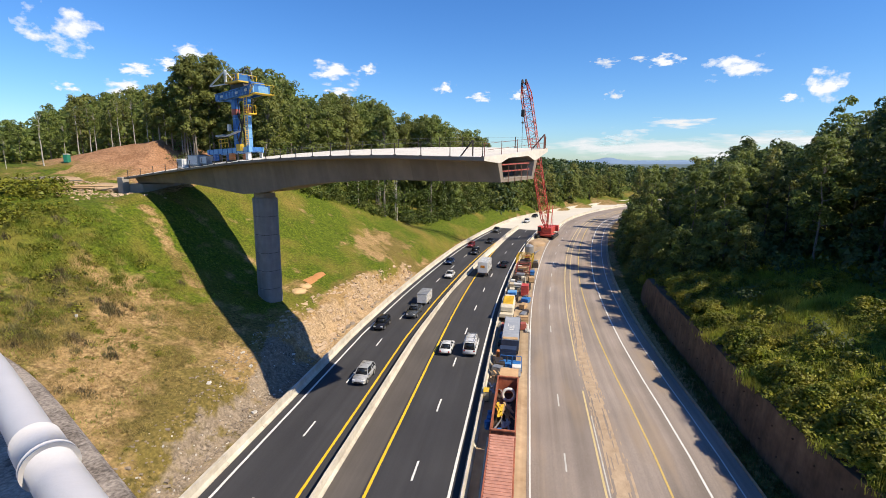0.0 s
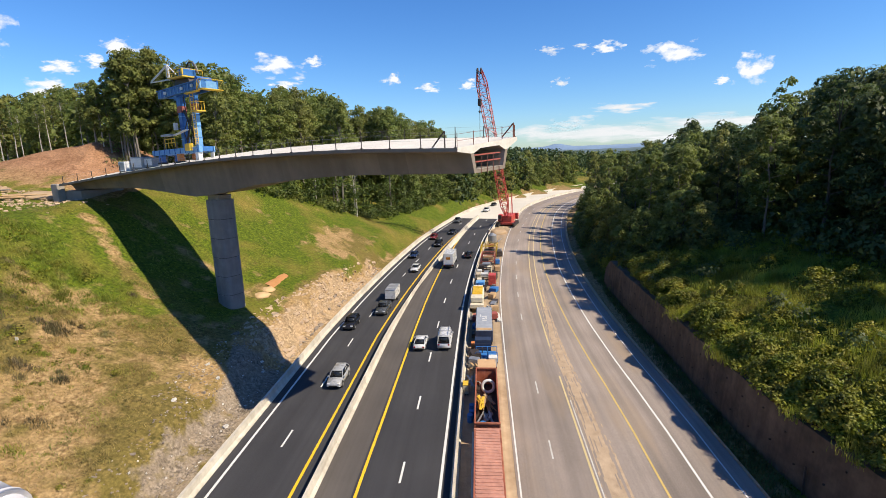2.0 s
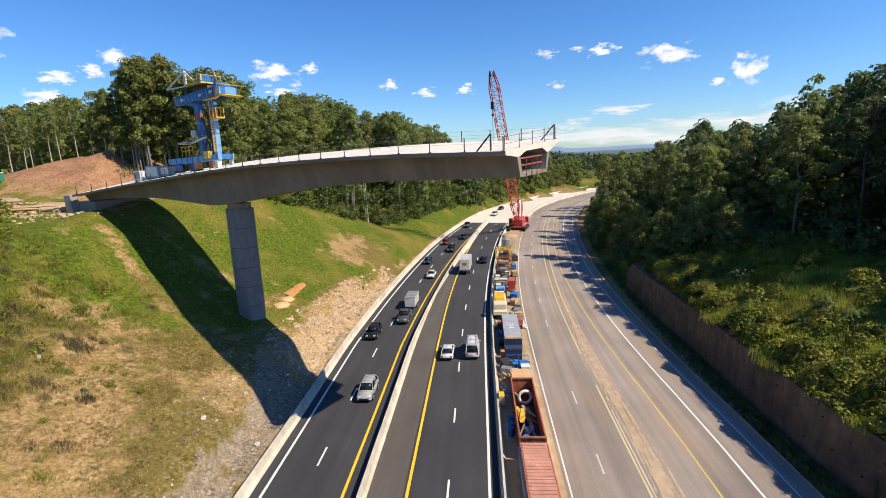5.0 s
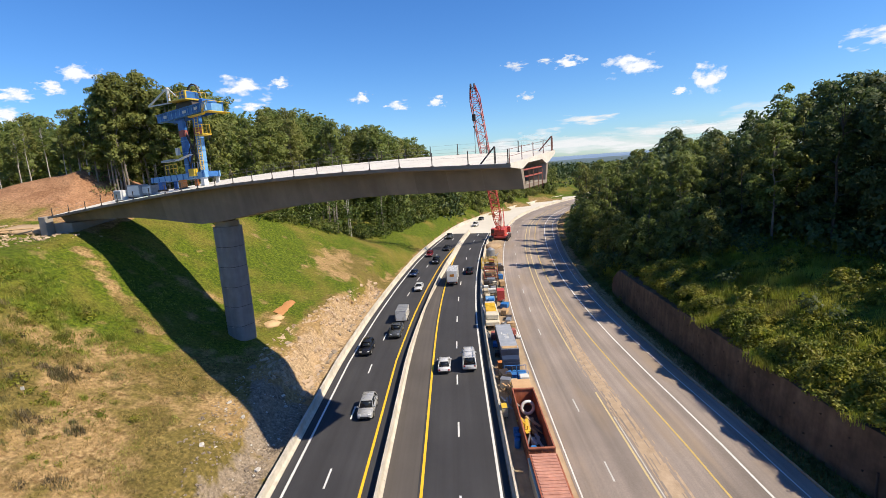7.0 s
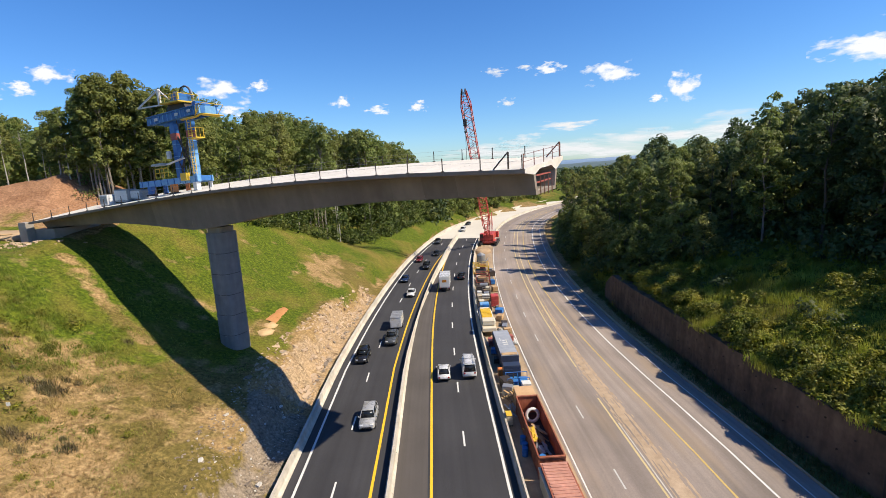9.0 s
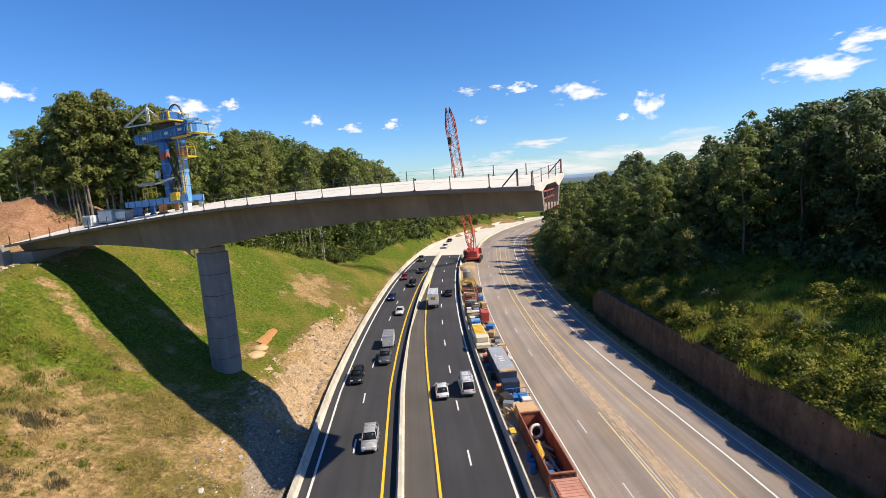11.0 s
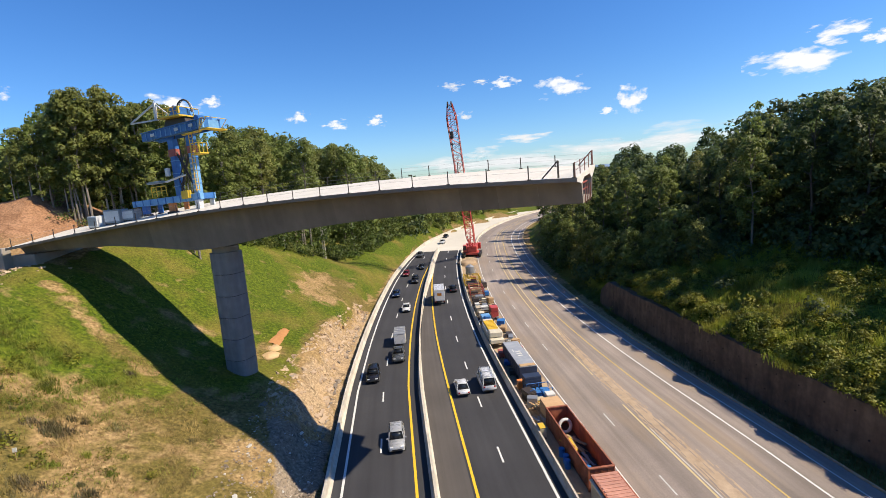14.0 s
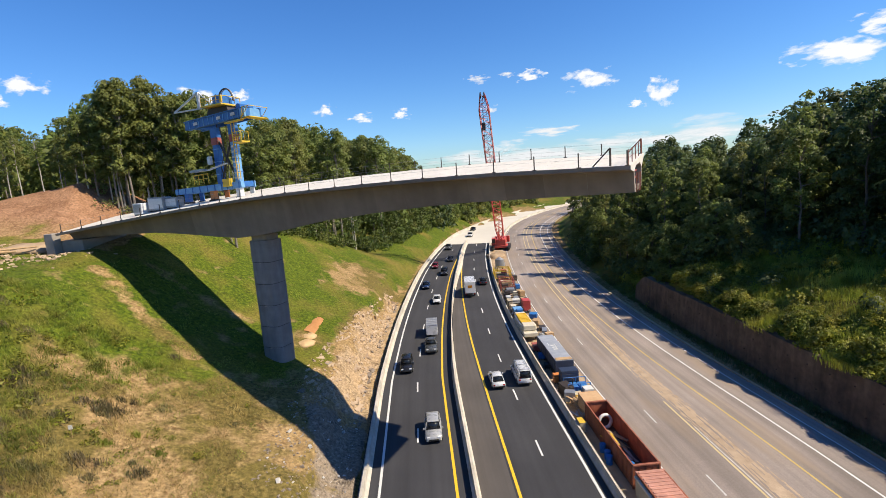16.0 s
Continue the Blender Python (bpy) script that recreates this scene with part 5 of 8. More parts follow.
def gantry():
    x0 = -32.2
    y0, m0 = axis_at(x0)
    deck = deck_top(x0) - 0.55
    g = thing("segment_lifter", pose(x0, y0, deck, 0, 0, math.degrees(math.atan(m0))), "blue steel segment lifting gantry with yellow platforms standing on the deck", "gantry crane")

    def at(p):
        """The design's own axes to the leaning, slightly climbing frame."""
        if p[2] > 11.9:
            x = float(np.interp(p[0], [-7.3, -3.6, -2.8, 3.5], [-6.0, -1.5, -0.4, 3.2]))
        elif p[2] > 9.6:
            x = float(np.interp(p[0], [-7.5, 7.7, 8.6], [-4.2, 6.4, 7.4]))
        else:
            x = float(np.interp(p[0], [-8.2, -0.6, 3.1, 4.1, 4.4, 6.1], [-7.8, 0.3, 3.1, 4.1, 4.5, 6.0]))
        z = p[2] if p[2] < 11.4 else 11.4 + (p[2] - 11.4) * 0.75
        rise = x * (0.025 + 0.0050 * p[2]) if p[2] < 11.9 else 0.02 * x + 0.2
        return (x, p[1] if p[1] < 1 else 0.4 + (p[1] - 1) * 0.3, z + rise)

    def mapped(bm):
        for v in bm.verts:
            v.co = Vector(at(v.co))
        return bm

    def pt(name, mat, *shapes, label="", bevel=0.02):
        groups = [shapes] if name in ("hose_arch", "winch", "hoist_drum", "bracket", "walkway") else [(q,) for q in shapes]
        for group in groups:
            bm = bm_new()
            for q in group:
                if q[0] == "b":
                    one = bm_new()
                    box(one, q[1], q[2], bevel)
                    mapped(one)
                    me = bpy.data.meshes.new("piece")
                    one.to_mesh(me)
                    one.free()
                    bm.from_mesh(me)
                    bpy.data.meshes.remove(me)
                elif q[0] == "r":
                    rod(bm, at(q[1]), at(q[2]), q[3], 6)
                else:
                    beam(bm, at(q[1]), at(q[2]), q[3], q[4])
            ob = part(name, bm, mat, g, label)
        return ob

    for y in (-1.3, 2.6):
        f = pt("base_girder", STEEL_LBLUE, ("b", (-8.2, y - 0.3, 1.6), (4.0, y + 0.3, 2.4)), label="pale blue base girder with stiffeners")
        for k in range(10):
            x = -7.6 + 1.25 * k
            bm = bm_new()
            box(bm, (x - 0.05, y - 0.36, 1.62), (x + 0.05, y + 0.36, 2.38))
            part("stiffener", mapped(bm), STEEL_BLUE, f)
        for x, mm in ((-6.3, STEEL_BLUE), (-1.9, STEEL_ORANGE), (3.4, STEEL_WHITE)):
            pt("support_foot", mm, ("b", (x - 0.35, y - 0.35, 0.5), (x + 0.35, y + 0.35, 1.6)))
            pt("foot_plate", STEEL_DARK, ("b", (x - 0.5, y - 0.5, 0.22), (x + 0.5, y + 0.5, 0.5)))
    pt("cross_girder", STEEL_BLUE, ("b", (-5.4, -1.0, 1.7), (-4.8, 2.3, 2.4)))
    pt("cross_girder", STEEL_BLUE, ("b", (3.2, -1.0, 1.7), (3.8, 2.3, 2.4)))
    for x, y in ((-0.6, -1.0), (3.1, -0.9)):
        leg = pt("leg", STEEL_LBLUE if x > 0 else STEEL_BLUE, ("b", (x - 0.42, y - 0.38, 2.4), (x + 0.42, y + 0.38, 7.4)))
        pt("collar", STEEL_RED, ("b", (x - 0.5, y - 0.45, 7.4), (x + 0.5, y + 0.45, 8.3)))
        pt("leg_head", STEEL_BLUE, ("b", (x - 0.5, y - 0.42, 8.3), (x + 0.5, y + 0.42, 9.55)))
    for y in (-1.0,):
        pt("cross_brace", STEEL_DARK, ("r", (-0.4, y, 2.9), (2.9, y, 8.2), 0.14))
        pt("cross_brace", STEEL_DARK, ("r", (2.9, y, 2.9), (-0.4, y, 8.2), 0.14))
    for y in (-1.3, 2.6):
        b = pt("boom_girder", STEEL_BLUE, ("b", (-7.4, y - 0.35, 9.95), (7.6, y + 0.35, 10.95)), label="deep blue boom girder")
        bm = bm_new()
        box(bm, (-7.5, y - 0.5, 10.95), (7.7, y + 0.5, 11.06))
        part("top_flange", mapped(bm), STEEL_BLUE, b)
    pt("boom_tie", STEEL_LBLUE, ("b", (6.4, -1.9, 9.9), (7.55, 2.6, 10.9)))
    pt("boom_tie", STEEL_BLUE, ("b", (-7.2, -0.85, 10.1), (-6.4, 2.15, 11.1)))
    for k in range(11):
        x = -6.2 + 1.2 * k
        pt("web_stiffener", STEEL_LBLUE, ("b", (x - 0.05, -1.74, 10.0), (x + 0.05, -1.64, 10.9)), bevel=0.0)
    for x, z in ((-4.6, 10.3), (1.2, 10.3), (4.6, 10.35)):
        pt("sign_plate", STEEL_WHITE, ("b", (x - 0.45, -1.78, z), (x + 0.45, -1.70, z + 0.35)), bevel=0.0)
    for k in range(7):
        z = 2.8 + 0.65 * k
        pt("leg_step", STEEL_WHITE, ("b", (2.85, -1.36, z), (3.35, -1.28, z + 0.22)), bevel=0.0)
    for z in (3.6, 5.2, 6.8):
        pt("leg_flange", STEEL_BLUE, ("b", (2.62, -1.34, z), (3.58, -0.46, z + 0.08)), bevel=0.0)
        pt("leg_flange", STEEL_LBLUE, ("b", (-1.08, -1.44, z), (-0.12, -0.56, z + 0.08)), bevel=0.0)
    pt("counter_brace", STEEL_BLUE, ("m", (-0.6, -1.0, 9.4), (-5.2, -1.2, 10.0), 0.28, 0.28), ("m", (3.1, -1.0, 9.4), (6.4, -1.4, 10.0), 0.28, 0.28))
    pt("hose_loop", STEEL_DARK, ("r", (1.1, -1.5, 2.6), (0.4, -1.6, 4.4), 0.07), ("r", (0.4, -1.6, 4.4), (1.6, -1.5, 6.2), 0.07), ("r", (1.6, -1.5, 6.2), (1.0, -1.4, 9.4), 0.07))
    pt("winch", STEEL_BLUE, ("r", (5.6, -1.4, 11.3), (5.6, 2.6, 11.3), 0.4))
    pt("walkway", STEEL_YELLOW, ("b", (3.2, -2.3, 9.45), (8.6, -1.8, 9.6)), ("b", (7.7, -2.3, 9.6), (8.6, 3.0, 9.7)))
    for x in (7.7, 8.15, 8.6):
        pt("walkway_rail", STEEL_YELLOW, ("r", (x, -2.3, 9.6), (x, -2.3, 10.9), 0.04))
    pt("walkway_rail", STEEL_YELLOW, ("r", (7.7, -2.3, 10.9), (8.6, -2.3, 10.9), 0.04), ("r", (8.6, -2.3, 10.9), (8.6, 3.0, 10.9), 0.04), ("r", (8.6, 3.0, 9.6), (8.6, 3.0, 10.9), 0.04))
    # top platform with winch and hose
    pt("top_platform", STEEL_YELLOW, ("b", (-2.8, -2.2, 12.0), (3.4, 3.2, 12.25)))
    pt("trolley", STEEL_DARK, ("b", (-2.4, -1.2, 11.1), (3.0, 2.9, 12.0)))
    pt("hoist_drum", STEEL_BLUE, ("r", (0.3, -1.2, 13.1), (0.3, 2.2, 13.1), 0.75), ("b", (-0.9, -1.4, 12.35), (1.6, 2.4, 12.7)))
    for x in (-2.7, -1.2, 0.3, 1.8, 3.3):
        pt("platform_rail", STEEL_YELLOW, ("r", (x, -2.1, 12.3), (x, -2.1, 13.5), 0.04), ("r", (x, 3.1, 12.3), (x, 3.1, 13.5), 0.04))
    pt("platform_rail", STEEL_YELLOW, ("r", (-2.7, -2.1, 13.5), (3.3, -2.1, 13.5), 0.045), ("r", (-2.7, 3.1, 13.5), (3.3, 3.1, 13.5), 0.045), ("r", (-2.7, -2.1, 12.9), (3.3, -2.1, 12.9), 0.035), ("r", (3.3, -2.1, 13.5), (3.3, 3.1, 13.5), 0.045))
    pt("side_frame", STEEL_YELLOW, ("b", (2.9, -2.2, 12.4), (3.5, -2.0, 13.5)))
    pts = [Vector((-1.9 + 2.2 * (1 - math.cos(math.pi * k / 10)), 0.4, 13.0 + 2.3 * math.sin(math.pi * k / 10))) for k in range(11)]
    pt("hose_arch", STEEL_DARK, *[("r", a, b, 0.1) for a, b in zip(pts, pts[1:])])
    pt("hose_arch", STEEL_GREY, *[("r", a + Vector((0, 1.5, 0)), b + Vector((0, 1.5, 0)), 0.06) for a, b in zip(pts, pts[1:])])
    # white triangular bracket
    pt("bracket", STEEL_WHITE, ("m", (-3.6, -1.3, 12.1), (-3.6, -1.3, 15.0), 0.32, 0.32), ("m", (-3.6, -1.3, 14.9), (-7.2, -1.3, 12.4), 0.18, 0.18), ("m", (-7.3, -1.3, 12.3), (-2.6, -1.3, 12.2), 0.16, 0.16),
       ("m", (-3.6, -1.3, 14.9), (-1.4, -1.3, 12.9), 0.14, 0.14))
    # access ladder and cage
    for y in (-2.1, -1.6):
        pt("ladder_rail", STEEL_YELLOW, ("r", (4.1, y, 2.6), (4.1, y, 9.5), 0.05))
    pt("ladder_rung", STEEL_YELLOW, *[("r", (4.1, -2.1, 2.8 + 0.33 * k), (4.1, -1.6, 2.8 + 0.33 * k), 0.025) for k in range(20)])
    pt("cage_floor", STEEL_YELLOW, ("b", (4.4, -2.6, 6.9), (6.1, -1.2, 7.05)))
    for x in (4.5, 5.25, 6.0):
        pt("cage_post", STEEL_YELLOW, ("r", (x, -2.5, 7.0), (x, -2.5, 8.2), 0.05), ("r", (x, -1.3, 7.0), (x, -1.3, 8.2), 0.05))
    pt("cage_rail", STEEL_YELLOW, ("r", (4.5, -2.5, 8.2), (6.0, -2.5, 8.2), 0.05), ("r", (6.0, -2.5, 8.2), (6.0, -1.3, 8.2), 0.05), ("r", (4.5, -2.5, 7.6), (6.0, -2.5, 7.6), 0.04))
    # working level
    pt("work_platform", STEEL_WHITE, ("m", (-1.6, -2.0, 4.3), (2.2, -2.0, 4.8), 0.5, 0.12), label="tilted pale grey platform")
    pt("work_platform", STEEL_GREY, ("b", (-4.6, -2.2, 4.3), (-2.6, -1.2, 4.6)))
    pt("tank", STEEL_WHITE, ("b", (-1.5, -2.1, 5.0), (-1.05, -1.65, 6.0)), label="white hanging tank")
    pt("control_box", STEEL_YELLOW, ("b", (0.9, -2.1, 1.9), (2.4, -1.5, 2.9)), label="bright yellow control box")
    for x in (-4.4, -3.6, -2.8, -2.0):
        pt("guard_post", STEEL_YELLOW, ("r", (x, -1.8, 2.6), (x, -1.8, 3.9), 0.06))
    pt("guard_rail", STEEL_YELLOW, ("r", (-4.4, -1.8, 3.9), (-2.0, -1.8, 3.9), 0.07), ("r", (-4.4, -1.8, 3.3), (-2.0, -1.8, 3.3), 0.06))
    for x in (2.2, 3.0, 3.8):
        pt("guard_post", STEEL_GREY, ("r", (x, -1.75, 2.6), (x, -1.75, 3.8), 0.05))
    pt("hoist_cable", STEEL_DARK, ("r", (-1.7, -0.3, 4.8), (-1.7, -0.3, 12.0), 0.05), ("r", (-1.2, 0.9, 3.0), (-1.2, 0.9, 12.0), 0.05))
    return g


gantry()


def deck_box(x, off, size, mat, label, name="equipment_box"):
    y, m = axis_at(x)
    p = deck_place(x, off, deck_top(x) + off * lean(x))
    t = thing(name, pose(p.x, p.y, p.z - 0.03, 0, 0, math.degrees(math.atan(m))), label, "equipment")
    bm = bm_new()
    box(bm, (-size[0] / 2, -size[1] / 2, 0.1), (size[0] / 2, size[1] / 2, size[2]), 0.05)
    part("casing", bm, mat, t)
    bm = bm_new()
    box(bm, (-size[0] / 2 + 0.1, -size[1] / 2 - 0.03, 0.35), (size[0] / 2 - 0.1, -size[1] / 2, size[2] - 0.2), 0.01)
    part("side_panel", bm, STEEL_GREY if mat is STEEL_WHITE else STEEL_WHITE, t)
    bm = bm_new()
    box(bm, (-size[0] / 2, -size[1] / 2 + 0.1, -0.05), (size[0] / 2, size[1] / 2 - 0.1, 0.12))
    part("skid", bm, STEEL_DARK, t)


deck_box(-41.2, -1.6, (2.6, 1.6, 1.9), STEEL_GREY, "grey generator box on the bridge deck beside the gantry")
deck_box(-43.3, -2.6, (1.5, 1.3, 1.6), STEEL_WHITE, "white equipment box on the bridge deck")
deck_box(-39.4, -1.2, (2.2, 1.4, 1.5), STEEL_GREY, "grey tarpaulined pallet on the bridge deck")


# ---- crawler crane ----
def crane():
    c = Vector((35.0, 159.2, 3.05))
    tip = Vector((19.7, 123.8, 47.9))
    flat = tip - c
    turn = math.degrees(math.atan2(-flat.x, flat.y))
    g = thing("crawler_crane", pose(c.x, c.y, c.z, 0, 0, turn), "red lattice boom crawler crane parked beside the road slab", "crane")
    inv = g.matrix_world.inverted()
    t = inv @ tip
    foot = Vector((0, 1.2, 2.6))
    d = (t - foot).normalized()
    side, up = Vector((1, 0, 0)), d.cross(Vector((1, 0, 0))).normalized()
    L = (t - foot).length

    def half(s):
        return 0.25 + 0.95 * min(1.0, s / 7.0, (L - s) / 6.0 + 0.35)

    n = 30
    for nm, a, b, mat, lab in (("boom_lower", 0, 17, CRANE_RED, "dark red lattice boom section"), ("boom_upper", 17, 27, CRANE_PINK, "faded red lattice boom section"), ("boom_head", 27, 30, CRANE_RED, "dark red boom head")):
        bm = bm_new()
        for k in range(a, b):
            s0, s1 = L * k / n, L * (k + 1) / n
            h0, h1 = half(s0), half(s1)
            q0 = [foot + d * s0 + side * h0 * i + up * h0 * 0.8 * j for i, j in ((1, 1), (-1, 1), (-1, -1), (1, -1))]
            q1 = [foot + d * s1 + side * h1 * i + up * h1 * 0.8 * j for i, j in ((1, 1), (-1, 1), (-1, -1), (1, -1))]
            for i in range(4):
                rod(bm, q0[i], q1[i], 0.13, 5)
                j = (i + 1) % 4
                rod(bm, q0[i] if k % 2 else q0[j], q1[j] if k % 2 else q1[i], 0.065, 4)
                rod(bm, q0[i], q0[j], 0.05, 4)
        part(nm, bm, mat, g, lab)
    bm = bm_new()
    for s in (-0.45, 0.45):
        bmesh.ops.create_cone(bm, cap_ends=True, segments=14, radius1=0.75, radius2=0.75, depth=0.25, matrix=Matrix.Translation(t + side * s) @ pose(0, 0, 0, 0, 90, 0))
    part("head_sheave", bm, STEEL_DARK, g)
    mast = Vector((0, -4.5, 10.5))
    for s in (-0.9, 0.9):
        bm = bm_new()
        rod(bm, Vector((s, -0.5, 2.6)), mast + Vector((s * 0.6, 0, 0)), 0.14, 6)
        rod(bm, Vector((s, -4.6, 2.6)), mast + Vector((s * 0.6, 0, 0)), 0.09, 6)
        part("mast", bm, CRANE_RED, g)
        bm = bm_new()
        rod(bm, mast + Vector((s * 0.6, 0, 0)), t + up * 0.3 + side * s * 0.5, 0.035, 4)
        part("pendant_line", bm, STEEL_DARK, g)
    for s in (-1, 1):
        bm = bm_new()
        box(bm, (s * 2.6 - 0.5, -4.3, 0.0), (s * 2.6 + 0.5, 4.3, 1.25), 0.35)
        tr = part("crawler_track", bm, RUBBER, g)
        bm = bm_new()
        for k in range(17):
            box(bm, (s * 2.6 - 0.56, -4.0 + 0.5 * k - 0.18, 1.2), (s * 2.6 + 0.56, -4.0 + 0.5 * k + 0.18, 1.3))
        part("track_shoe", bm, STEEL_DARK, tr)
    bm = bm_new()
    box(bm, (-2.2, -2.2, 0.6), (2.2, 2.2, 1.4), 0.1)
    part("car_body", bm, CRANE_RED, g)
    bm = bm_new()
    box(bm, (-1.6, -5.4, 1.5), (1.6, 1.9, 3.5), 0.12)
    part("house", bm, CRANE_RED, g)
    bm = bm_new()
    box(bm, (1.7, -0.6, 1.5), (3.0, 2.0, 3.9), 0.1)
    cab = part("cab", bm, CRANE_RED, g)
    bm = bm_new()
    box(bm, (1.8, 1.95, 2.3), (2.9, 2.06, 3.7), 0.02)
    part("windscreen", bm, STEEL_DARK, cab)
    for k in range(3):
        bm = bm_new()
        box(bm, (-2.6, -6.8, 1.5 + 0.7 * k), (2.6, -5.45, 2.15 + 0.7 * k), 0.08)
        part("counterweight", bm, CRANE_RED, g)
    dn = inv.to_3x3() @ Vector((0, 0, -1))
    bm = bm_new()
    rod(bm, t, t + dn * 18.5, 0.05, 4)
    part("hoist_line", bm, STEEL_DARK, g)
    bm = bm_new()
    p = t + dn * 7.5
    box(bm, p - Vector((0.45, 0.3, 0.9)), p + Vector((0.45, 0.3, 0.9)), 0.15)
    hb = part("hook_block", bm, STEEL_DARK, g)
    bm = bm_new()
    bmesh.ops.create_icosphere(bm, subdivisions=1, radius=0.35, matrix=Matrix.Translation(t + dn * 9.8))
    part("hook_ball", bm, STEEL_DARK, hb)


crane()


# ---- the work strip between the roads ----
BOX_RED = material("container_red", (0.215, 0.058, 0.028), (0.33, 0.115, 0.060), 2.5, 0.6, 0.65)
BOX_ROOF = material("container_roof_faded", (0.34, 0.155, 0.112), (0.46, 0.235, 0.175), 3, 0.4, 0.7)
# blue taken near to black, to stand for shade on the trailer's side
BOX_BLUE = material("container_blue", (0.013, 0.022, 0.048), (0.024, 0.040, 0.085), 3, 0.5, 0.6)
ROOF_GREY = material("weathered_roof", (0.221, 0.246, 0.285), (0.333, 0.356, 0.396), 1.5, 0.4, 0.6)
BLUE_BRIGHT = material("bright_blue", (0.016, 0.103, 0.333), (0.040, 0.190, 0.475), 5, 0.8, 0.5)
CREAM = material("cream_paint", (0.475, 0.427, 0.317), (0.586, 0.538, 0.427), 3, 0.6, 0.6)
TARP = material("beige_tarp", (0.365, 0.309, 0.214), (0.459, 0.396, 0.293), 3, 0.6, 0.85)
PLASTIC_W = material("white_plastic", (0.523, 0.523, 0.491), (0.634, 0.634, 0.610), 5, 0.8, 0.5)
GREEN_BOX = material("green_plastic", (0.016, 0.158, 0.103), (0.023, 0.221, 0.142), 4, 0.8, 0.5)


def corrugated(bm, lo, hi, pitch, axis):
    """A ribbed sheet between two corners of a wall or roof, as bars laid on it."""
    n = int((hi[axis] - lo[axis]) / pitch)
    for k in range(n):
        a, b = list(lo), list(hi)
        a[axis] = lo[axis] + (k + 0.2) * pitch
        b[axis] = lo[axis] + (k + 0.75) * pitch
        box(bm, a, b)


def container(m, length, height, wall, roof, label, open_top=False, name="shipping_container"):
    t = thing(name, m, label, "container", "containers on the work strip")
    w, l, h = 1.22, length / 2, height
    bm = bm_new()
    box(bm, (-w, -l, 0.0), (w, l, 0.16))
    part("floor_frame", bm, STEEL_DARK, t)
    for s in (-1, 1):
        bm = bm_new()
        box(bm, (s * w - 0.03, -l, 0.16), (s * w + 0.03, l, h - 0.12))
        corrugated(bm, (s * w + (0.03 if s > 0 else -0.07), -l + 0.1, 0.2), (s * w + (0.07 if s > 0 else -0.03), l - 0.1, h - 0.14), 0.28, 1)
        part("side_wall", bm, wall, t)
        bm = bm_new()
        box(bm, (s * w - 0.08, -l, h - 0.12), (s * w + 0.08, l, h), 0.02)
        part("top_rail", bm, roof if open_top else wall, t)
    for s in (-1, 1):
        bm = bm_new()
        box(bm, (-w, s * l - 0.03, 0.16), (w, s * l + 0.03, h - 0.12))
        for x in (-0.62, -0.05, 0.05, 0.62):
            rod(bm, (x, s * (l + 0.06), 0.25), (x, s * (l + 0.06), h - 0.2), 0.03, 5)
        part("end_wall", bm, wall, t)
        bm = bm_new()
        box(bm, (-w - 0.06, s * l - 0.12, h - 0.16), (w + 0.06, s * l + 0.12, h + 0.02), 0.03)
        part("end_rail", bm, roof, t)
        for u in (-1, 1):
            bm = bm_new()
            box(bm, (u * w - 0.09, s * l - 0.09, 0), (u * w + 0.09, s * l + 0.09, h + 0.03), 0.02)
            part("corner_post", bm, roof, t)
    if not open_top:
        bm = bm_new()
        box(bm, (-w, -l, h - 0.06), (w, l, h - 0.01))
        part("roof_sheet", bm, roof, t)
        n = int(length / 0.42)
        for k in range(n):
            y = -l + (k + 0.5) * length / n
            bm = bm_new()
            box(bm, (-w + 0.1, y - 0.11, h - 0.02), (w - 0.1, y + 0.11, h + 0.06), 0.02)
            part("roof_rib", bm, roof, t)
    return t


def strip_pose(x, y, up=0.0, turn=0.0):
    return Matrix.Translation((x, y, float(road_z(y)) + up)) @ pose(0, 0, 0, 0, 0, turn - math.degrees(math.atan(float(ref(y)[1]))))


OPEN_AT = strip_pose(7.35, 48.0, 0.0)
drip_streaks(BOX_RED, 2.0, 0.4, 0.22)
drip_streaks(BOX_ROOF, 1.2, 0.6, 0.12)
container(OPEN_AT, 12.1, 2.35, BOX_RED, BOX_RED, "rust-red open-top steel container full of site scrap", True, "open_container")
container(strip_pose(5.25, 35.4, 0.0), 12.1, 2.2, BOX_RED, BOX_ROOF, "faded red shipping container with ribbed roof")


def in_open(x, y, z):
    return OPEN_AT @ pose(x, y, z)


def tyre(m, r, w, mat, label):
    t = thing("tyre", m, label, "tyre")
    bm = bm_new()
    seg, sec = 28, 10
    rings = [[bm.verts.new((math.cos(a) * (r + w * 0.5 * math.cos(b)), math.sin(a) * (r + w * 0.5 * math.cos(b)), w * 0.5 * math.sin(b))) for b in [2 * math.pi * j / sec for j in range(sec)]] for a in [2 * math.pi * i / seg for i in range(seg)]]
    for i in range(seg):
        for j in range(sec):
            bm.faces.new((rings[i][j], rings[(i + 1) % seg][j], rings[(i + 1) % seg][(j + 1) % sec], rings[i][(j + 1) % sec]))
    part("casing", bm, mat, t, smooth=True)


tyre(OPEN_AT @ pose(0.2, 3.9, 1.02, 80, 0, 8), 0.70, 0.36, PLASTIC_W, "large grey-white hose coil leaning inside the open container")


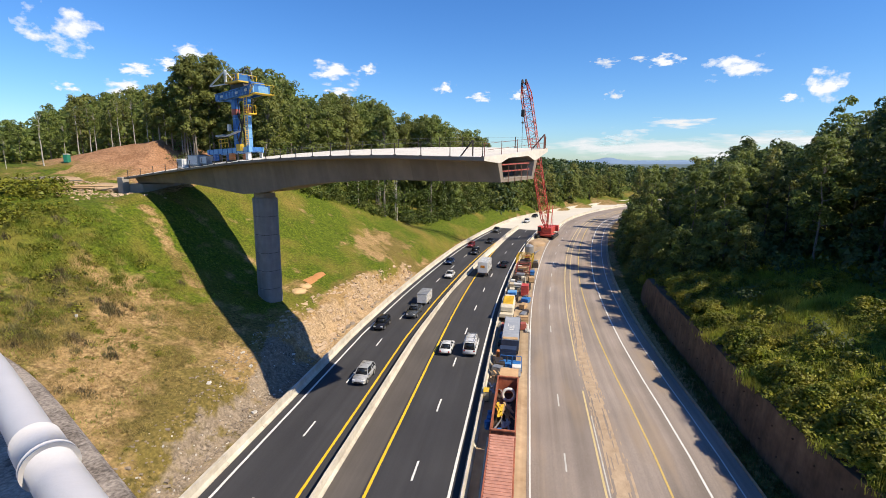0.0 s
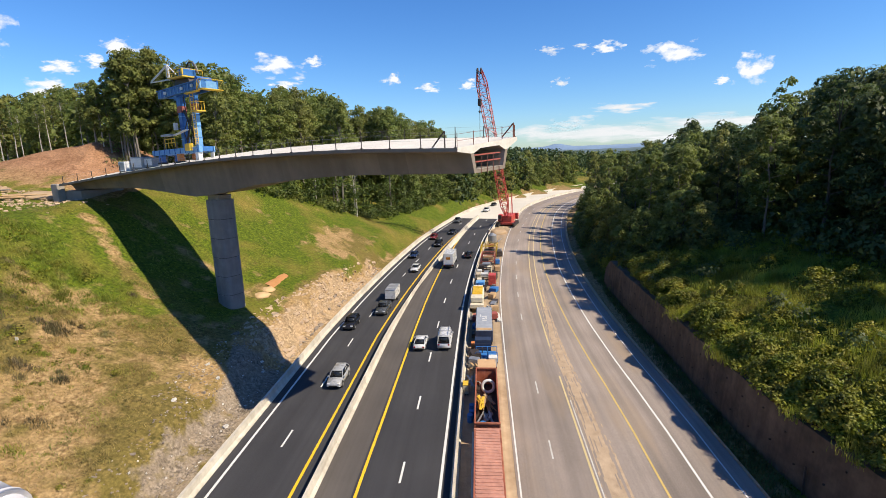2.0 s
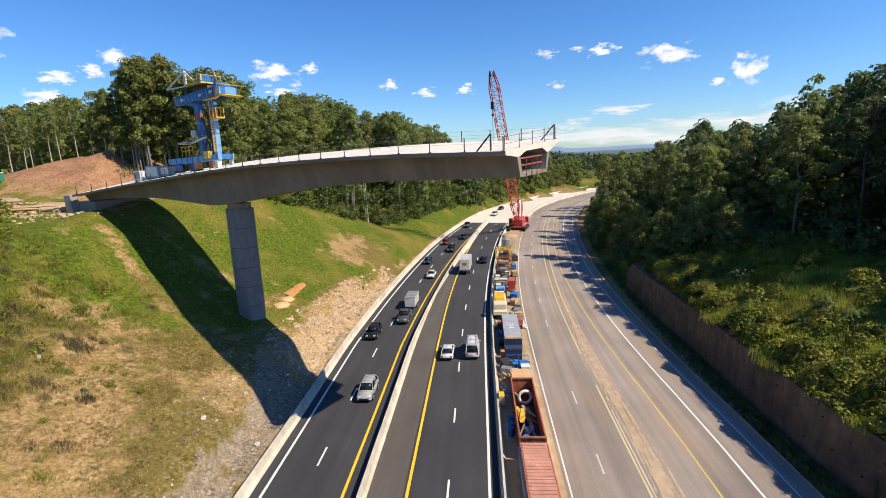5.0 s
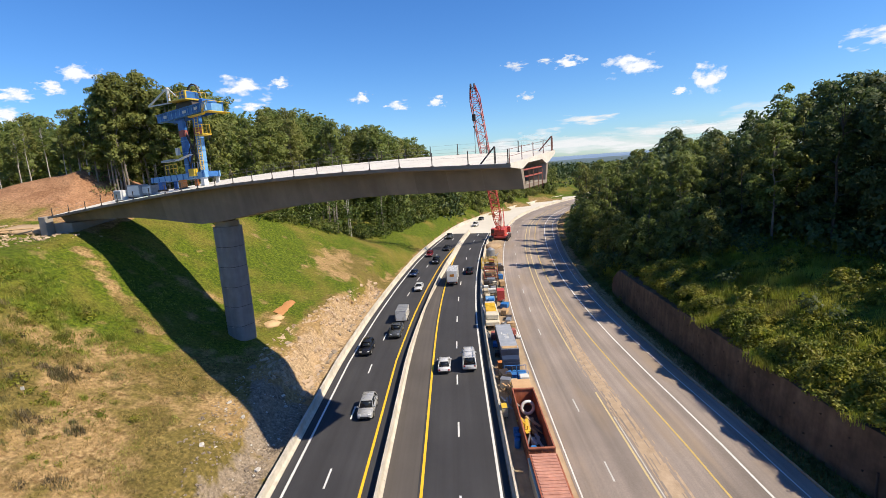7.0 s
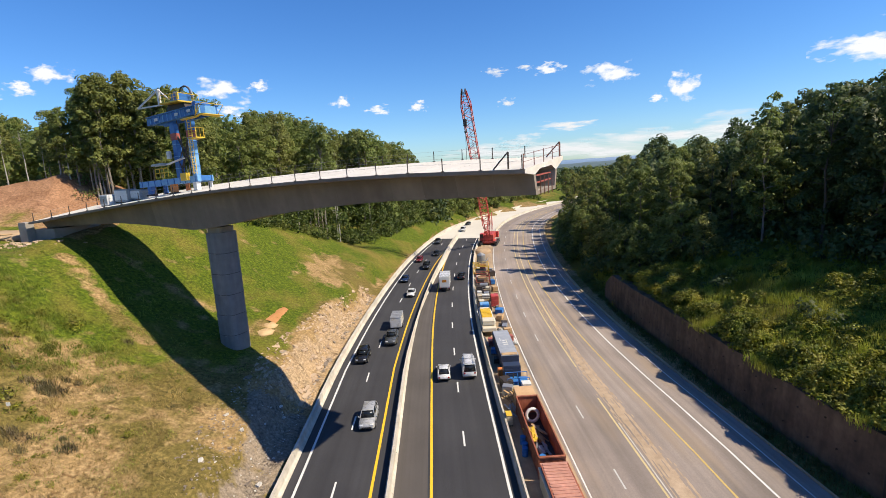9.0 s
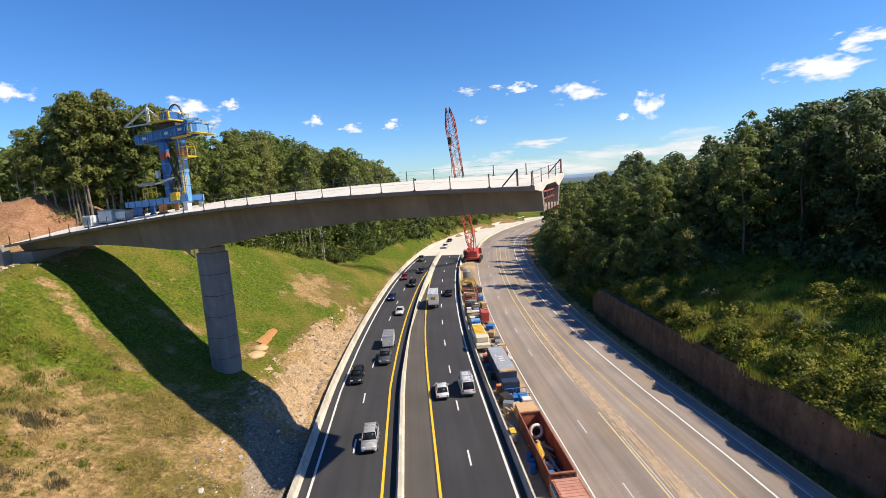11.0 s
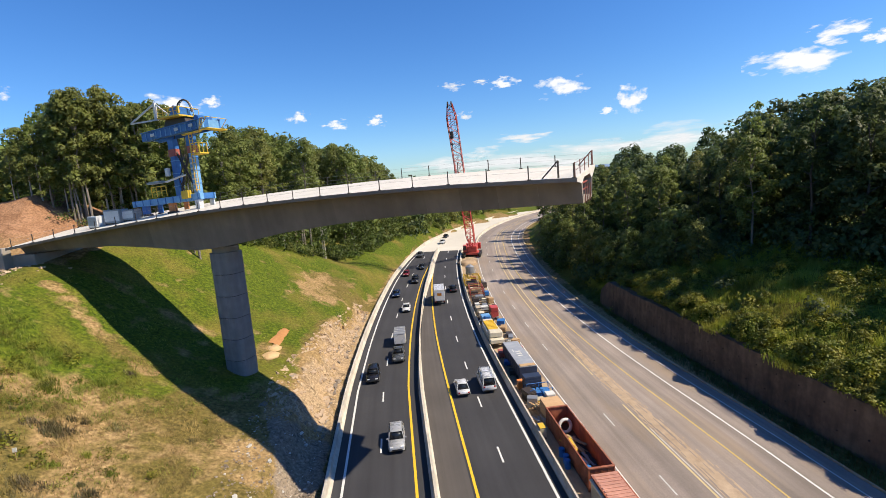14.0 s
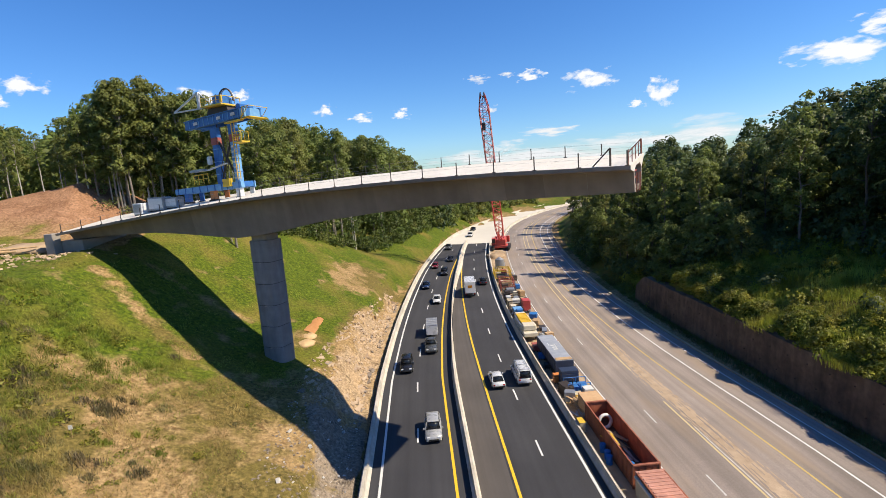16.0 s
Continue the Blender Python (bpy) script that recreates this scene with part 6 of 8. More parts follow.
def plank_heap(m, n, length, label, seed, mat=None, spread=1.0):
    rnd = random.Random(seed)
    t = thing("timber_heap", m, label, "timber")
    for k in range(n):
        bm = bm_new()
        a = rnd.uniform(-0.5, 0.5)
        l = length * rnd.uniform(0.5, 1.0) / 2
        c = Vector((rnd.uniform(-0.6, 0.6) * spread, rnd.uniform(-0.6, 0.6) * spread, 0.08 + 0.07 * k * 0.8))
        d = Vector((math.sin(a) * l, math.cos(a) * l, rnd.uniform(-0.08, 0.08)))
        beam(bm, c - d, c + d, rnd.uniform(0.12, 0.28), 0.06)
        part("plank", bm, mat or TIMBER, t)


plank_heap(in_open(0.0, 0.6, 0.15), 16, 3.2, "loose timber and formwork offcuts in the open container", 5)
plank_heap(in_open(-0.1, -2.0, 0.15), 10, 2.4, "grey formwork boards in the open container", 6, STEEL_GREY)
plank_heap(in_open(-0.6, 0.2, 0.9), 6, 3.4, "yellow scaffold tubes and boards in the open container", 7, STEEL_YELLOW, 0.4)
plank_heap(strip_pose(7.9, 57.6, 0.0), 16, 3.4, "pile of old timber beams beside the barrier", 8, None, 1.3)
plank_heap(strip_pose(7.0, 54.8, 0.0), 8, 2.4, "scattered grey boards on the dusty ground", 18, STEEL_GREY, 1.2)


def barrel(m, mat, label, r=0.3, h=0.9):
    t = thing("barrel", m, label, "barrel", "site barrels")
    bm = bm_new()
    bmesh.ops.create_cone(bm, cap_ends=True, segments=14, radius1=r, radius2=r, depth=h, matrix=Matrix.Translation((0, 0, h / 2)))
    part("drum", bm, mat, t)
    for z in (0.05, h * 0.35, h * 0.66, h - 0.04):
        bm = bm_new()
        bmesh.ops.create_cone(bm, cap_ends=True, segments=14, radius1=r + 0.02, radius2=r + 0.02, depth=0.05, matrix=Matrix.Translation((0, 0, z)))
        part("hoop", bm, mat, t)


for x, y in ((-0.4, -3.9), (0.1, -4.4), (-0.3, -5.0)):
    barrel(in_open(x, y, 0.17), BLUE_BRIGHT, "blue plastic barrel standing in the open container")
for x, y in ((5.5, 47.0), (5.7, 48.2), (5.2, 46.2)):
    barrel(strip_pose(x, y), BLUE_BRIGHT, "blue barrel between barrier and container")


def crate(m, size, mat, label, name="crate", slats=4, lid=None, category="crate"):
    """A slatted box on bearers."""
    t = thing(name, m, label, category)
    w, l, h = size[0] / 2, size[1] / 2, size[2]
    bm = bm_new()
    box(bm, (-w + 0.04, -l + 0.04, 0.12), (w - 0.04, l - 0.04, h - 0.04))
    part("body", bm, mat, t)
    for k in range(3):
        bm = bm_new()
        x = -w + 0.1 + k * (w - 0.1)
        box(bm, (x - 0.06, -l, 0), (x + 0.06, l, 0.12))
        part("bearer", bm, STEEL_DARK, t)
    for k in range(slats):
        z0 = 0.14 + (h - 0.16) * k / slats
        bm = bm_new()
        box(bm, (-w, -l, z0), (w, -l + 0.05, z0 + (h - 0.16) / slats * 0.8), 0.01)
        box(bm, (-w, l - 0.05, z0), (w, l, z0 + (h - 0.16) / slats * 0.8), 0.01)
        box(bm, (-w, -l + 0.05, z0), (-w + 0.05, l - 0.05, z0 + (h - 0.16) / slats * 0.8), 0.01)
        box(bm, (w - 0.05, -l + 0.05, z0), (w, l - 0.05, z0 + (h - 0.16) / slats * 0.8), 0.01)
        part("slat", bm, mat, t)
    bm = bm_new()
    box(bm, (-w, -l, h - 0.04), (w, l, h), 0.01)
    part("lid", bm, lid or mat, t)
    return t


crate(strip_pose(8.75, 55.7), (2.3, 2.5, 2.0), PLY, "stack of orange-brown plywood sheets beside the open container", "plywood_stack", 7)
crate(strip_pose(10.2, 59.0), (1.15, 1.15, 1.35), PLASTIC_W, "white caged liquid tank standing on the strip", "liquid_tank", 6, category="tank")
crate(strip_pose(8.6, 58.8), (1.2, 1.0, 1.0), STEEL_YELLOW, "small yellow site box", "site_box", 2, TARP)
crate(strip_pose(9.4, 57.9, 0.1), (1.6, 0.5, 0.4), CRANE_RED, "red steel tool tray", "tool_tray", 1)
crate(strip_pose(9.5, 62.7), (2.3, 1.4, 2.4), BOX_BLUE, "dark blue stacked steel bins behind the trailer", "steel_bins", 6)
crate(strip_pose(8.5, 64.2), (0.9, 1.0, 1.2), STEEL_ORANGE, "orange compressor beside the blue trailer", "compressor", 2)
crate(strip_pose(5.6, 52.4), (0.7, 1.2, 1.3), TARP, "olive-yellow tarpaulined drum stand", "covered_stand", 2, STEEL_YELLOW)


def blue_machine(m):
    t = thing("pump_unit", m, "bright blue pump unit with frames and hoses", "machine")
    bm = bm_new()
    box(bm, (-1.2, -0.8, 0.2), (0.2, 0.8, 1.1), 0.08)
    part("engine_cover", bm, BLUE_BRIGHT, t)
    bm = bm_new()
    box(bm, (0.35, -0.9, 0.2), (1.5, 0.9, 1.0), 0.08)
    part("tank", bm, BLUE_BRIGHT, t)
    for x in (-1.3, 0.3, 1.6):
        for y in (-0.95, 0.95):
            bm = bm_new()
            rod(bm, (x, y, 0), (x, y, 1.6), 0.05, 5)
            part("frame_post", bm, BLUE_BRIGHT, t)
    for y in (-0.95, 0.95):
        bm = bm_new()
        rod(bm, (-1.3, y, 1.6), (1.6, y, 1.6), 0.05, 5)
        part("frame_rail", bm, BLUE_BRIGHT, t)
    bm = bm_new()
    rod(bm, (-0.4, 0, 1.1), (-0.4, 0, 1.9), 0.09, 8)
    part("exhaust", bm, STEEL_DARK, t)
    bm = bm_new()
    box(bm, (-1.5, -1.0, 0.0), (1.7, 1.0, 0.2))
    part("skid", bm, STEEL_DARK, t)


blue_machine(strip_pose(9.5, 60.8))


def trailer(m):
    t = thing("box_trailer", m, "dark blue box trailer with weathered grey roof", "trailer")
    w, l = 1.27, 5.3
    bm = bm_new()
    box(bm, (-w, -l, 0.9), (w, l, 2.55), 0.04)
    body = part("body", bm, BOX_BLUE, t)
    bm = bm_new()
    box(bm, (-w + 0.05, -l + 0.05, 2.55), (w - 0.05, l - 0.05, 2.61), 0.02)
    part("roof", bm, ROOF_GREY, t, "weathered grey roof with white marks")
    for k in range(9):
        for s in (-1, 1):
            bm = bm_new()
            y = -l + 0.5 + k * (2 * l - 1) / 8
            box(bm, (s * w - 0.03, y - 0.04, 0.95), (s * w + 0.03, y + 0.04, 2.5))
            part("side_rib", bm, BOX_BLUE, body)
    for x, y, a, b in ((0.05, 0.6, 0.75, 0.3), (0.05, -0.2, 0.75, 0.3), (0.05, -1.0, 0.7, 0.35), (0.3, 0.2, 0.16, 1.5), (-0.55, 1.2, 0.10, 1.2)):
        bm = bm_new()
        box(bm, (x - a / 2, y - b / 2, 2.61), (x + a / 2, y + b / 2, 2.622))
        part("roof_mark", bm, PAINT_W, t)
    bm = bm_new()
    box(bm, (-1.1, -l + 0.1, 2.62), (1.1, -l + 0.9, 2.7))
    part("roof_board", bm, TIMBER, t)
    bm = bm_new()
    box(bm, (-0.6, -l, 0.55), (0.6, l, 0.9))
    part("chassis", bm, STEEL_DARK, t)
    for y in (-4.2, -3.0, 3.6):
        for s in (-1, 1):
            bm = bm_new()
            bmesh.ops.create_cone(bm, cap_ends=True, segments=18, radius1=0.5, radius2=0.5, depth=0.32, matrix=Matrix.Translation((s * 1.05, y, 0.5)) @ pose(0, 0, 0, 0, 90, 0))
            part("wheel", bm, RUBBER, t)


trailer(strip_pose(10.95, 70.0))


def service_truck(m):
    t = thing("crane_truck", m, "cream truck with a bright yellow deck parked on the strip", "truck")
    bm = bm_new()
    box(bm, (-1.2, -4.6, 0.8), (1.2, 4.6, 1.5), 0.08)
    part("chassis", bm, CREAM, t)
    bm = bm_new()
    box(bm, (-0.95, -1.6, 2.0), (0.95, 4.3, 2.35), 0.05)
    d = part("deck", bm, STEEL_YELLOW, t, "bright yellow deck")
    for k in range(8):
        bm = bm_new()
        box(bm, (-0.9, -1.4 + 0.75 * k, 2.35), (0.9, -1.3 + 0.75 * k, 2.42))
        part("deck_rib", bm, STEEL_YELLOW, d)
    bm = bm_new()
    box(bm, (-1.2, -3.6, 1.5), (1.2, -1.8, 2.6), 0.2)
    part("cab", bm, CREAM, t)
    bm = bm_new()
    box(bm, (-1.0, 3.0, 1.5), (1.0, 5.4, 2.3), 0.15)
    part("tank", bm, CREAM, t)
    for x in (-1.05, 1.05):
        bm = bm_new()
        box(bm, (x - 0.12, -1.5, 1.5), (x + 0.12, 4.2, 2.1))
        part("side_locker", bm, PLASTIC_W, t)
    for y in (-3.4, -2.2, 2.4, 3.6):
        for s in (-1, 1):
            bm = bm_new()
            bmesh.ops.create_cone(bm, cap_ends=True, segments=18, radius1=0.5, radius2=0.5, depth=0.35, matrix=Matrix.Translation((s * 1.05, y, 0.5)) @ pose(0, 0, 0, 0, 90, 0))
            part("wheel", bm, RUBBER, t)


service_truck(strip_pose(12.1, 83.6))


def pipe_stack(m, n, length, mat, label, r=0.08):
    t = thing("pipe_stack", m, label, "pipes")
    for k in range(n):
        bm = bm_new()
        x, z = (k % 4) * r * 2.4 - r * 3.6, 0.1 + (k // 4) * r * 2.0
        rod(bm, (x, -length / 2, z), (x + 0.1 * (k % 3), length / 2, z), r, 8)
        part("pipe", bm, mat, t)


pipe_stack(strip_pose(13.9, 79.8, 0.4, 20), 8, 2.4, PLASTIC_W, "short white pipes stacked on bearers")
pipe_stack(strip_pose(14.6, 77.2, 0.0, 4), 6, 5.5, PLASTIC_W, "long white pipes lying on the ground")
pipe_stack(strip_pose(9.8, 77.2, 0.0, 8), 8, 4.0, STEEL_GREY, "grey steel tubes lying beside the truck")


def frame_rack(m, size, mat, label, bays=3, loads=()):
    """A skeleton of posts and rails with loads in it."""
    t = thing("steel_rack", m, label, "rack", "racks on the work strip")
    w, l, h = size[0] / 2, size[1] / 2, size[2]
    for k in range(bays + 1):
        y = -l + 2 * l * k / bays
        for s in (-1, 1):
            bm = bm_new()
            beam(bm, (s * w, y, 0), (s * w, y, h), 0.12, 0.12)
            part("post", bm, mat, t)
        bm = bm_new()
        beam(bm, (-w, y, h), (w, y, h), 0.12, 0.12)
        beam(bm, (-w, y, h * 0.4), (w, y, h * 0.4), 0.1, 0.1)
        part("cross_bar", bm, mat, t)
    for s in (-1, 1):
        for z in (h, h * 0.4):
            bm = bm_new()
            beam(bm, (s * w, -l, z), (s * w, l, z), 0.1, 0.1)
            part("side_bar", bm, mat, t)
        bm = bm_new()
        beam(bm, (s * w, -l, 0.1), (s * w, l, h), 0.06, 0.06)
        part("diagonal", bm, mat, t)
    for x, y, z, a, b, c, lm in loads:
        bm = bm_new()
        box(bm, (x - a / 2, y - b / 2, z), (x + a / 2, y + b / 2, z + c), 0.06)
        part("load", bm, lm, t)


frame_rack(strip_pose(14.1, 92.3), (2.4, 4.2, 1.5), STEEL_DARK, "dark open rack with pale blue hoses", 2, ((0, 0, 1.3, 1.8, 2.2, 0.5, STEEL_LBLUE), (0.2, -1.2, 1.3, 1.2, 0.8, 0.6, BLUE_BRIGHT), (0, 0.4, 0.1, 2.4, 3.8, 0.8, STEEL_DARK)))
crate(strip_pose(17.2, 95.6), (1.5, 2.4, 2.2), CRANE_RED, "red site cabin box on the strip", "site_cabin", 3, CRANE_RED, "cabin")
frame_rack(strip_pose(16.0, 99.4), (2.8, 5.0, 1.6), STEEL_DARK, "dark rack loaded with white drums and parts", 3, ((-0.9, 1, 1.0, 1.0, 1.0, 0.9, PLASTIC_W), (0.6, 0.2, 1.0, 1.1, 1.3, 0.8, STEEL_GREY), (0.3, -1.4, 1.0, 1.6, 1.0, 0.8, PLASTIC_W), (-1, -1.2, 0.1, 1.0, 2.0, 1.6, TARP)))
frame_rack(strip_pose(17.5, 105.4), (2.8, 5.0, 1.6), STEEL_DARK, "dark rack with grey machine parts", 3, ((0.2, 0.6, 0.9, 1.8, 1.6, 1.0, STEEL_GREY), (-0.8, -1.5, 0.9, 1.2, 1.0, 1.0, STEEL_DARK), (1, -1.2, 0.1, 1, 1.5, 1.5, CREAM)))
frame_rack(strip_pose(19.6, 113.0), (3.2, 5.5, 2.2), STEEL_RED, "rusty red steel form rack", 3, ((0, 0.5, 0.6, 2.4, 2.0, 0.9, TIMBER), (-0.6, -1.8, 0.4, 1.5, 1.0, 1.0, STEEL_DARK)))
frame_rack(strip_pose(21.2, 120.5), (4.0, 6.0, 2.8), STEEL_YELLOW, "yellow steel formwork frames stacked together", 4, ((0, 0, 0.5, 2.8, 4.5, 0.7, STEEL_DARK), (0.5, 1.0, 1.6, 1.4, 1.6, 0.9, STEEL_RED)))


def silo(m):
    t = thing("grout_silo", m, "small silver grout tank on legs", "tank")
    bm = bm_new()
    bmesh.ops.create_cone(bm, cap_ends=True, segments=20, radius1=1.2, radius2=1.2, depth=2.0, matrix=Matrix.Translation((0, 0, 2.2)))
    part("tank_shell", bm, STEEL_GREY, t)
    bm = bm_new()
    bmesh.ops.create_cone(bm, cap_ends=True, segments=20, radius1=1.2, radius2=0.3, depth=0.6, matrix=Matrix.Translation((0, 0, 3.5)))
    part("tank_top", bm, STEEL_GREY, t)
    for a in range(4):
        bm = bm_new()
        x, y = math.cos(a * 1.57 + 0.8), math.sin(a * 1.57 + 0.8)
        rod(bm, (x, y, 0), (x, y, 1.3), 0.08, 6)
        part("leg", bm, STEEL_DARK, t)


silo(strip_pose(23.8, 129.5))
plank_heap(strip_pose(25.5, 133.5), 10, 5.5, "long grey timbers beside the tank", 31, STEEL_GREY, 2.0)
plank_heap(strip_pose(22.0, 128.0), 8, 3.5, "heap of weathered boards near the tank", 32, TIMBER, 1.6)


def soil_heap(m, r, h, seed, label, mat=DIRT, name="soil_heap"):
    bm = bm_new()
    bmesh.ops.create_uvsphere(bm, u_segments=20, v_segments=10, radius=1.0)
    for v in bm.verts:
        k = 1 + 0.3 * noise.noise(v.co * 1.7 + Vector((seed, 0, 0)))
        v.co = Vector((v.co.x * r * k, v.co.y * r * k, v.co.z * h * k))
    ob = link_mesh(name, bm, mat, smooth=True)
    ob.matrix_world = m
    return tagged(ob, label, "soil heap")


soil_heap(strip_pose(28.6, 147.0), 3.4, 1.3, 3, "heap of grey-brown gravel in front of the crane")

# ---- crates and signs aside, the long pale plank along the container ----
t = thing("tarp_screen", strip_pose(3.9, 35.6), "beige fabric screen with a pale top board beside the container", "screen")
bm = bm_new()
box(bm, (-0.05, -5.9, 0.1), (0.05, 5.9, 1.7))
part("fabric", bm, TARP, t)
bm = bm_new()
box(bm, (-0.12, -6.0, 1.7), (0.16, 6.0, 1.95), 0.02)
part("top_board", bm, CREAM, t)


# ---- loose site clutter along the strip ----
def clutter():
    rnd = random.Random(15)
    kinds = ((STEEL_DARK, "dark steel equipment box with ribbed sides"), (STEEL_GREY, "grey galvanised site box among the clutter"), (PLASTIC_W, "white plastic container on the strip"),
             (TIMBER, "stacked timber blocks on the dusty strip"), (STEEL_RED, "rusty red steel fixture beside the racks"), (CREAM, "cream metal locker among the machines"), (BLUE_BRIGHT, "bright blue hose crate on the strip"))
    for o, y in ((6.3, 59.9), (6.4, 61.8), (6.4, 70.0), (6.3, 73.5), (6.3, 77.0), (9.3, 77.8), (9.4, 80.5), (9.2, 83.0), (9.5, 85.8), (9.0, 88.6), (6.1, 89.5), (5.9, 93.5), (9.3, 92.5),
                 (6.2, 97.0), (9.4, 101.0), (6.0, 103.5), (9.6, 107.5), (6.3, 110.0), (9.5, 113.5), (6.2, 117.0), (9.6, 121.0), (9.4, 125.5), (6.4, 127.0)):
        mat, label = kinds[rnd.randrange(len(kinds))]
        p = on_road(o, y)
        crate(strip_pose(p.x, p.y, 0.0, rnd.uniform(-20, 20)), (rnd.uniform(0.7, 1.5), rnd.uniform(0.8, 2.0), rnd.uniform(0.5, 1.4)), mat, label, "equipment_box", rnd.randrange(2, 5))
    for o, y, n, seed in ((8.9, 78.5, 7, 41), (6.3, 86.0, 6, 42), (9.2, 97.0, 7, 43), (6.2, 107.0, 6, 44), (9.3, 117.5, 7, 45)):
        p = on_road(o, y)
        plank_heap(strip_pose(p.x, p.y), n, 2.6, "untidy heap of pipes and boards on the strip", seed, STEEL_GREY if seed % 2 else TIMBER, 1.0)


clutter()


# ---- vehicles ----
def car_paint(name, a, b):
    return material(name, a, b, 2, 0.3, 0.28, 0.15)


CAR_WHITE = car_paint("car_white", (0.523, 0.531, 0.538), (0.586, 0.594, 0.602))
CAR_SILVER = car_paint("car_silver", (0.285, 0.293, 0.301), (0.348, 0.356, 0.365))
CAR_BLACK = car_paint("car_black", (0.010, 0.010, 0.011), (0.017, 0.017, 0.020))
CAR_GREY = car_paint("car_grey", (0.051, 0.056, 0.062), (0.071, 0.076, 0.079))
CAR_RED = car_paint("car_red", (0.127, 0.010, 0.013), (0.175, 0.016, 0.017))
CAR_BLUE = car_paint("car_blue", (0.010, 0.022, 0.065), (0.014, 0.030, 0.085))
CAR_ORANGE = car_paint("car_orange", (0.396, 0.150, 0.016), (0.459, 0.190, 0.023))
CAR_GLASS = material("car_window", (0.010, 0.012, 0.014), (0.016, 0.019, 0.023), 4, 0.5, 0.12)
LAMP_CLEAR = material("headlamp", (0.475, 0.491, 0.507), (0.571, 0.586, 0.602), 10, 1, 0.15)
LAMP_RED = material("tail_lamp", (0.238, 0.008, 0.008), (0.317, 0.016, 0.016), 10, 1, 0.25)
TRIM = material("black_trim", (0.011, 0.011, 0.012), (0.020, 0.020, 0.021), 8, 1, 0.55)

# half length, half width, roof height, bonnet height, then along the length (front +):
# windscreen foot, roof front, roof rear, rear window foot
SHAPES = {
    "sedan": (2.35, 0.90, 1.44, 0.88, 1.00, 0.25, -0.95, -1.75),
    "hatch": (2.05, 0.88, 1.50, 0.92, 0.95, 0.30, -1.45, -1.95),
    "suv": (2.35, 0.96, 1.74, 1.02, 1.05, 0.40, -1.75, -2.22),
    "van": (2.75, 1.00, 2.25, 1.15, 1.75, 1.05, -2.60, -2.72),
    "pickup": (2.85, 1.00, 1.84, 1.10, 1.15, 0.55, -0.55, -0.75),
}


def loft(bm, rings):
    rows = [[bm.verts.new(p) for p in r] for r in rings]
    n = len(rows[0])
    for a, b in zip(rows, rows[1:]):
        for k in range(n):
            bm.faces.new((a[k], a[(k + 1) % n], b[(k + 1) % n], b[k]))
    bm.faces.new(rows[0][::-1])
    bm.faces.new(rows[-1])
    bmesh.ops.recalc_face_normals(bm, faces=bm.faces)
    return bm


def soften(bm, width):
    """Rounds the sharper edges of a closed shell."""
    sharp = [e for e in bm.edges if len(e.link_faces) == 2 and e.calc_face_angle() > 0.3]
    bmesh.ops.bevel(bm, geom=sharp, offset=width, segments=2, affect="EDGES", clamp_overlap=True)
    return bm


def wheel(base, x, y, r, w):
    bm = bm_new()
    rod(bm, (x - w / 2, y, r), (x + w / 2, y, r), r, 18)
    t = part("wheel", bm, RUBBER, base, "black tyre with a silver rim")
    s = 1 if x > 0 else -1
    bm = bm_new()
    rod(bm, (x + s * (w / 2 - 0.02), y, r), (x + s * (w / 2 + 0.02), y, r), r * 0.62, 12)
    part("rim", bm, STEEL_GREY, t)


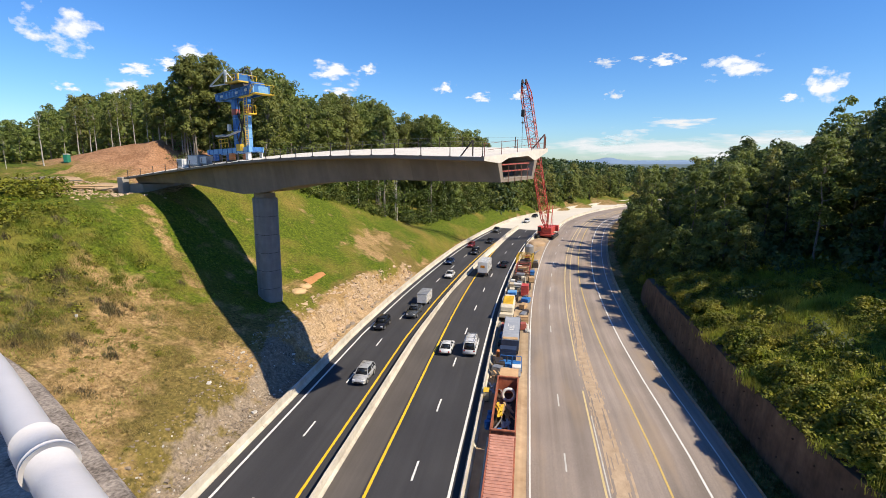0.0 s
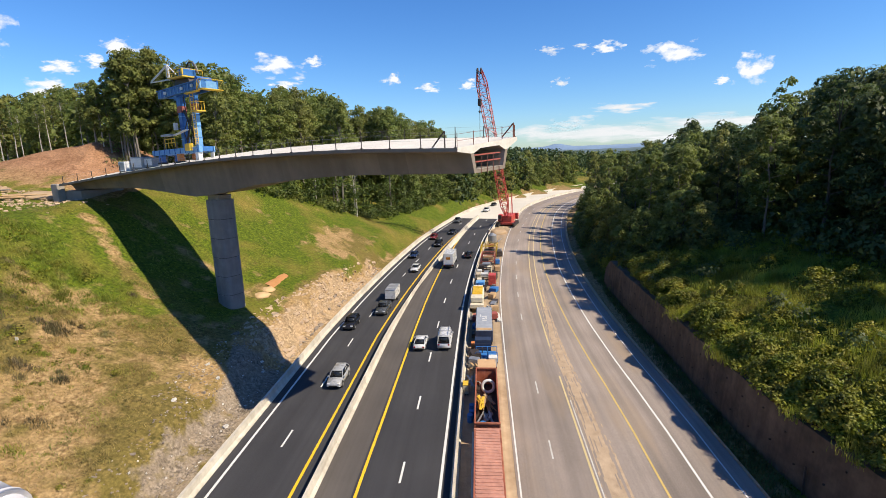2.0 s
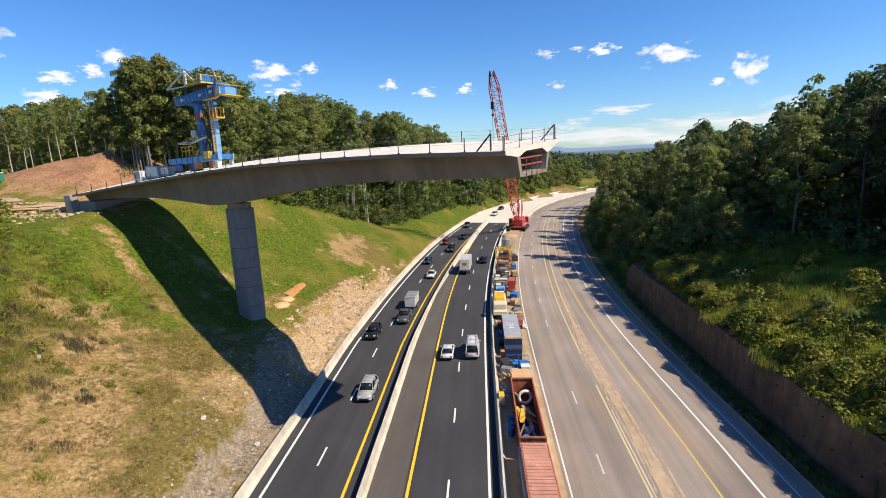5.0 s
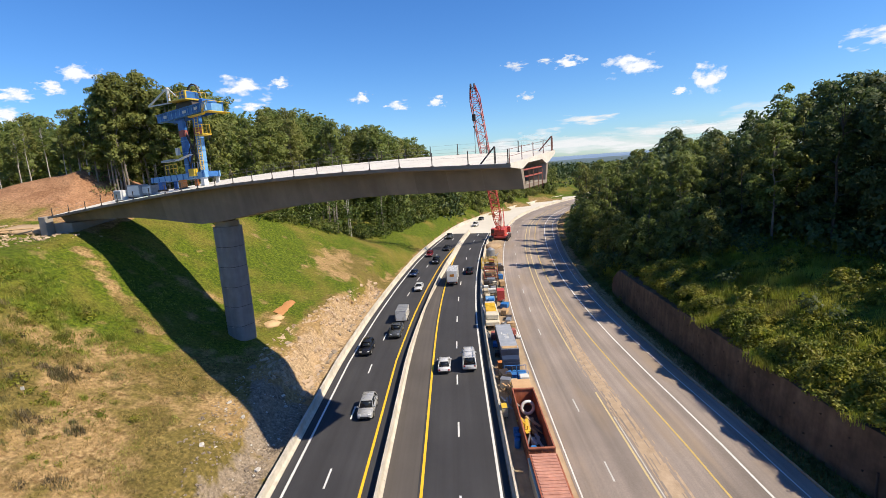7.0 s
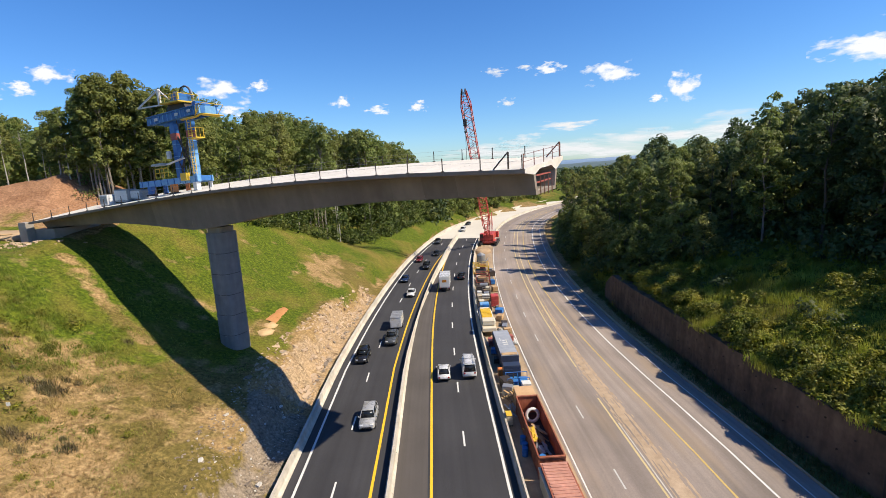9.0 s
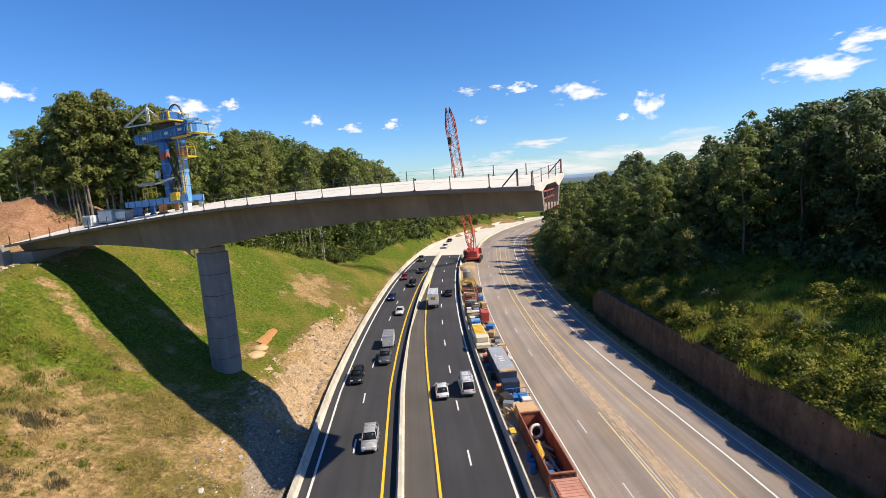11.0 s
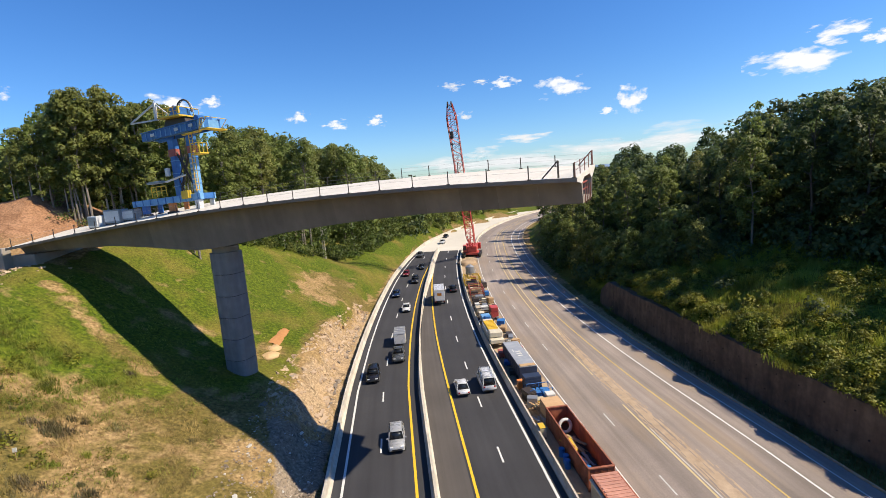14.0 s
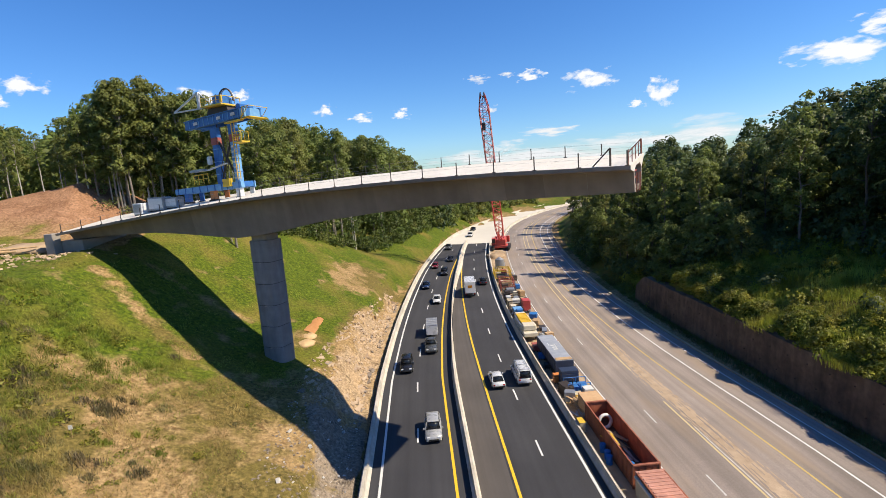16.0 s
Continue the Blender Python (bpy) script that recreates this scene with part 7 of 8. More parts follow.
def car(kind, m, mat, label, category="car", rack=False):
    """A car with its front towards +y."""
    L, W, H, B, wf, rf, rr, rb = SHAPES[kind]
    base = thing("pickup_truck" if kind == "pickup" else "van" if kind == "van" else "car", m, label, category, "traffic on the new road")
    bm = bm_new()
    rings = []
    for y, w, top, low in ((-L, 0.86, B - 0.16, 0.42), (-L + 0.10, 0.95, B - 0.03, 0.30), (-L + 0.5, 1.0, B, 0.26), (-L * 0.3, 1.0, B, 0.24), (wf, 1.0, B, 0.24),
                           (wf + (L - wf) * 0.5, 0.99, B - 0.06, 0.24), (L - 0.22, 0.94, B - 0.17, 0.27), (L - 0.04, 0.82, B - 0.30, 0.36), (L, 0.74, B - 0.38, 0.44)):
        w *= W
        mid = low + (top - low) * 0.62
        rings.append([(-w * 0.96, y, low), (-w, y, mid - 0.2), (-w, y, mid), (-w * 0.90, y, top), (w * 0.90, y, top), (w, y, mid), (w, y, mid - 0.2), (w * 0.96, y, low)])
    soften(loft(bm, rings), 0.075)
    part("body", bm, mat, base, smooth=True)
    # glass house, with roof and pillars over it
    def at(y0, y1, f):
        z = B - 0.02 + (H - 0.05 - B) * f
        y = y0 + (y1 - y0) * f
        return y, z, W * (0.89 - 0.17 * f)
    bm = bm_new()
    low, high = [], []
    for y0, y1 in ((wf, rf), (rb, rr)):
        for f, out in ((0.0, low), (1.0, high)):
            y, z, w = at(y0, y1, f)
            out += [(-w, y, z), (w, y, z)]
    ring0 = [low[0], low[1], low[3], low[2]]
    ring1 = [high[0], high[1], high[3], high[2]]
    soften(loft(bm, [ring0, ring1]), 0.05)
    part("glazing", bm, CAR_GLASS, base, "dark tinted car windows", True)
    bm = bm_new()
    w = W * 0.735
    rings = [[(-w * k, y, H - 0.075), (w * k, y, H - 0.075), (w * k * 0.88, y, H + dz), (-w * k * 0.88, y, H + dz)] for y, k, dz in ((rf + 0.12, 0.96, -0.045), (rf - 0.15, 1.0, 0.0), ((rf + rr) / 2, 1.01, 0.02), (rr + 0.15, 1.0, -0.005), (rr - 0.08, 0.96, -0.045))]
    soften(loft(bm, rings), 0.03)
    part("roof", bm, mat, base, smooth=True)
    for s in (-1, 1):
        posts = [((wf, rf), 0.0), ((rb, rr), 0.0), (((wf + rb) / 2 - 0.05, (rf + rr) / 2 - 0.05), 0.0)]
        if kind in ("suv", "hatch"):
            posts.append(((rb * 0.62, rr * 0.62), 0.0))
        for (y0, y1), _ in posts:
            a, b = at(y0, y1, 0.0), at(y0, y1, 1.0)
            bm = bm_new()
            beam(bm, (s * a[2], a[0], a[1]), (s * b[2], b[0], b[1]), 0.07, 0.09)
            part("pillar", bm, mat, base)
        if kind == "van":
            bm = bm_new()
            box(bm, (s * W * 0.80 - 0.05, rb + 0.1, B), (s * W * 0.80 + 0.05, 0.6, H - 0.1))
            part("side_panel", bm, mat, base)
        bm = bm_new()
        box(bm, (s * W * 0.62 - 0.2, L - 0.28, B - 0.34), (s * W * 0.62 + 0.17, L - 0.03, B - 0.20), 0.02)
        part("headlight", bm, LAMP_CLEAR, base)
        bm = bm_new()
        box(bm, (s * W * 0.72 - 0.13, -L - 0.01, B - 0.32), (s * W * 0.72 + 0.13, -L + 0.12, B - 0.10), 0.02)
        part("tail_light", bm, LAMP_RED, base)
        bm = bm_new()
        box(bm, (s * (W + 0.08) - 0.1, wf - 0.28, B - 0.02), (s * (W + 0.08) + 0.1, wf - 0.12, B + 0.13), 0.02)
        part("wing_mirror", bm, mat, base)
        r = 0.36 if kind in ("suv", "pickup", "van") else 0.32
        for y in (L * 0.60, -L * 0.58):
            wheel(base, s * (W - 0.09), y, r, 0.22)
            bm = bm_new()
            rod(bm, (s * (W - 0.3), y, r + 0.02), (s * (W + 0.004), y, r + 0.02), r + 0.07, 18)
            part("wheel_arch", bm, TRIM, base)
    bm = bm_new()
    box(bm, (-W * 0.55, L - 0.06, 0.40), (W * 0.55, L + 0.02, 0.58), 0.01)
    part("grille", bm, TRIM, base)
    bm = bm_new()
    box(bm, (-W * 0.9, -L - 0.03, 0.36), (W * 0.9, -L + 0.06, 0.52), 0.02)
    part("rear_bumper", bm, TRIM, base)
    if kind == "pickup":
        bm = bm_new()
        box(bm, (-W * 0.82, -L + 0.14, B - 0.02), (W * 0.82, rb - 0.15, B + 0.015))
        part("bed_cover", bm, TRIM, base, "dark open bed of the pickup")
    if rack:
        bm = bm_new()
        for y in (rf - 0.1, (rf + rr) / 2, rr + 0.1):
            beam(bm, (-W * 0.72, y, H + 0.1), (W * 0.72, y, H + 0.1), 0.05, 0.05)
        for s in (-1, 1):
            beam(bm, (s * W * 0.62, rf, H + 0.14), (s * W * 0.62, rr, H + 0.14), 0.05, 0.05)
        part("roof_rack", bm, STEEL_GREY, base)
    return base


def towed_trailer(m):
    t = thing("cargo_trailer", m, "grey-roofed enclosed cargo trailer behind a pickup", "trailer", "traffic on the new road")
    bm = bm_new()
    box(bm, (-1.0, -2.4, 0.55), (1.0, 2.2, 2.3), 0.05)
    part("box_body", bm, CAR_WHITE, t)
    bm = bm_new()
    box(bm, (-1.02, -2.42, 2.3), (1.02, 2.22, 2.38), 0.02)
    part("roof", bm, STEEL_GREY, t)
    for k in range(4):
        bm = bm_new()
        box(bm, (-1.0, -1.5 + k * 1.0, 2.38), (1.0, -1.44 + k * 1.0, 2.42))
        part("roof_rib", bm, STEEL_WHITE, t)
    bm = bm_new()
    beam(bm, (0, 2.2, 0.5), (0, 3.4, 0.5), 0.1, 0.1)
    part("tow_bar", bm, TRIM, t)
    for x in (-1.0, 1.0):
        for y in (-0.5, 0.4):
            wheel(t, x, y, 0.34, 0.2)


def box_truck(m):
    t = thing("box_truck", m, "white box truck with a coloured square on its rear door", "truck", "traffic on the new road")
    bm = bm_new()
    box(bm, (-1.2, -4.0, 0.95), (1.2, 2.2, 3.6), 0.05)
    cargo = part("cargo_box", bm, CAR_WHITE, t)
    bm = bm_new()
    box(bm, (-1.05, -4.03, 1.1), (1.05, -3.99, 3.4), 0.01)
    part("rear_door", bm, STEEL_WHITE, cargo)
    bm = bm_new()
    box(bm, (-0.5, -4.05, 2.2), (0.5, -4.02, 2.8))
    part("painted_panel", bm, CAR_ORANGE, cargo)
    bm = bm_new()
    loft(bm, [[(-1.0, y, 0.55), (1.0, y, 0.55), (0.98, y, z), (-0.98, y, z)] for y, z in ((2.25, 2.3), (3.1, 2.3), (3.6, 1.6), (4.3, 1.45), (4.5, 1.1))])
    part("cab", bm, CAR_WHITE, t)
    bm = bm_new()
    loft(bm, [[(-0.9, y, z - 0.02), (0.9, y, z - 0.02), (0.9, y + 0.05, z + 0.03), (-0.9, y + 0.05, z + 0.03)] for y, z in ((3.14, 2.27), (3.58, 1.66))])
    part("windscreen", bm, CAR_GLASS, t)
    bm = bm_new()
    box(bm, (-0.5, -4.0, 0.6), (0.5, 2.6, 0.95))
    part("chassis", bm, TRIM, t)
    for s in (-1, 1):
        for y in (3.5, -2.4):
            wheel(t, s * 1.0, y, 0.45, 0.3)
        bm = bm_new()
        box(bm, (s * 0.95 - 0.12, -4.05, 0.75), (s * 0.95 + 0.12, -3.98, 0.92))
        part("tail_light", bm, LAMP_RED, t)


def on_lane(o, y, away):
    return road_frame(o, y, 0.008) @ pose(0, 0, 0, 0, 0, 0 if away else 180)


LANE_A, LANE_B, LANE_C, LANE_D = -14.6, -11.0, -1.8, 1.8
for kind, o, y, mat, label in (
        ("suv", LANE_B, 55.7, CAR_SILVER, "silver sport utility car driving on fresh asphalt"),
        ("suv", LANE_A, 74.0, CAR_BLACK, "black sport utility car in the outer lane"),
        ("sedan", LANE_B, 107.0, CAR_WHITE, "white saloon car beside the median"),
        ("sedan", LANE_A, 119.0, CAR_BLUE, "dark blue saloon car in the outer lane"),
        ("suv", LANE_B, 131.0, CAR_BLACK, "black car driving away from the bend"),
        ("hatch", LANE_A, 139.0, CAR_RED, "dark red hatchback near the bend"),
        ("sedan", LANE_B, 147.0, CAR_BLACK, "black saloon car near the concrete slab"),
        ("pickup", LANE_A, 166.0, CAR_GREY, "grey pickup truck on the pale slab"),
        ("suv", LANE_B, 190.0, CAR_WHITE, "white car on the pale slab"),
        ("sedan", LANE_A, 206.0, CAR_BLACK, "dark car on the pale slab far off")):
    car(kind, on_lane(o, y, False), mat, label)
car("pickup", on_lane(LANE_B, 81.0, False), CAR_GREY, "dark grey pickup truck towing a trailer", "pickup truck")
towed_trailer(on_lane(LANE_B, 87.6, False))
car("sedan", on_lane(LANE_C, 66.8, True), CAR_WHITE, "white saloon car beside the yellow line")
car("van", on_lane(LANE_D, 67.5, True), CAR_WHITE, "white panel van with a roof rack beside the work strip", "van", True)
box_truck(on_lane(LANE_C, 112.0, True))
car("sedan", on_lane(LANE_D, 120.0, True), CAR_BLACK, "black saloon car near the crane")


# ---- plants on the slopes ----
def surface(x, y):
    """Height of the built ground, with its offsets and relief."""
    xs, ys = GRID["xs"], GRID["ys"]
    i = min(max(int(np.searchsorted(xs, x)) - 1, 0), len(xs) - 2)
    j = min(max(int(np.searchsorted(ys, y)) - 1, 0), len(ys) - 2)
    u, w = (x - xs[i]) / (xs[i + 1] - xs[i]), (y - ys[j]) / (ys[j + 1] - ys[j])
    g = GRID["rows"]
    row = (g[j, i] * (1 - u) + g[j, i + 1] * u) * (1 - w) + (g[j + 1, i] * (1 - u) + g[j + 1, i + 1] * u) * w
    return [float(k) for k in row]


def blade(v, f, rnd, p, h, w, lean):
    a = rnd.uniform(0, 6.28)
    d = Vector((math.cos(a), math.sin(a), 0))
    q = Vector((-d.y, d.x, 0)) * w
    tip = p + d * lean + Vector((0, 0, h))
    mid = p + d * lean * 0.35 + Vector((0, 0, h * 0.6))
    k = len(v)
    v += [p - q, p + q, mid + q * 0.7, mid - q * 0.7, tip]
    f += [(k, k + 1, k + 2, k + 3), (k + 3, k + 2, k + 4)]


def left_grass():
    rnd = random.Random(31)
    heaps = {"dry": ([], []), "green": ([], [])}
    n = 0
    while n < 13000:
        x, y = rnd.uniform(-62, -14), rnd.uniform(20, 112)
        if y > 70 and rnd.random() < 0.72:
            continue
        z, dl, dr, s, nz, fine = surface(x, y)
        if dl < 5.5 or dl > 46 or s < 16:
            continue
        if s < 60 and dl < 10 and s > 43:
            continue
        dense = 0.35 + 0.8 * rough_noise(x + 9, y - 4, 4.0)
        if rnd.random() > dense:
            continue
        n += 1
        green = (s > float(np.interp(dl, [6, 12, 20, 30], EDGE_S)) + 6 * nz) or (dl > 24 and nz > -0.12) or rough_noise(x, y + 30, 3.0) > 0.33
        tall = 0.22 + 0.35 * rnd.random() ** 2 + (0.35 if dl > 20 and s < 70 else 0)
        if s > 62:
            tall *= 0.55
        v, f = heaps["green" if green else "dry"]
        for _ in range(8):
            p = Vector((x + rnd.gauss(0, 0.36), y + rnd.gauss(0, 0.3), z - 0.05))
            blade(v, f, rnd, p, tall * rnd.uniform(0.35, 0.8), 0.012 + 0.016 * rnd.random(), tall * rnd.uniform(0.4, 1.1))
    tagged(raw("dry_grass", *heaps["dry"], DRY_BLADE), "dry straw-coloured grass tufts on the cut slope", "grass", kind="stuff")
    tagged(raw("green_grass", *heaps["green"], GRASS_BLADE), "green and yellowing grass tufts on the hillside", "grass", kind="stuff")


def slope_weeds():
    """Rank green and faded brown-purple weeds in clumps on the upper slope."""
    rnd = random.Random(77)
    heaps = {"green": ([], []), "faded": ([], [])}
    for k in range(150):
        x, y = -49 + rnd.gauss(0, 6.5), 54 + rnd.gauss(0, 6.5)
        if k > 110:
            x, y = -36 + rnd.gauss(0, 7), 42 + rnd.gauss(0, 6)
        if surface(x, y)[1] < 12:
            continue
        v, f = heaps["faded" if rough_noise(x, y, 7.0) > -0.05 else "green"]
        wide, tall = rnd.uniform(0.35, 1.2), rnd.uniform(0.3, 0.85) * (1.0 if k < 110 else 0.6)
        for _ in range(int(170 * wide)):
            a, d = rnd.uniform(0, 6.28), wide * rnd.random() ** 0.7
            px, py = x + math.cos(a) * d, y + math.sin(a) * d * 0.8
            blade(v, f, rnd, Vector((px, py, surface(px, py)[0] - 0.05)), tall * rnd.uniform(0.5, 1.2) * (1.15 - 0.5 * d / wide), 0.03, tall * rnd.uniform(0.1, 0.6))
    tagged(raw("weeds", *heaps["green"], GRASS_BLADE), "clumps of rank green weeds on the cut slope", "weeds", kind="stuff")
    tagged(raw("weeds", *heaps["faded"], WEED_FADED), "clumps of faded brown-purple weeds on the cut slope", "weeds", kind="stuff")


left_grass()
slope_weeds()


def bush_mesh(seed, r, mat, per=46, size=0.13):
    rnd = random.Random(seed)
    clumps = []
    for _ in range(7):
        a, d, k = rnd.uniform(0, 6.28), r * rnd.uniform(0, 0.7), r * rnd.uniform(0.32, 0.6)
        clumps.append(((math.cos(a) * d, math.sin(a) * d, k * 0.75 + rnd.uniform(0, 0.55) * r), (k, k, k * 0.85)))
    return leaf_mesh("foliage", clumps, per, size, seed + 1, mat)


BUSHES = [bush_mesh(300 + 5 * i, 1.0, LEAF_BUSH, 90, 0.12) for i in range(4)]
BUSHES_OLIVE = [bush_mesh(370 + 5 * i, 1.0, LEAF_L, 90, 0.12) for i in range(4)]
BUSHES_DARK = [bush_mesh(340 + 5 * i, 1.0, LEAF_R, 90, 0.12) for i in range(3)]


def bush(meshes, i, x, y, size, label, group, rnd, squash=0.8):
    z = surface(x, y)[0]
    ob = new("shrub", meshes[i % len(meshes)])
    ob.matrix_world = pose(x, y, z - 0.1, 0, 0, rnd.uniform(0, 360)) @ Matrix.Diagonal((size, size * rnd.uniform(0.8, 1.2), size * squash, 1))
    return tagged(ob, label, "shrub", group)


def joined_shrubs(name, spots, meshes, label):
    """Shrubs past counting, joined into one."""
    v, f = [], []
    for i, x, y, size, squash, turn in spots:
        me = meshes[i % len(meshes)]
        m = pose(x, y, surface(x, y)[0] - 0.1, 0, 0, turn) @ Matrix.Diagonal((size, size, size * squash, 1))
        k = len(v)
        v += [m @ q.co for q in me.vertices]
        f += [tuple(k + j for j in q.vertices) for q in me.polygons]
    return tagged(raw(name, v, f, meshes[0].materials[0]), label, "undergrowth", kind="stuff")


def left_bushes():
    rnd = random.Random(52)
    for cx, cy, rad, n, lo, hi in ((-50, 58, 6, 20, 0.8, 1.9), (-44, 52, 7, 14, 0.5, 1.1), (-37, 46, 6, 10, 0.35, 0.8), (-57, 66, 5, 14, 0.8, 2.0), (-34, 60, 6, 8, 0.3, 0.6), (-46, 50, 9, 40, 0.35, 0.85), (-30, 36, 6, 5, 0.3, 0.55), (-66, 73, 5.5, 46, 1.6, 3.0), (-59.5, 61.5, 3.0, 14, 1.4, 2.4)):
        for k in range(n):
            x, y = cx + rnd.gauss(0, rad * 0.6), cy + rnd.gauss(0, rad * 0.6)
            bush(BUSHES, rnd.randrange(4), x, y, rnd.uniform(lo, hi), "low leafy green shrub on the dry slope", "shrubs on the cut slope", rnd)
    # undergrowth along the foot of the wood
    spots = []
    for k in range(230):
        s = rnd.uniform(88, 200)
        edge = wood_edge(s)
        p = on_road(-18.9 - edge + rnd.uniform(-5, 1.2), s)
        if p.x < -60:
            continue
        spots.append((rnd.randrange(4), p.x, p.y, rnd.uniform(0.9, 2.5), 0.85, rnd.uniform(0, 360)))
    joined_shrubs("undergrowth", spots, BUSHES_OLIVE, "green undergrowth along the foot of the wood")


left_bushes()


def right_brush():
    """Dense brush and tall grass on the bank above the retaining wall."""
    rnd = random.Random(63)
    vb, fb, vg, fg, vd, fd = [], [], [], [], [], []
    humps = []
    for _ in range(110):
        q = on_road(35.5 + 22 * rnd.random() ** 1.2, rnd.uniform(8, 112))
        humps.append((q.x, q.y, rnd.uniform(1.0, 2.6), rnd.uniform(0.6, 2.0)))
    for _ in range(105):
        s = rnd.uniform(8, 100)
        q = on_road(wall_o(s) + 1.0 + 4.5 * rnd.random() ** 1.5, s)
        humps.append((q.x, q.y, rnd.uniform(0.9, 2.4), rnd.uniform(0.6, 2.0)))
    for _ in range(13):
        s = rnd.uniform(10, 98)
        q = on_road(wall_o(s) + rnd.uniform(1.4, 3.4), s)
        humps.append((q.x, q.y, rnd.uniform(1.2, 2.4), rnd.uniform(1.6, 3.0)))
    for k in range(8600):
        s, o = rnd.uniform(8, 112), rnd.uniform(33.6, 60) if k < 6800 else rnd.uniform(33.6, 37.5)
        w = wall_o(s) if s < 96 else 33.0
        d = o - w
        if d < 0.4:
            continue
        p = on_road(o, s)
        z = surface(p.x, p.y)[0]
        if d < 2.4:
            z = max(z, float(road_z(p.y)) + 5.55 * max(0.25, min(1.0, (102 - s) / 10)))
        lift = max((h * max(0.0, 1 - ((p.x - a) ** 2 + (p.y - b) ** 2) / (r * r)) for a, b, r, h in humps), default=0.0)
        if lift < 0.08:
            rise = 0.5 + 0.7 * max(0.0, 0.4 + rough_noise(p.x + 3, p.y, 5.0))
            for _k in range(24):
                q = Vector((p.x + rnd.gauss(0, 0.5), p.y + rnd.gauss(0, 0.5), z - 0.1))
                blade(vg, fg, rnd, q, rise * rnd.uniform(0.5, 1.3), 0.03, rise * rnd.uniform(0.1, 0.5))
            continue
        r = rnd.uniform(0.35, 0.65)
        lift *= 0.7 if d < 1.2 else 1.0
        c = (p.x, p.y, z + lift)
        for q, dd in blob_points(rnd, int(40 * r + 8), c, (r * 1.1, r * 1.1, r * 0.9)):
            nrm = (dd + Vector((rnd.gauss(0, 0.6), rnd.gauss(0, 0.6), rnd.gauss(0.5, 0.5)))).normalized()
            t = nrm.orthogonal().normalized()
            t.rotate(Matrix.Rotation(rnd.uniform(0, 6.28), 3, nrm))
            u = nrm.cross(t)
            a = rnd.uniform(0.10, 0.22)
            i = len(vb)
            vb += [q + t * a, q + u * a * 0.6 - nrm * a * 0.2, q - t * a * 0.8, q - u * a * 0.6 - nrm * a * 0.2]
            fb.append((i, i + 1, i + 2, i + 3))
    tagged(raw("brush", vb, fb, LEAF_BUSH), "dense leafy brush and vines above the retaining wall", "brush", kind="stuff")
    tagged(raw("tall_grass", vg, fg, BANK_GRASS), "tall yellow-green grass on the bank above the wall", "grass", kind="stuff")
    # rank grass between kerb and wall; its dark colour stands for the wall's shade
    for _ in range(2600):
        s = rnd.uniform(10, 120)
        w = wall_o(s) if s < 96 else 34.0
        o = rnd.uniform(30.85 + min(0.0, float(old_taper(s))), w - 0.1)
        p = on_road(o, s)
        for _k in range(5):
            q = Vector((p.x + rnd.gauss(0, 0.2), p.y + rnd.gauss(0, 0.2), surface(p.x, p.y)[0] - 0.05))
            blade(vd, fd, rnd, q, rnd.uniform(0.25, 0.7), 0.04, rnd.uniform(0.1, 0.5))
    tagged(raw("verge_grass", vd, fd, LEAF_R), "rank grass between kerb and retaining wall, darkened for shade", "grass", kind="stuff")
    for k in range(12):
        s = rnd.uniform(90, 101)
        p = on_road(wall_o(s) + rnd.uniform(0.4, 3.0), s)
        bush(BUSHES, rnd.randrange(4), p.x, p.y, rnd.uniform(1.1, 2.0), "leafy green shrub over the end of the wall", "shrubs above the wall", rnd, 1.1)
    for k in range(46):
        s = rnd.uniform(96, 175)
        p = on_road(rnd.uniform(32.5, 37.5), s)
        bush(BUSHES if rnd.random() < 0.6 else BUSHES_DARK, rnd.randrange(4), p.x, p.y, rnd.uniform(1.0, 2.4), "leafy green shrub at the edge of the old road", "shrubs beside the old road", rnd)
    for k in range(26):
        s = rnd.uniform(20, 95)
        p = on_road(wall_o(s) + rnd.uniform(2, 10), s)
        bush(BUSHES_DARK if rnd.random() < 0.5 else BUSHES, rnd.randrange(4), p.x, p.y, rnd.uniform(1.2, 2.3), "rounded leafy shrub in the brush above the wall", "shrubs above the wall", rnd, 1.0)


def fallen_sign(x, y, z):
    m = Matrix.Translation((x, y, z)) @ pose(0, 0, 0, 0, 0, 38) @ pose(0, 0, 0, -38, 12, 0)
    base = thing("discarded_board", m, "small white board lying tilted in the brush above the wall", "board")
    bm = bm_new()
    box(bm, Vector((-0.24, -0.03, -0.5)), Vector((0.24, 0.0, 0.5)), 0.01)
    part("panel", bm, PAINT_W, base)
    for dx in (-0.18, 0.18):
        bm = bm_new()
        box(bm, Vector((dx - 0.03, 0.001, -0.62)), Vector((dx + 0.03, 0.05, 0.45)), 0.006)
        part("batten", bm, BARK, base)


right_brush()
fallen_sign(33.2, 30.0, 6.3)


def understory():
    """Dark shrubs between the stems of the wood above the wall."""
    rnd = random.Random(97)
    spots = []
    for k in range(330):
        s = rnd.uniform(14, 150)
        lim = float(np.interp(s, [26, 52, 68, 85, 100, 112, 225], [69, 64, 57.5, 48, 42, 36, 35]))
        p = on_road(lim + rnd.uniform(-5, 22), s)
        spots.append((rnd.randrange(3), p.x, p.y, rnd.uniform(1.8, 4.2), 1.15, rnd.uniform(0, 360)))
    joined_shrubs("dark_undergrowth", spots, BUSHES_DARK, "dark leafy undergrowth between the trees above the wall")


understory()


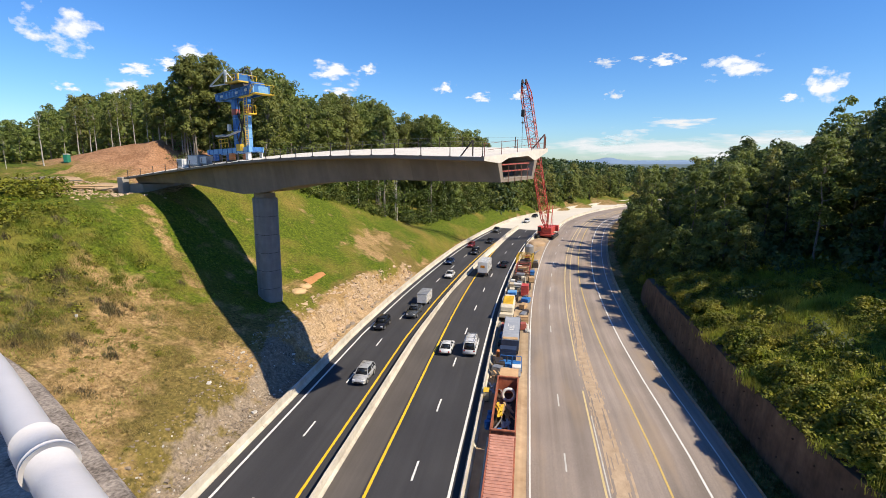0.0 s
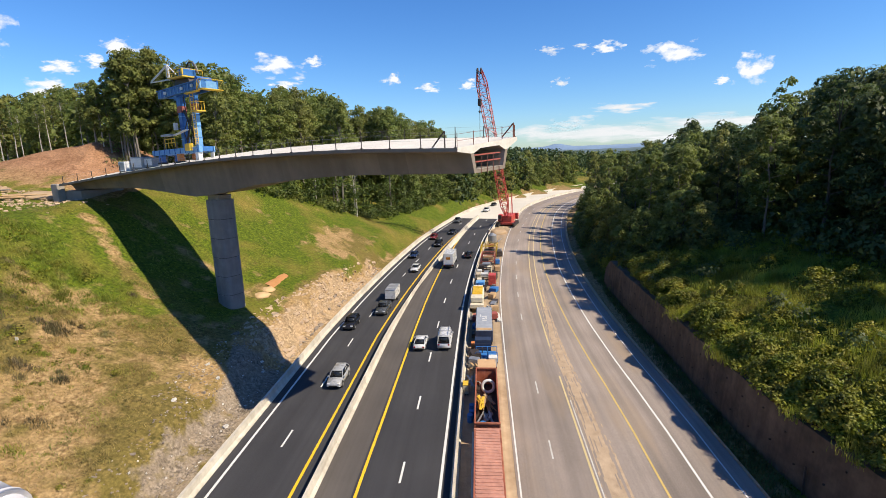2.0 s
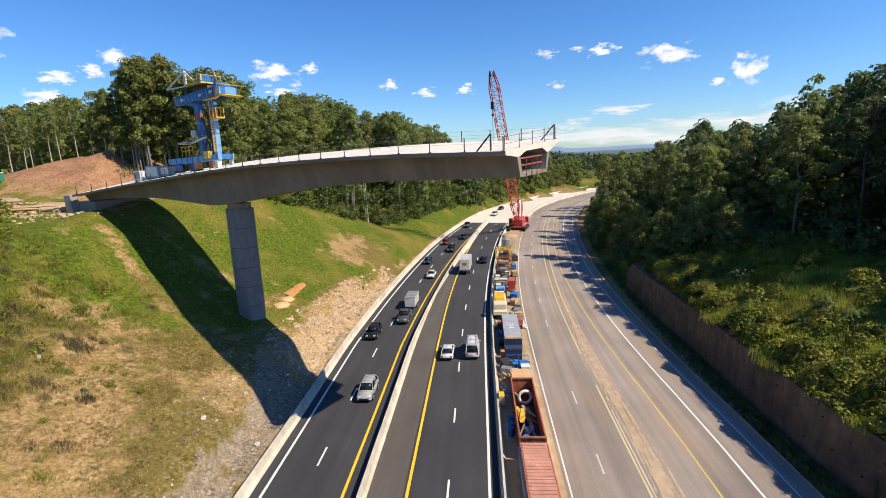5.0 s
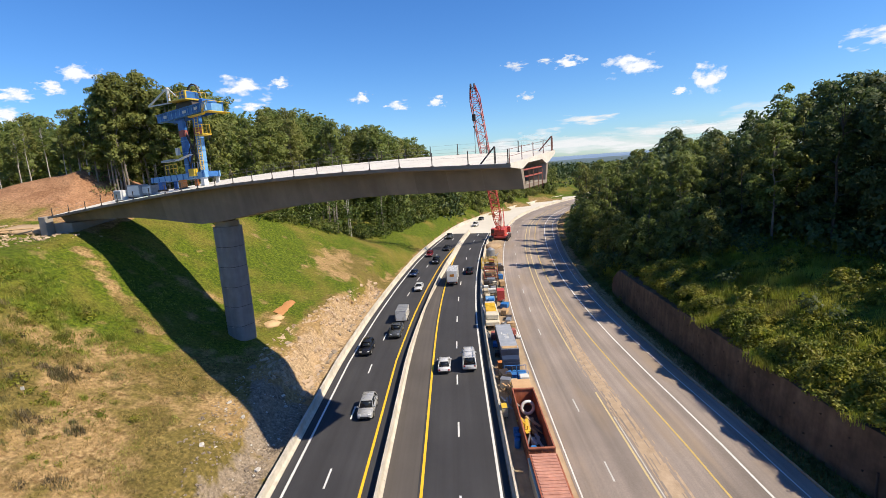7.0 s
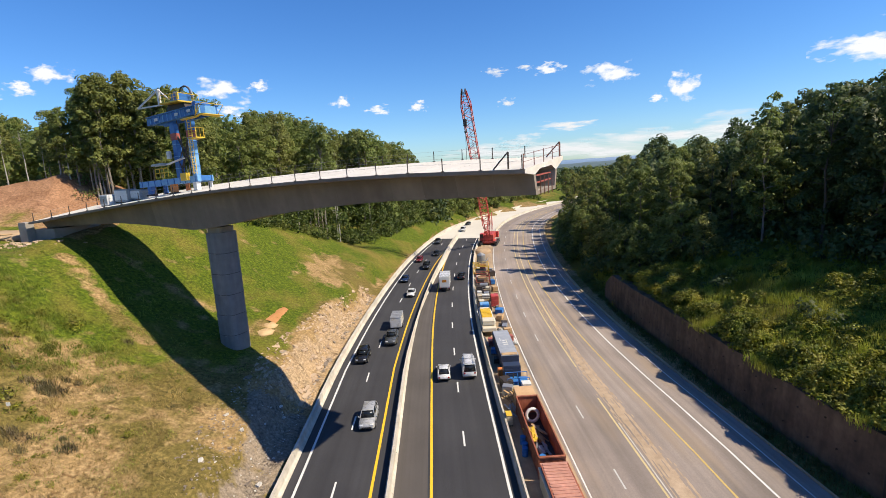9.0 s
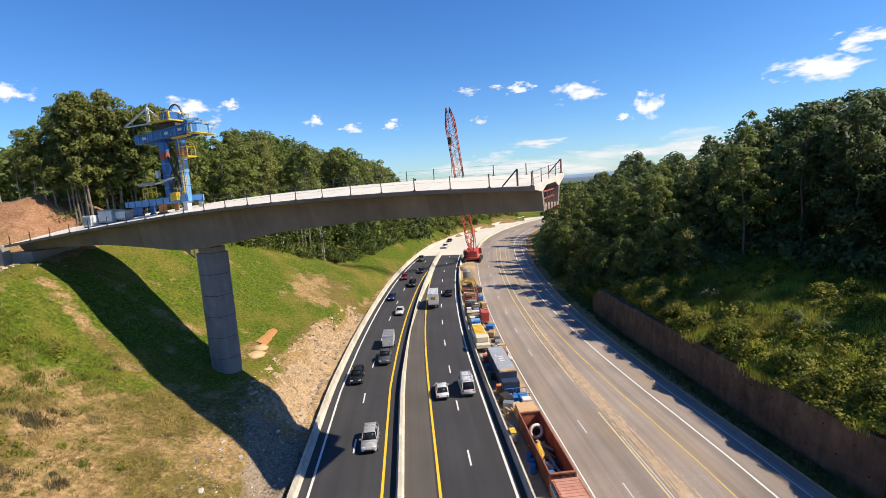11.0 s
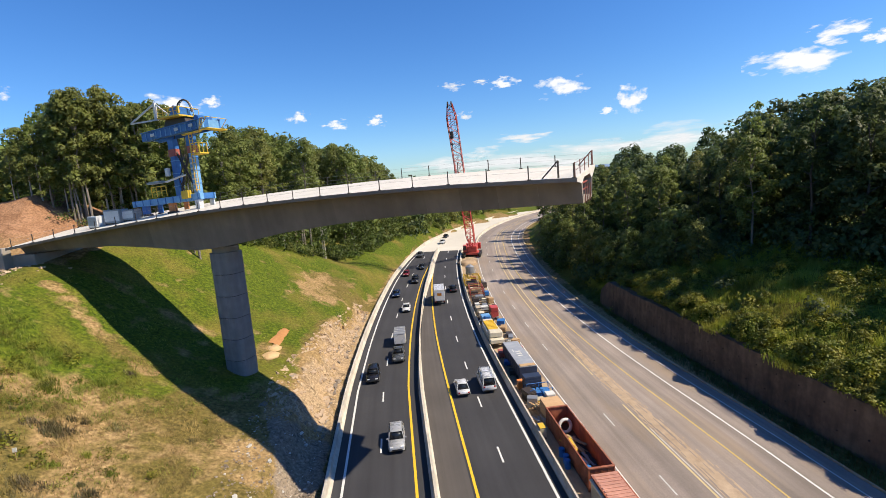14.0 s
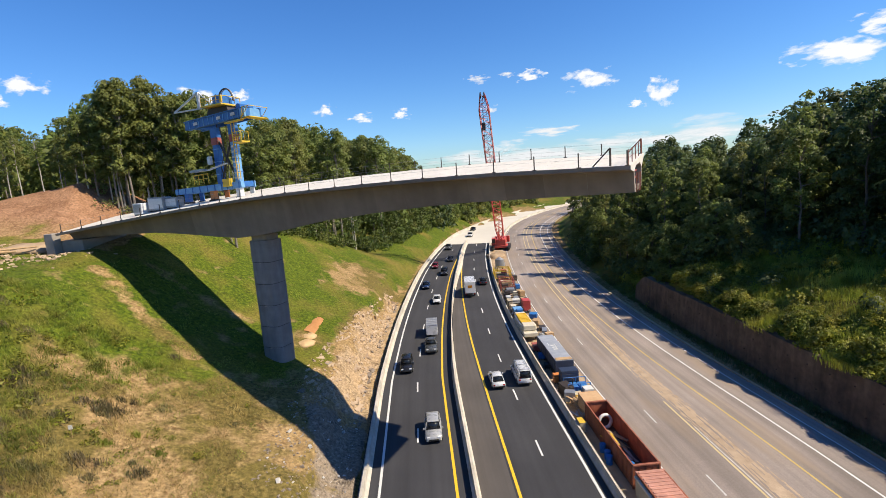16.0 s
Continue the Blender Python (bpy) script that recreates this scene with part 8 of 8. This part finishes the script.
# ---- stones ----
STONE_TAN = leaves("tan_rock", (0.285, 0.206, 0.131), (0.475, 0.365, 0.254), (0.396, 0.293, 0.194), 0.0)
STONE_GREY = leaves("grey_rock", (0.135, 0.107, 0.083), (0.301, 0.249, 0.194), (0.230, 0.188, 0.142), 0.0)
STONE_WHITE = leaves("white_rock", (0.396, 0.373, 0.333), (0.554, 0.531, 0.491), (0.459, 0.436, 0.396), 0.0)
CUBE_F = ((0, 1, 3, 2), (4, 6, 7, 5), (0, 4, 5, 1), (2, 3, 7, 6), (0, 2, 6, 4), (1, 5, 7, 3))


def stone(v, f, rnd, p, sx, sy, sz, turn, tip):
    m = Matrix.Translation(p) @ Matrix.Rotation(turn, 4, "Z") @ Matrix.Rotation(tip, 4, "X")
    k = len(v)
    for i in range(8):
        c = Vector(((-1, 1)[i >> 2] * sx, (-1, 1)[(i >> 1) & 1] * sy, (-1, 1)[i & 1] * sz))
        c = Vector((c.x * rnd.uniform(0.55, 1.05), c.y * rnd.uniform(0.55, 1.05), c.z * rnd.uniform(0.6, 1.1)))
        v.append(m @ c)
    f += [tuple(k + j for j in q) for q in CUBE_F]


def stones():
    rnd = random.Random(71)
    tan, grey, white = ([], []), ([], []), ([], [])
    for k in range(800):
        s, dl = rnd.uniform(59, 108), 0.9 + 7.5 * rnd.random() ** 1.2
        if dl > np.interp(s, [59, 66, 80, 100, 112], [7.5, 8.5, 6.5, 4.0, 2.5]) or rough_noise(s * 1.0, dl * 2.5, 5.0) < -0.25:
            continue
        p = on_road(-18.9 - dl, s)
        z = surface(p.x, p.y)[0]
        ledge = k % 3 == 0
        a = rnd.uniform(0.18, 0.42) if ledge else rnd.uniform(0.06, 0.20)
        run = math.atan2(1.0, float(ref(s)[1]))
        grey_here = dl < 1.3 or rnd.random() < 0.04
        stone(*(grey if grey_here else tan), rnd, Vector((p.x, p.y, z - a * (0.30 if ledge else 0.2))), a * rnd.uniform(1.3, 2.6), a * rnd.uniform(0.7, 1.1), a * rnd.uniform(0.45, 0.8), run + rnd.gauss(0, 0.45), rnd.gauss(0.35, 0.3))
    for _ in range(1700):
        s, dl = rnd.uniform(14, 61), 0.8 + 7.5 * rnd.random() ** 1.5
        if s < 43 and dl > 5.5:
            continue
        p = on_road(-18.9 - dl, s)
        z, _a, _b, _c, nz, fine = surface(p.x, p.y)
        a = rnd.uniform(0.035, 0.11) * (2.2 if rnd.random() < 0.06 else 1)
        stone(*(white if rnd.random() < 0.10 else grey), rnd, Vector((p.x, p.y, z + a * 0.2)), a * rnd.uniform(1, 1.8), a, a * 0.6, rnd.uniform(0, 3), rnd.gauss(-0.3, 0.3))
    for _ in range(220):
        x, y = rnd.gauss(-62, 4.5), rnd.gauss(82, 3.0)
        z = surface(x, y)[0]
        a = rnd.uniform(0.08, 0.28)
        stone(*tan, rnd, Vector((x, y, z + a * 0.2)), a * 1.4, a, a * 0.6, rnd.uniform(0, 3), rnd.gauss(0, 0.3))
    tagged(raw("rock_rubble", *tan, STONE_TAN), "broken tan rock on the blasted cut face", "rocks", kind="stuff")
    tagged(raw("grey_rubble", *grey, STONE_GREY), "loose grey stones and gravel on the slope", "stones", kind="stuff")
    tagged(raw("white_stones", *white, STONE_WHITE), "scattered chalky white stones on the slope", "stones", kind="stuff")


stones()


# ---- small things on the hillside ----
SEDIMENT = material("tan_sediment", (0.412, 0.269, 0.127), (0.523, 0.373, 0.206), 1.5, 0.4, 0.95, bump=0.05, bump_scale=4)
SEDIMENT_RED = material("orange_soil", (0.333, 0.147, 0.048), (0.412, 0.206, 0.079), 1.5, 0.4, 0.95, bump=0.05, bump_scale=4)


def on_hill(x, y, up=0.0):
    return Matrix.Translation((x, y, surface(x, y)[0] + up))


soil_heap(on_hill(-24.9, 77.9, -0.3), 1.5, 0.55, 11, "pale tan sediment washed against the pier foot", SEDIMENT, "sediment_heap")
soil_heap(on_hill(-24.5, 80.4, -0.3), 1.3, 0.5, 12, "pale tan sediment in a small pit", SEDIMENT, "sediment_heap")


def soil_trail():
    rnd = random.Random(5)
    v, f = [], []
    for k in range(13):
        t = k / 12
        x, y = -24.4 + 1.7 * t, 81.2 + 5.6 * t
        w = 0.85 - 0.25 * t + rnd.uniform(-0.1, 0.1)
        for u, h in ((-w, 0.05), (0, 0.22), (w, 0.05)):
            px, py = x + u * 0.88, y - u * 0.47
            v.append((px, py, surface(px, py)[0] + h))
    for k in range(12):
        p = 3 * k
        f += [(p, p + 1, p + 4, p + 3), (p + 1, p + 2, p + 5, p + 4)]
    tagged(raw("soil_trail", v, f, SEDIMENT_RED, True), "narrow trail of orange soil down the grass", "soil", kind="stuff")


soil_trail()


def flag(x, y):
    t = thing("marker_flag", on_hill(x, y), "small white marker flag on a thin stake", "flag")
    bm = bm_new()
    rod(bm, (0, 0, -0.2), (0, 0, 1.1), 0.025)
    part("stake", bm, TIMBER, t)
    bm = bm_new()
    box(bm, (-0.15, -0.02, 0.75), (0.15, 0.02, 1.1))
    part("cloth", bm, PLASTIC_W, t)


flag(-41.9, 50.9)


def log_heap(x, y, n, length, seed, label, mat):
    rnd = random.Random(seed)
    base = thing("log_heap", on_hill(x, y), label, "logs")
    for k in range(n):
        a = rnd.uniform(-0.5, 0.5) + 0.4
        p = Vector((rnd.gauss(0, 2.0), rnd.gauss(0, 1.4), 0.15 + rnd.random() * 0.5))
        d = Vector((math.cos(a), math.sin(a), rnd.uniform(-0.06, 0.06))) * length * rnd.uniform(0.4, 1)
        bm = bm_new()
        rod(bm, p - d / 2, p + d / 2, 0.16, 7, 0.11)
        part("log", bm, mat, base)


log_heap(-64.5, 83.5, 12, 6.0, 1, "heap of pale felled logs and brush near the abutment", TIMBER)
log_heap(-71.0, 83.0, 14, 5.0, 2, "scattered cut branches on bare soil", BARK)
soil_heap(on_hill(-62.5, 87.8, -0.4), 3.4, 1.0, 21, "low heap of tan soil beside the abutment", DIRT)
soil_heap(on_hill(-70.5, 86.0, -0.6), 4.0, 1.1, 22, "low heap of tan soil and rock on the hilltop", DIRT)


def toilet(x, y):
    t = thing("portable_toilet", on_hill(x, y), "green portable toilet with a white roof by the soil mound", "portable toilet")
    bm = bm_new()
    box(bm, (-0.6, -0.6, 0), (0.6, 0.6, 2.1), 0.04)
    part("cabin", bm, GREEN_BOX, t)
    bm = bm_new()
    box(bm, (-0.64, -0.64, 2.1), (0.64, 0.64, 2.35), 0.08)
    part("roof", bm, PLASTIC_W, t)
    bm = bm_new()
    box(bm, (-0.35, -0.64, 0.1), (0.35, -0.6, 1.95), 0.01)
    part("door", bm, GREEN_BOX, t)
    t.scale = (0.75, 0.75, 0.75)


toilet(-77.0, 97.0)


def wall_post(y):
    p = on_road(wall_o(y) - 0.15, y)
    bm = bm_new()
    rod(bm, p + Vector((0, 0, -0.3)), p + Vector((0, 0, 2.6)), 0.09, 8)
    tagged(link_mesh("post", bm, STEEL_DARK), "dark post leaning at the retaining wall", "post")


wall_post(37.5)


def wood_backing():
    """The deeper crowns of the wood, seen only between nearer trees."""
    rnd = random.Random(88)
    v, f = [], []
    for _ in range(1600):
        d, deg = rnd.uniform(125, 245), rnd.uniform(-58, 9)
        az = radians(deg)
        x, y = EYE.x + d * math.sin(az), EYE.y + d * math.cos(az)
        o, s = offset_of(np.array([x]), np.array([y]))
        dl = -18.9 + float(narrowing(s[0])) - float(o[0])
        edge = wood_edge(float(s[0]))
        if dl < edge + 9 or y < 114:
            continue
        el = float(np.interp(deg, [a for a, _ in SKY_LEFT], [b for _, b in SKY_LEFT]))
        z0 = land_at(x, y)
        top = EYE.z + d * math.tan(radians(el)) - 3.5
        z = z0 + (top - z0) * (0.04 + 0.9 * rnd.random())
        r = rnd.uniform(2.2, 3.6)
        for p, q in blob_points(rnd, 46, (x, y, z), (r, r, r * 0.9)):
            nrm = (q + Vector((rnd.gauss(0, 0.5), rnd.gauss(0, 0.5), rnd.gauss(0.3, 0.5)))).normalized()
            t = nrm.orthogonal().normalized()
            t.rotate(Matrix.Rotation(rnd.uniform(0, 6.28), 3, nrm))
            u = nrm.cross(t)
            a = rnd.uniform(0.35, 0.8)
            i = len(v)
            v += [p + t * a, p + u * a * 0.7, p - t * a, p - u * a * 0.7]
            f.append((i, i + 1, i + 2, i + 3))
    tagged(raw("deep_wood", v, f, LEAF_L), "deeper leafy crowns filling the wood behind the bridge", "woodland", kind="stuff")


wood_backing()


LEAF_SAPLING = leaves("leaf_sapling", (0.031, 0.062, 0.011), (0.092, 0.136, 0.023), (0.106, 0.128, 0.023), 0.3, 0.4)


def wood_skirt():
    """Low branches and saplings that close the foot of the wood."""
    rnd = random.Random(131)
    v, f = [], []
    for _ in range(400):
        s = rnd.uniform(92, 190)
        p = on_road(-18.9 + float(narrowing(s)) - wood_edge(s) - 0.6 - 7.0 * rnd.random() ** 1.3, s)
        if p.x < -62:
            continue
        r = rnd.uniform(0.9, 2.0)
        z = land_at(p.x, p.y) + 0.6 + 9.5 * rnd.random() ** 1.8
        for q, d in blob_points(rnd, int(46 * r), (p.x, p.y, z), (r, r, r * 0.9)):
            nrm = (d + Vector((rnd.gauss(0, 0.5), rnd.gauss(0, 0.5), rnd.gauss(0.3, 0.5)))).normalized()
            t = nrm.orthogonal().normalized()
            t.rotate(Matrix.Rotation(rnd.uniform(0, 6.28), 3, nrm))
            u = nrm.cross(t)
            a = rnd.uniform(0.16, 0.36)
            i = len(v)
            v += [q + t * a, q + u * a * 0.7, q - t * a, q - u * a * 0.7]
            f.append((i, i + 1, i + 2, i + 3))
    tagged(raw("sapling_thicket", v, f, LEAF_SAPLING), "leafy saplings and low branches at the foot of the wood", "undergrowth", kind="stuff")


wood_skirt()


def wood_backing_right():
    """Crowns deeper in the wood above the wall."""
    rnd = random.Random(89)
    v, f = [], []
    for _ in range(900):
        s = rnd.uniform(12, 225)
        lim = float(np.interp(s, [26, 52, 68, 85, 100, 112, 225], [69, 64, 57.5, 48, 42, 36, 35]))
        p = on_road(lim + rnd.uniform(10, 45), s)
        z0 = land_at(p.x, p.y)
        h, az = fitted_height(p.x, p.y, z0, SKY_RIGHT)
        if h < 7:
            continue
        z = z0 + (min(h, 36) - 3.0) * (0.12 + 0.82 * rnd.random())
        r = rnd.uniform(2.0, 3.4)
        for q, d in blob_points(rnd, 60, (p.x, p.y, z), (r, r, r * 0.9)):
            nrm = (d + Vector((rnd.gauss(0, 0.5), rnd.gauss(0, 0.5), rnd.gauss(0.3, 0.5)))).normalized()
            t = nrm.orthogonal().normalized()
            t.rotate(Matrix.Rotation(rnd.uniform(0, 6.28), 3, nrm))
            u = nrm.cross(t)
            a = rnd.uniform(0.3, 0.65)
            i = len(v)
            v += [q + t * a, q + u * a * 0.7, q - t * a, q - u * a * 0.7]
            f.append((i, i + 1, i + 2, i + 3))
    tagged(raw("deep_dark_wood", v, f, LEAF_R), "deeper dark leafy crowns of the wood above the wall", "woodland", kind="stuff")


wood_backing_right()
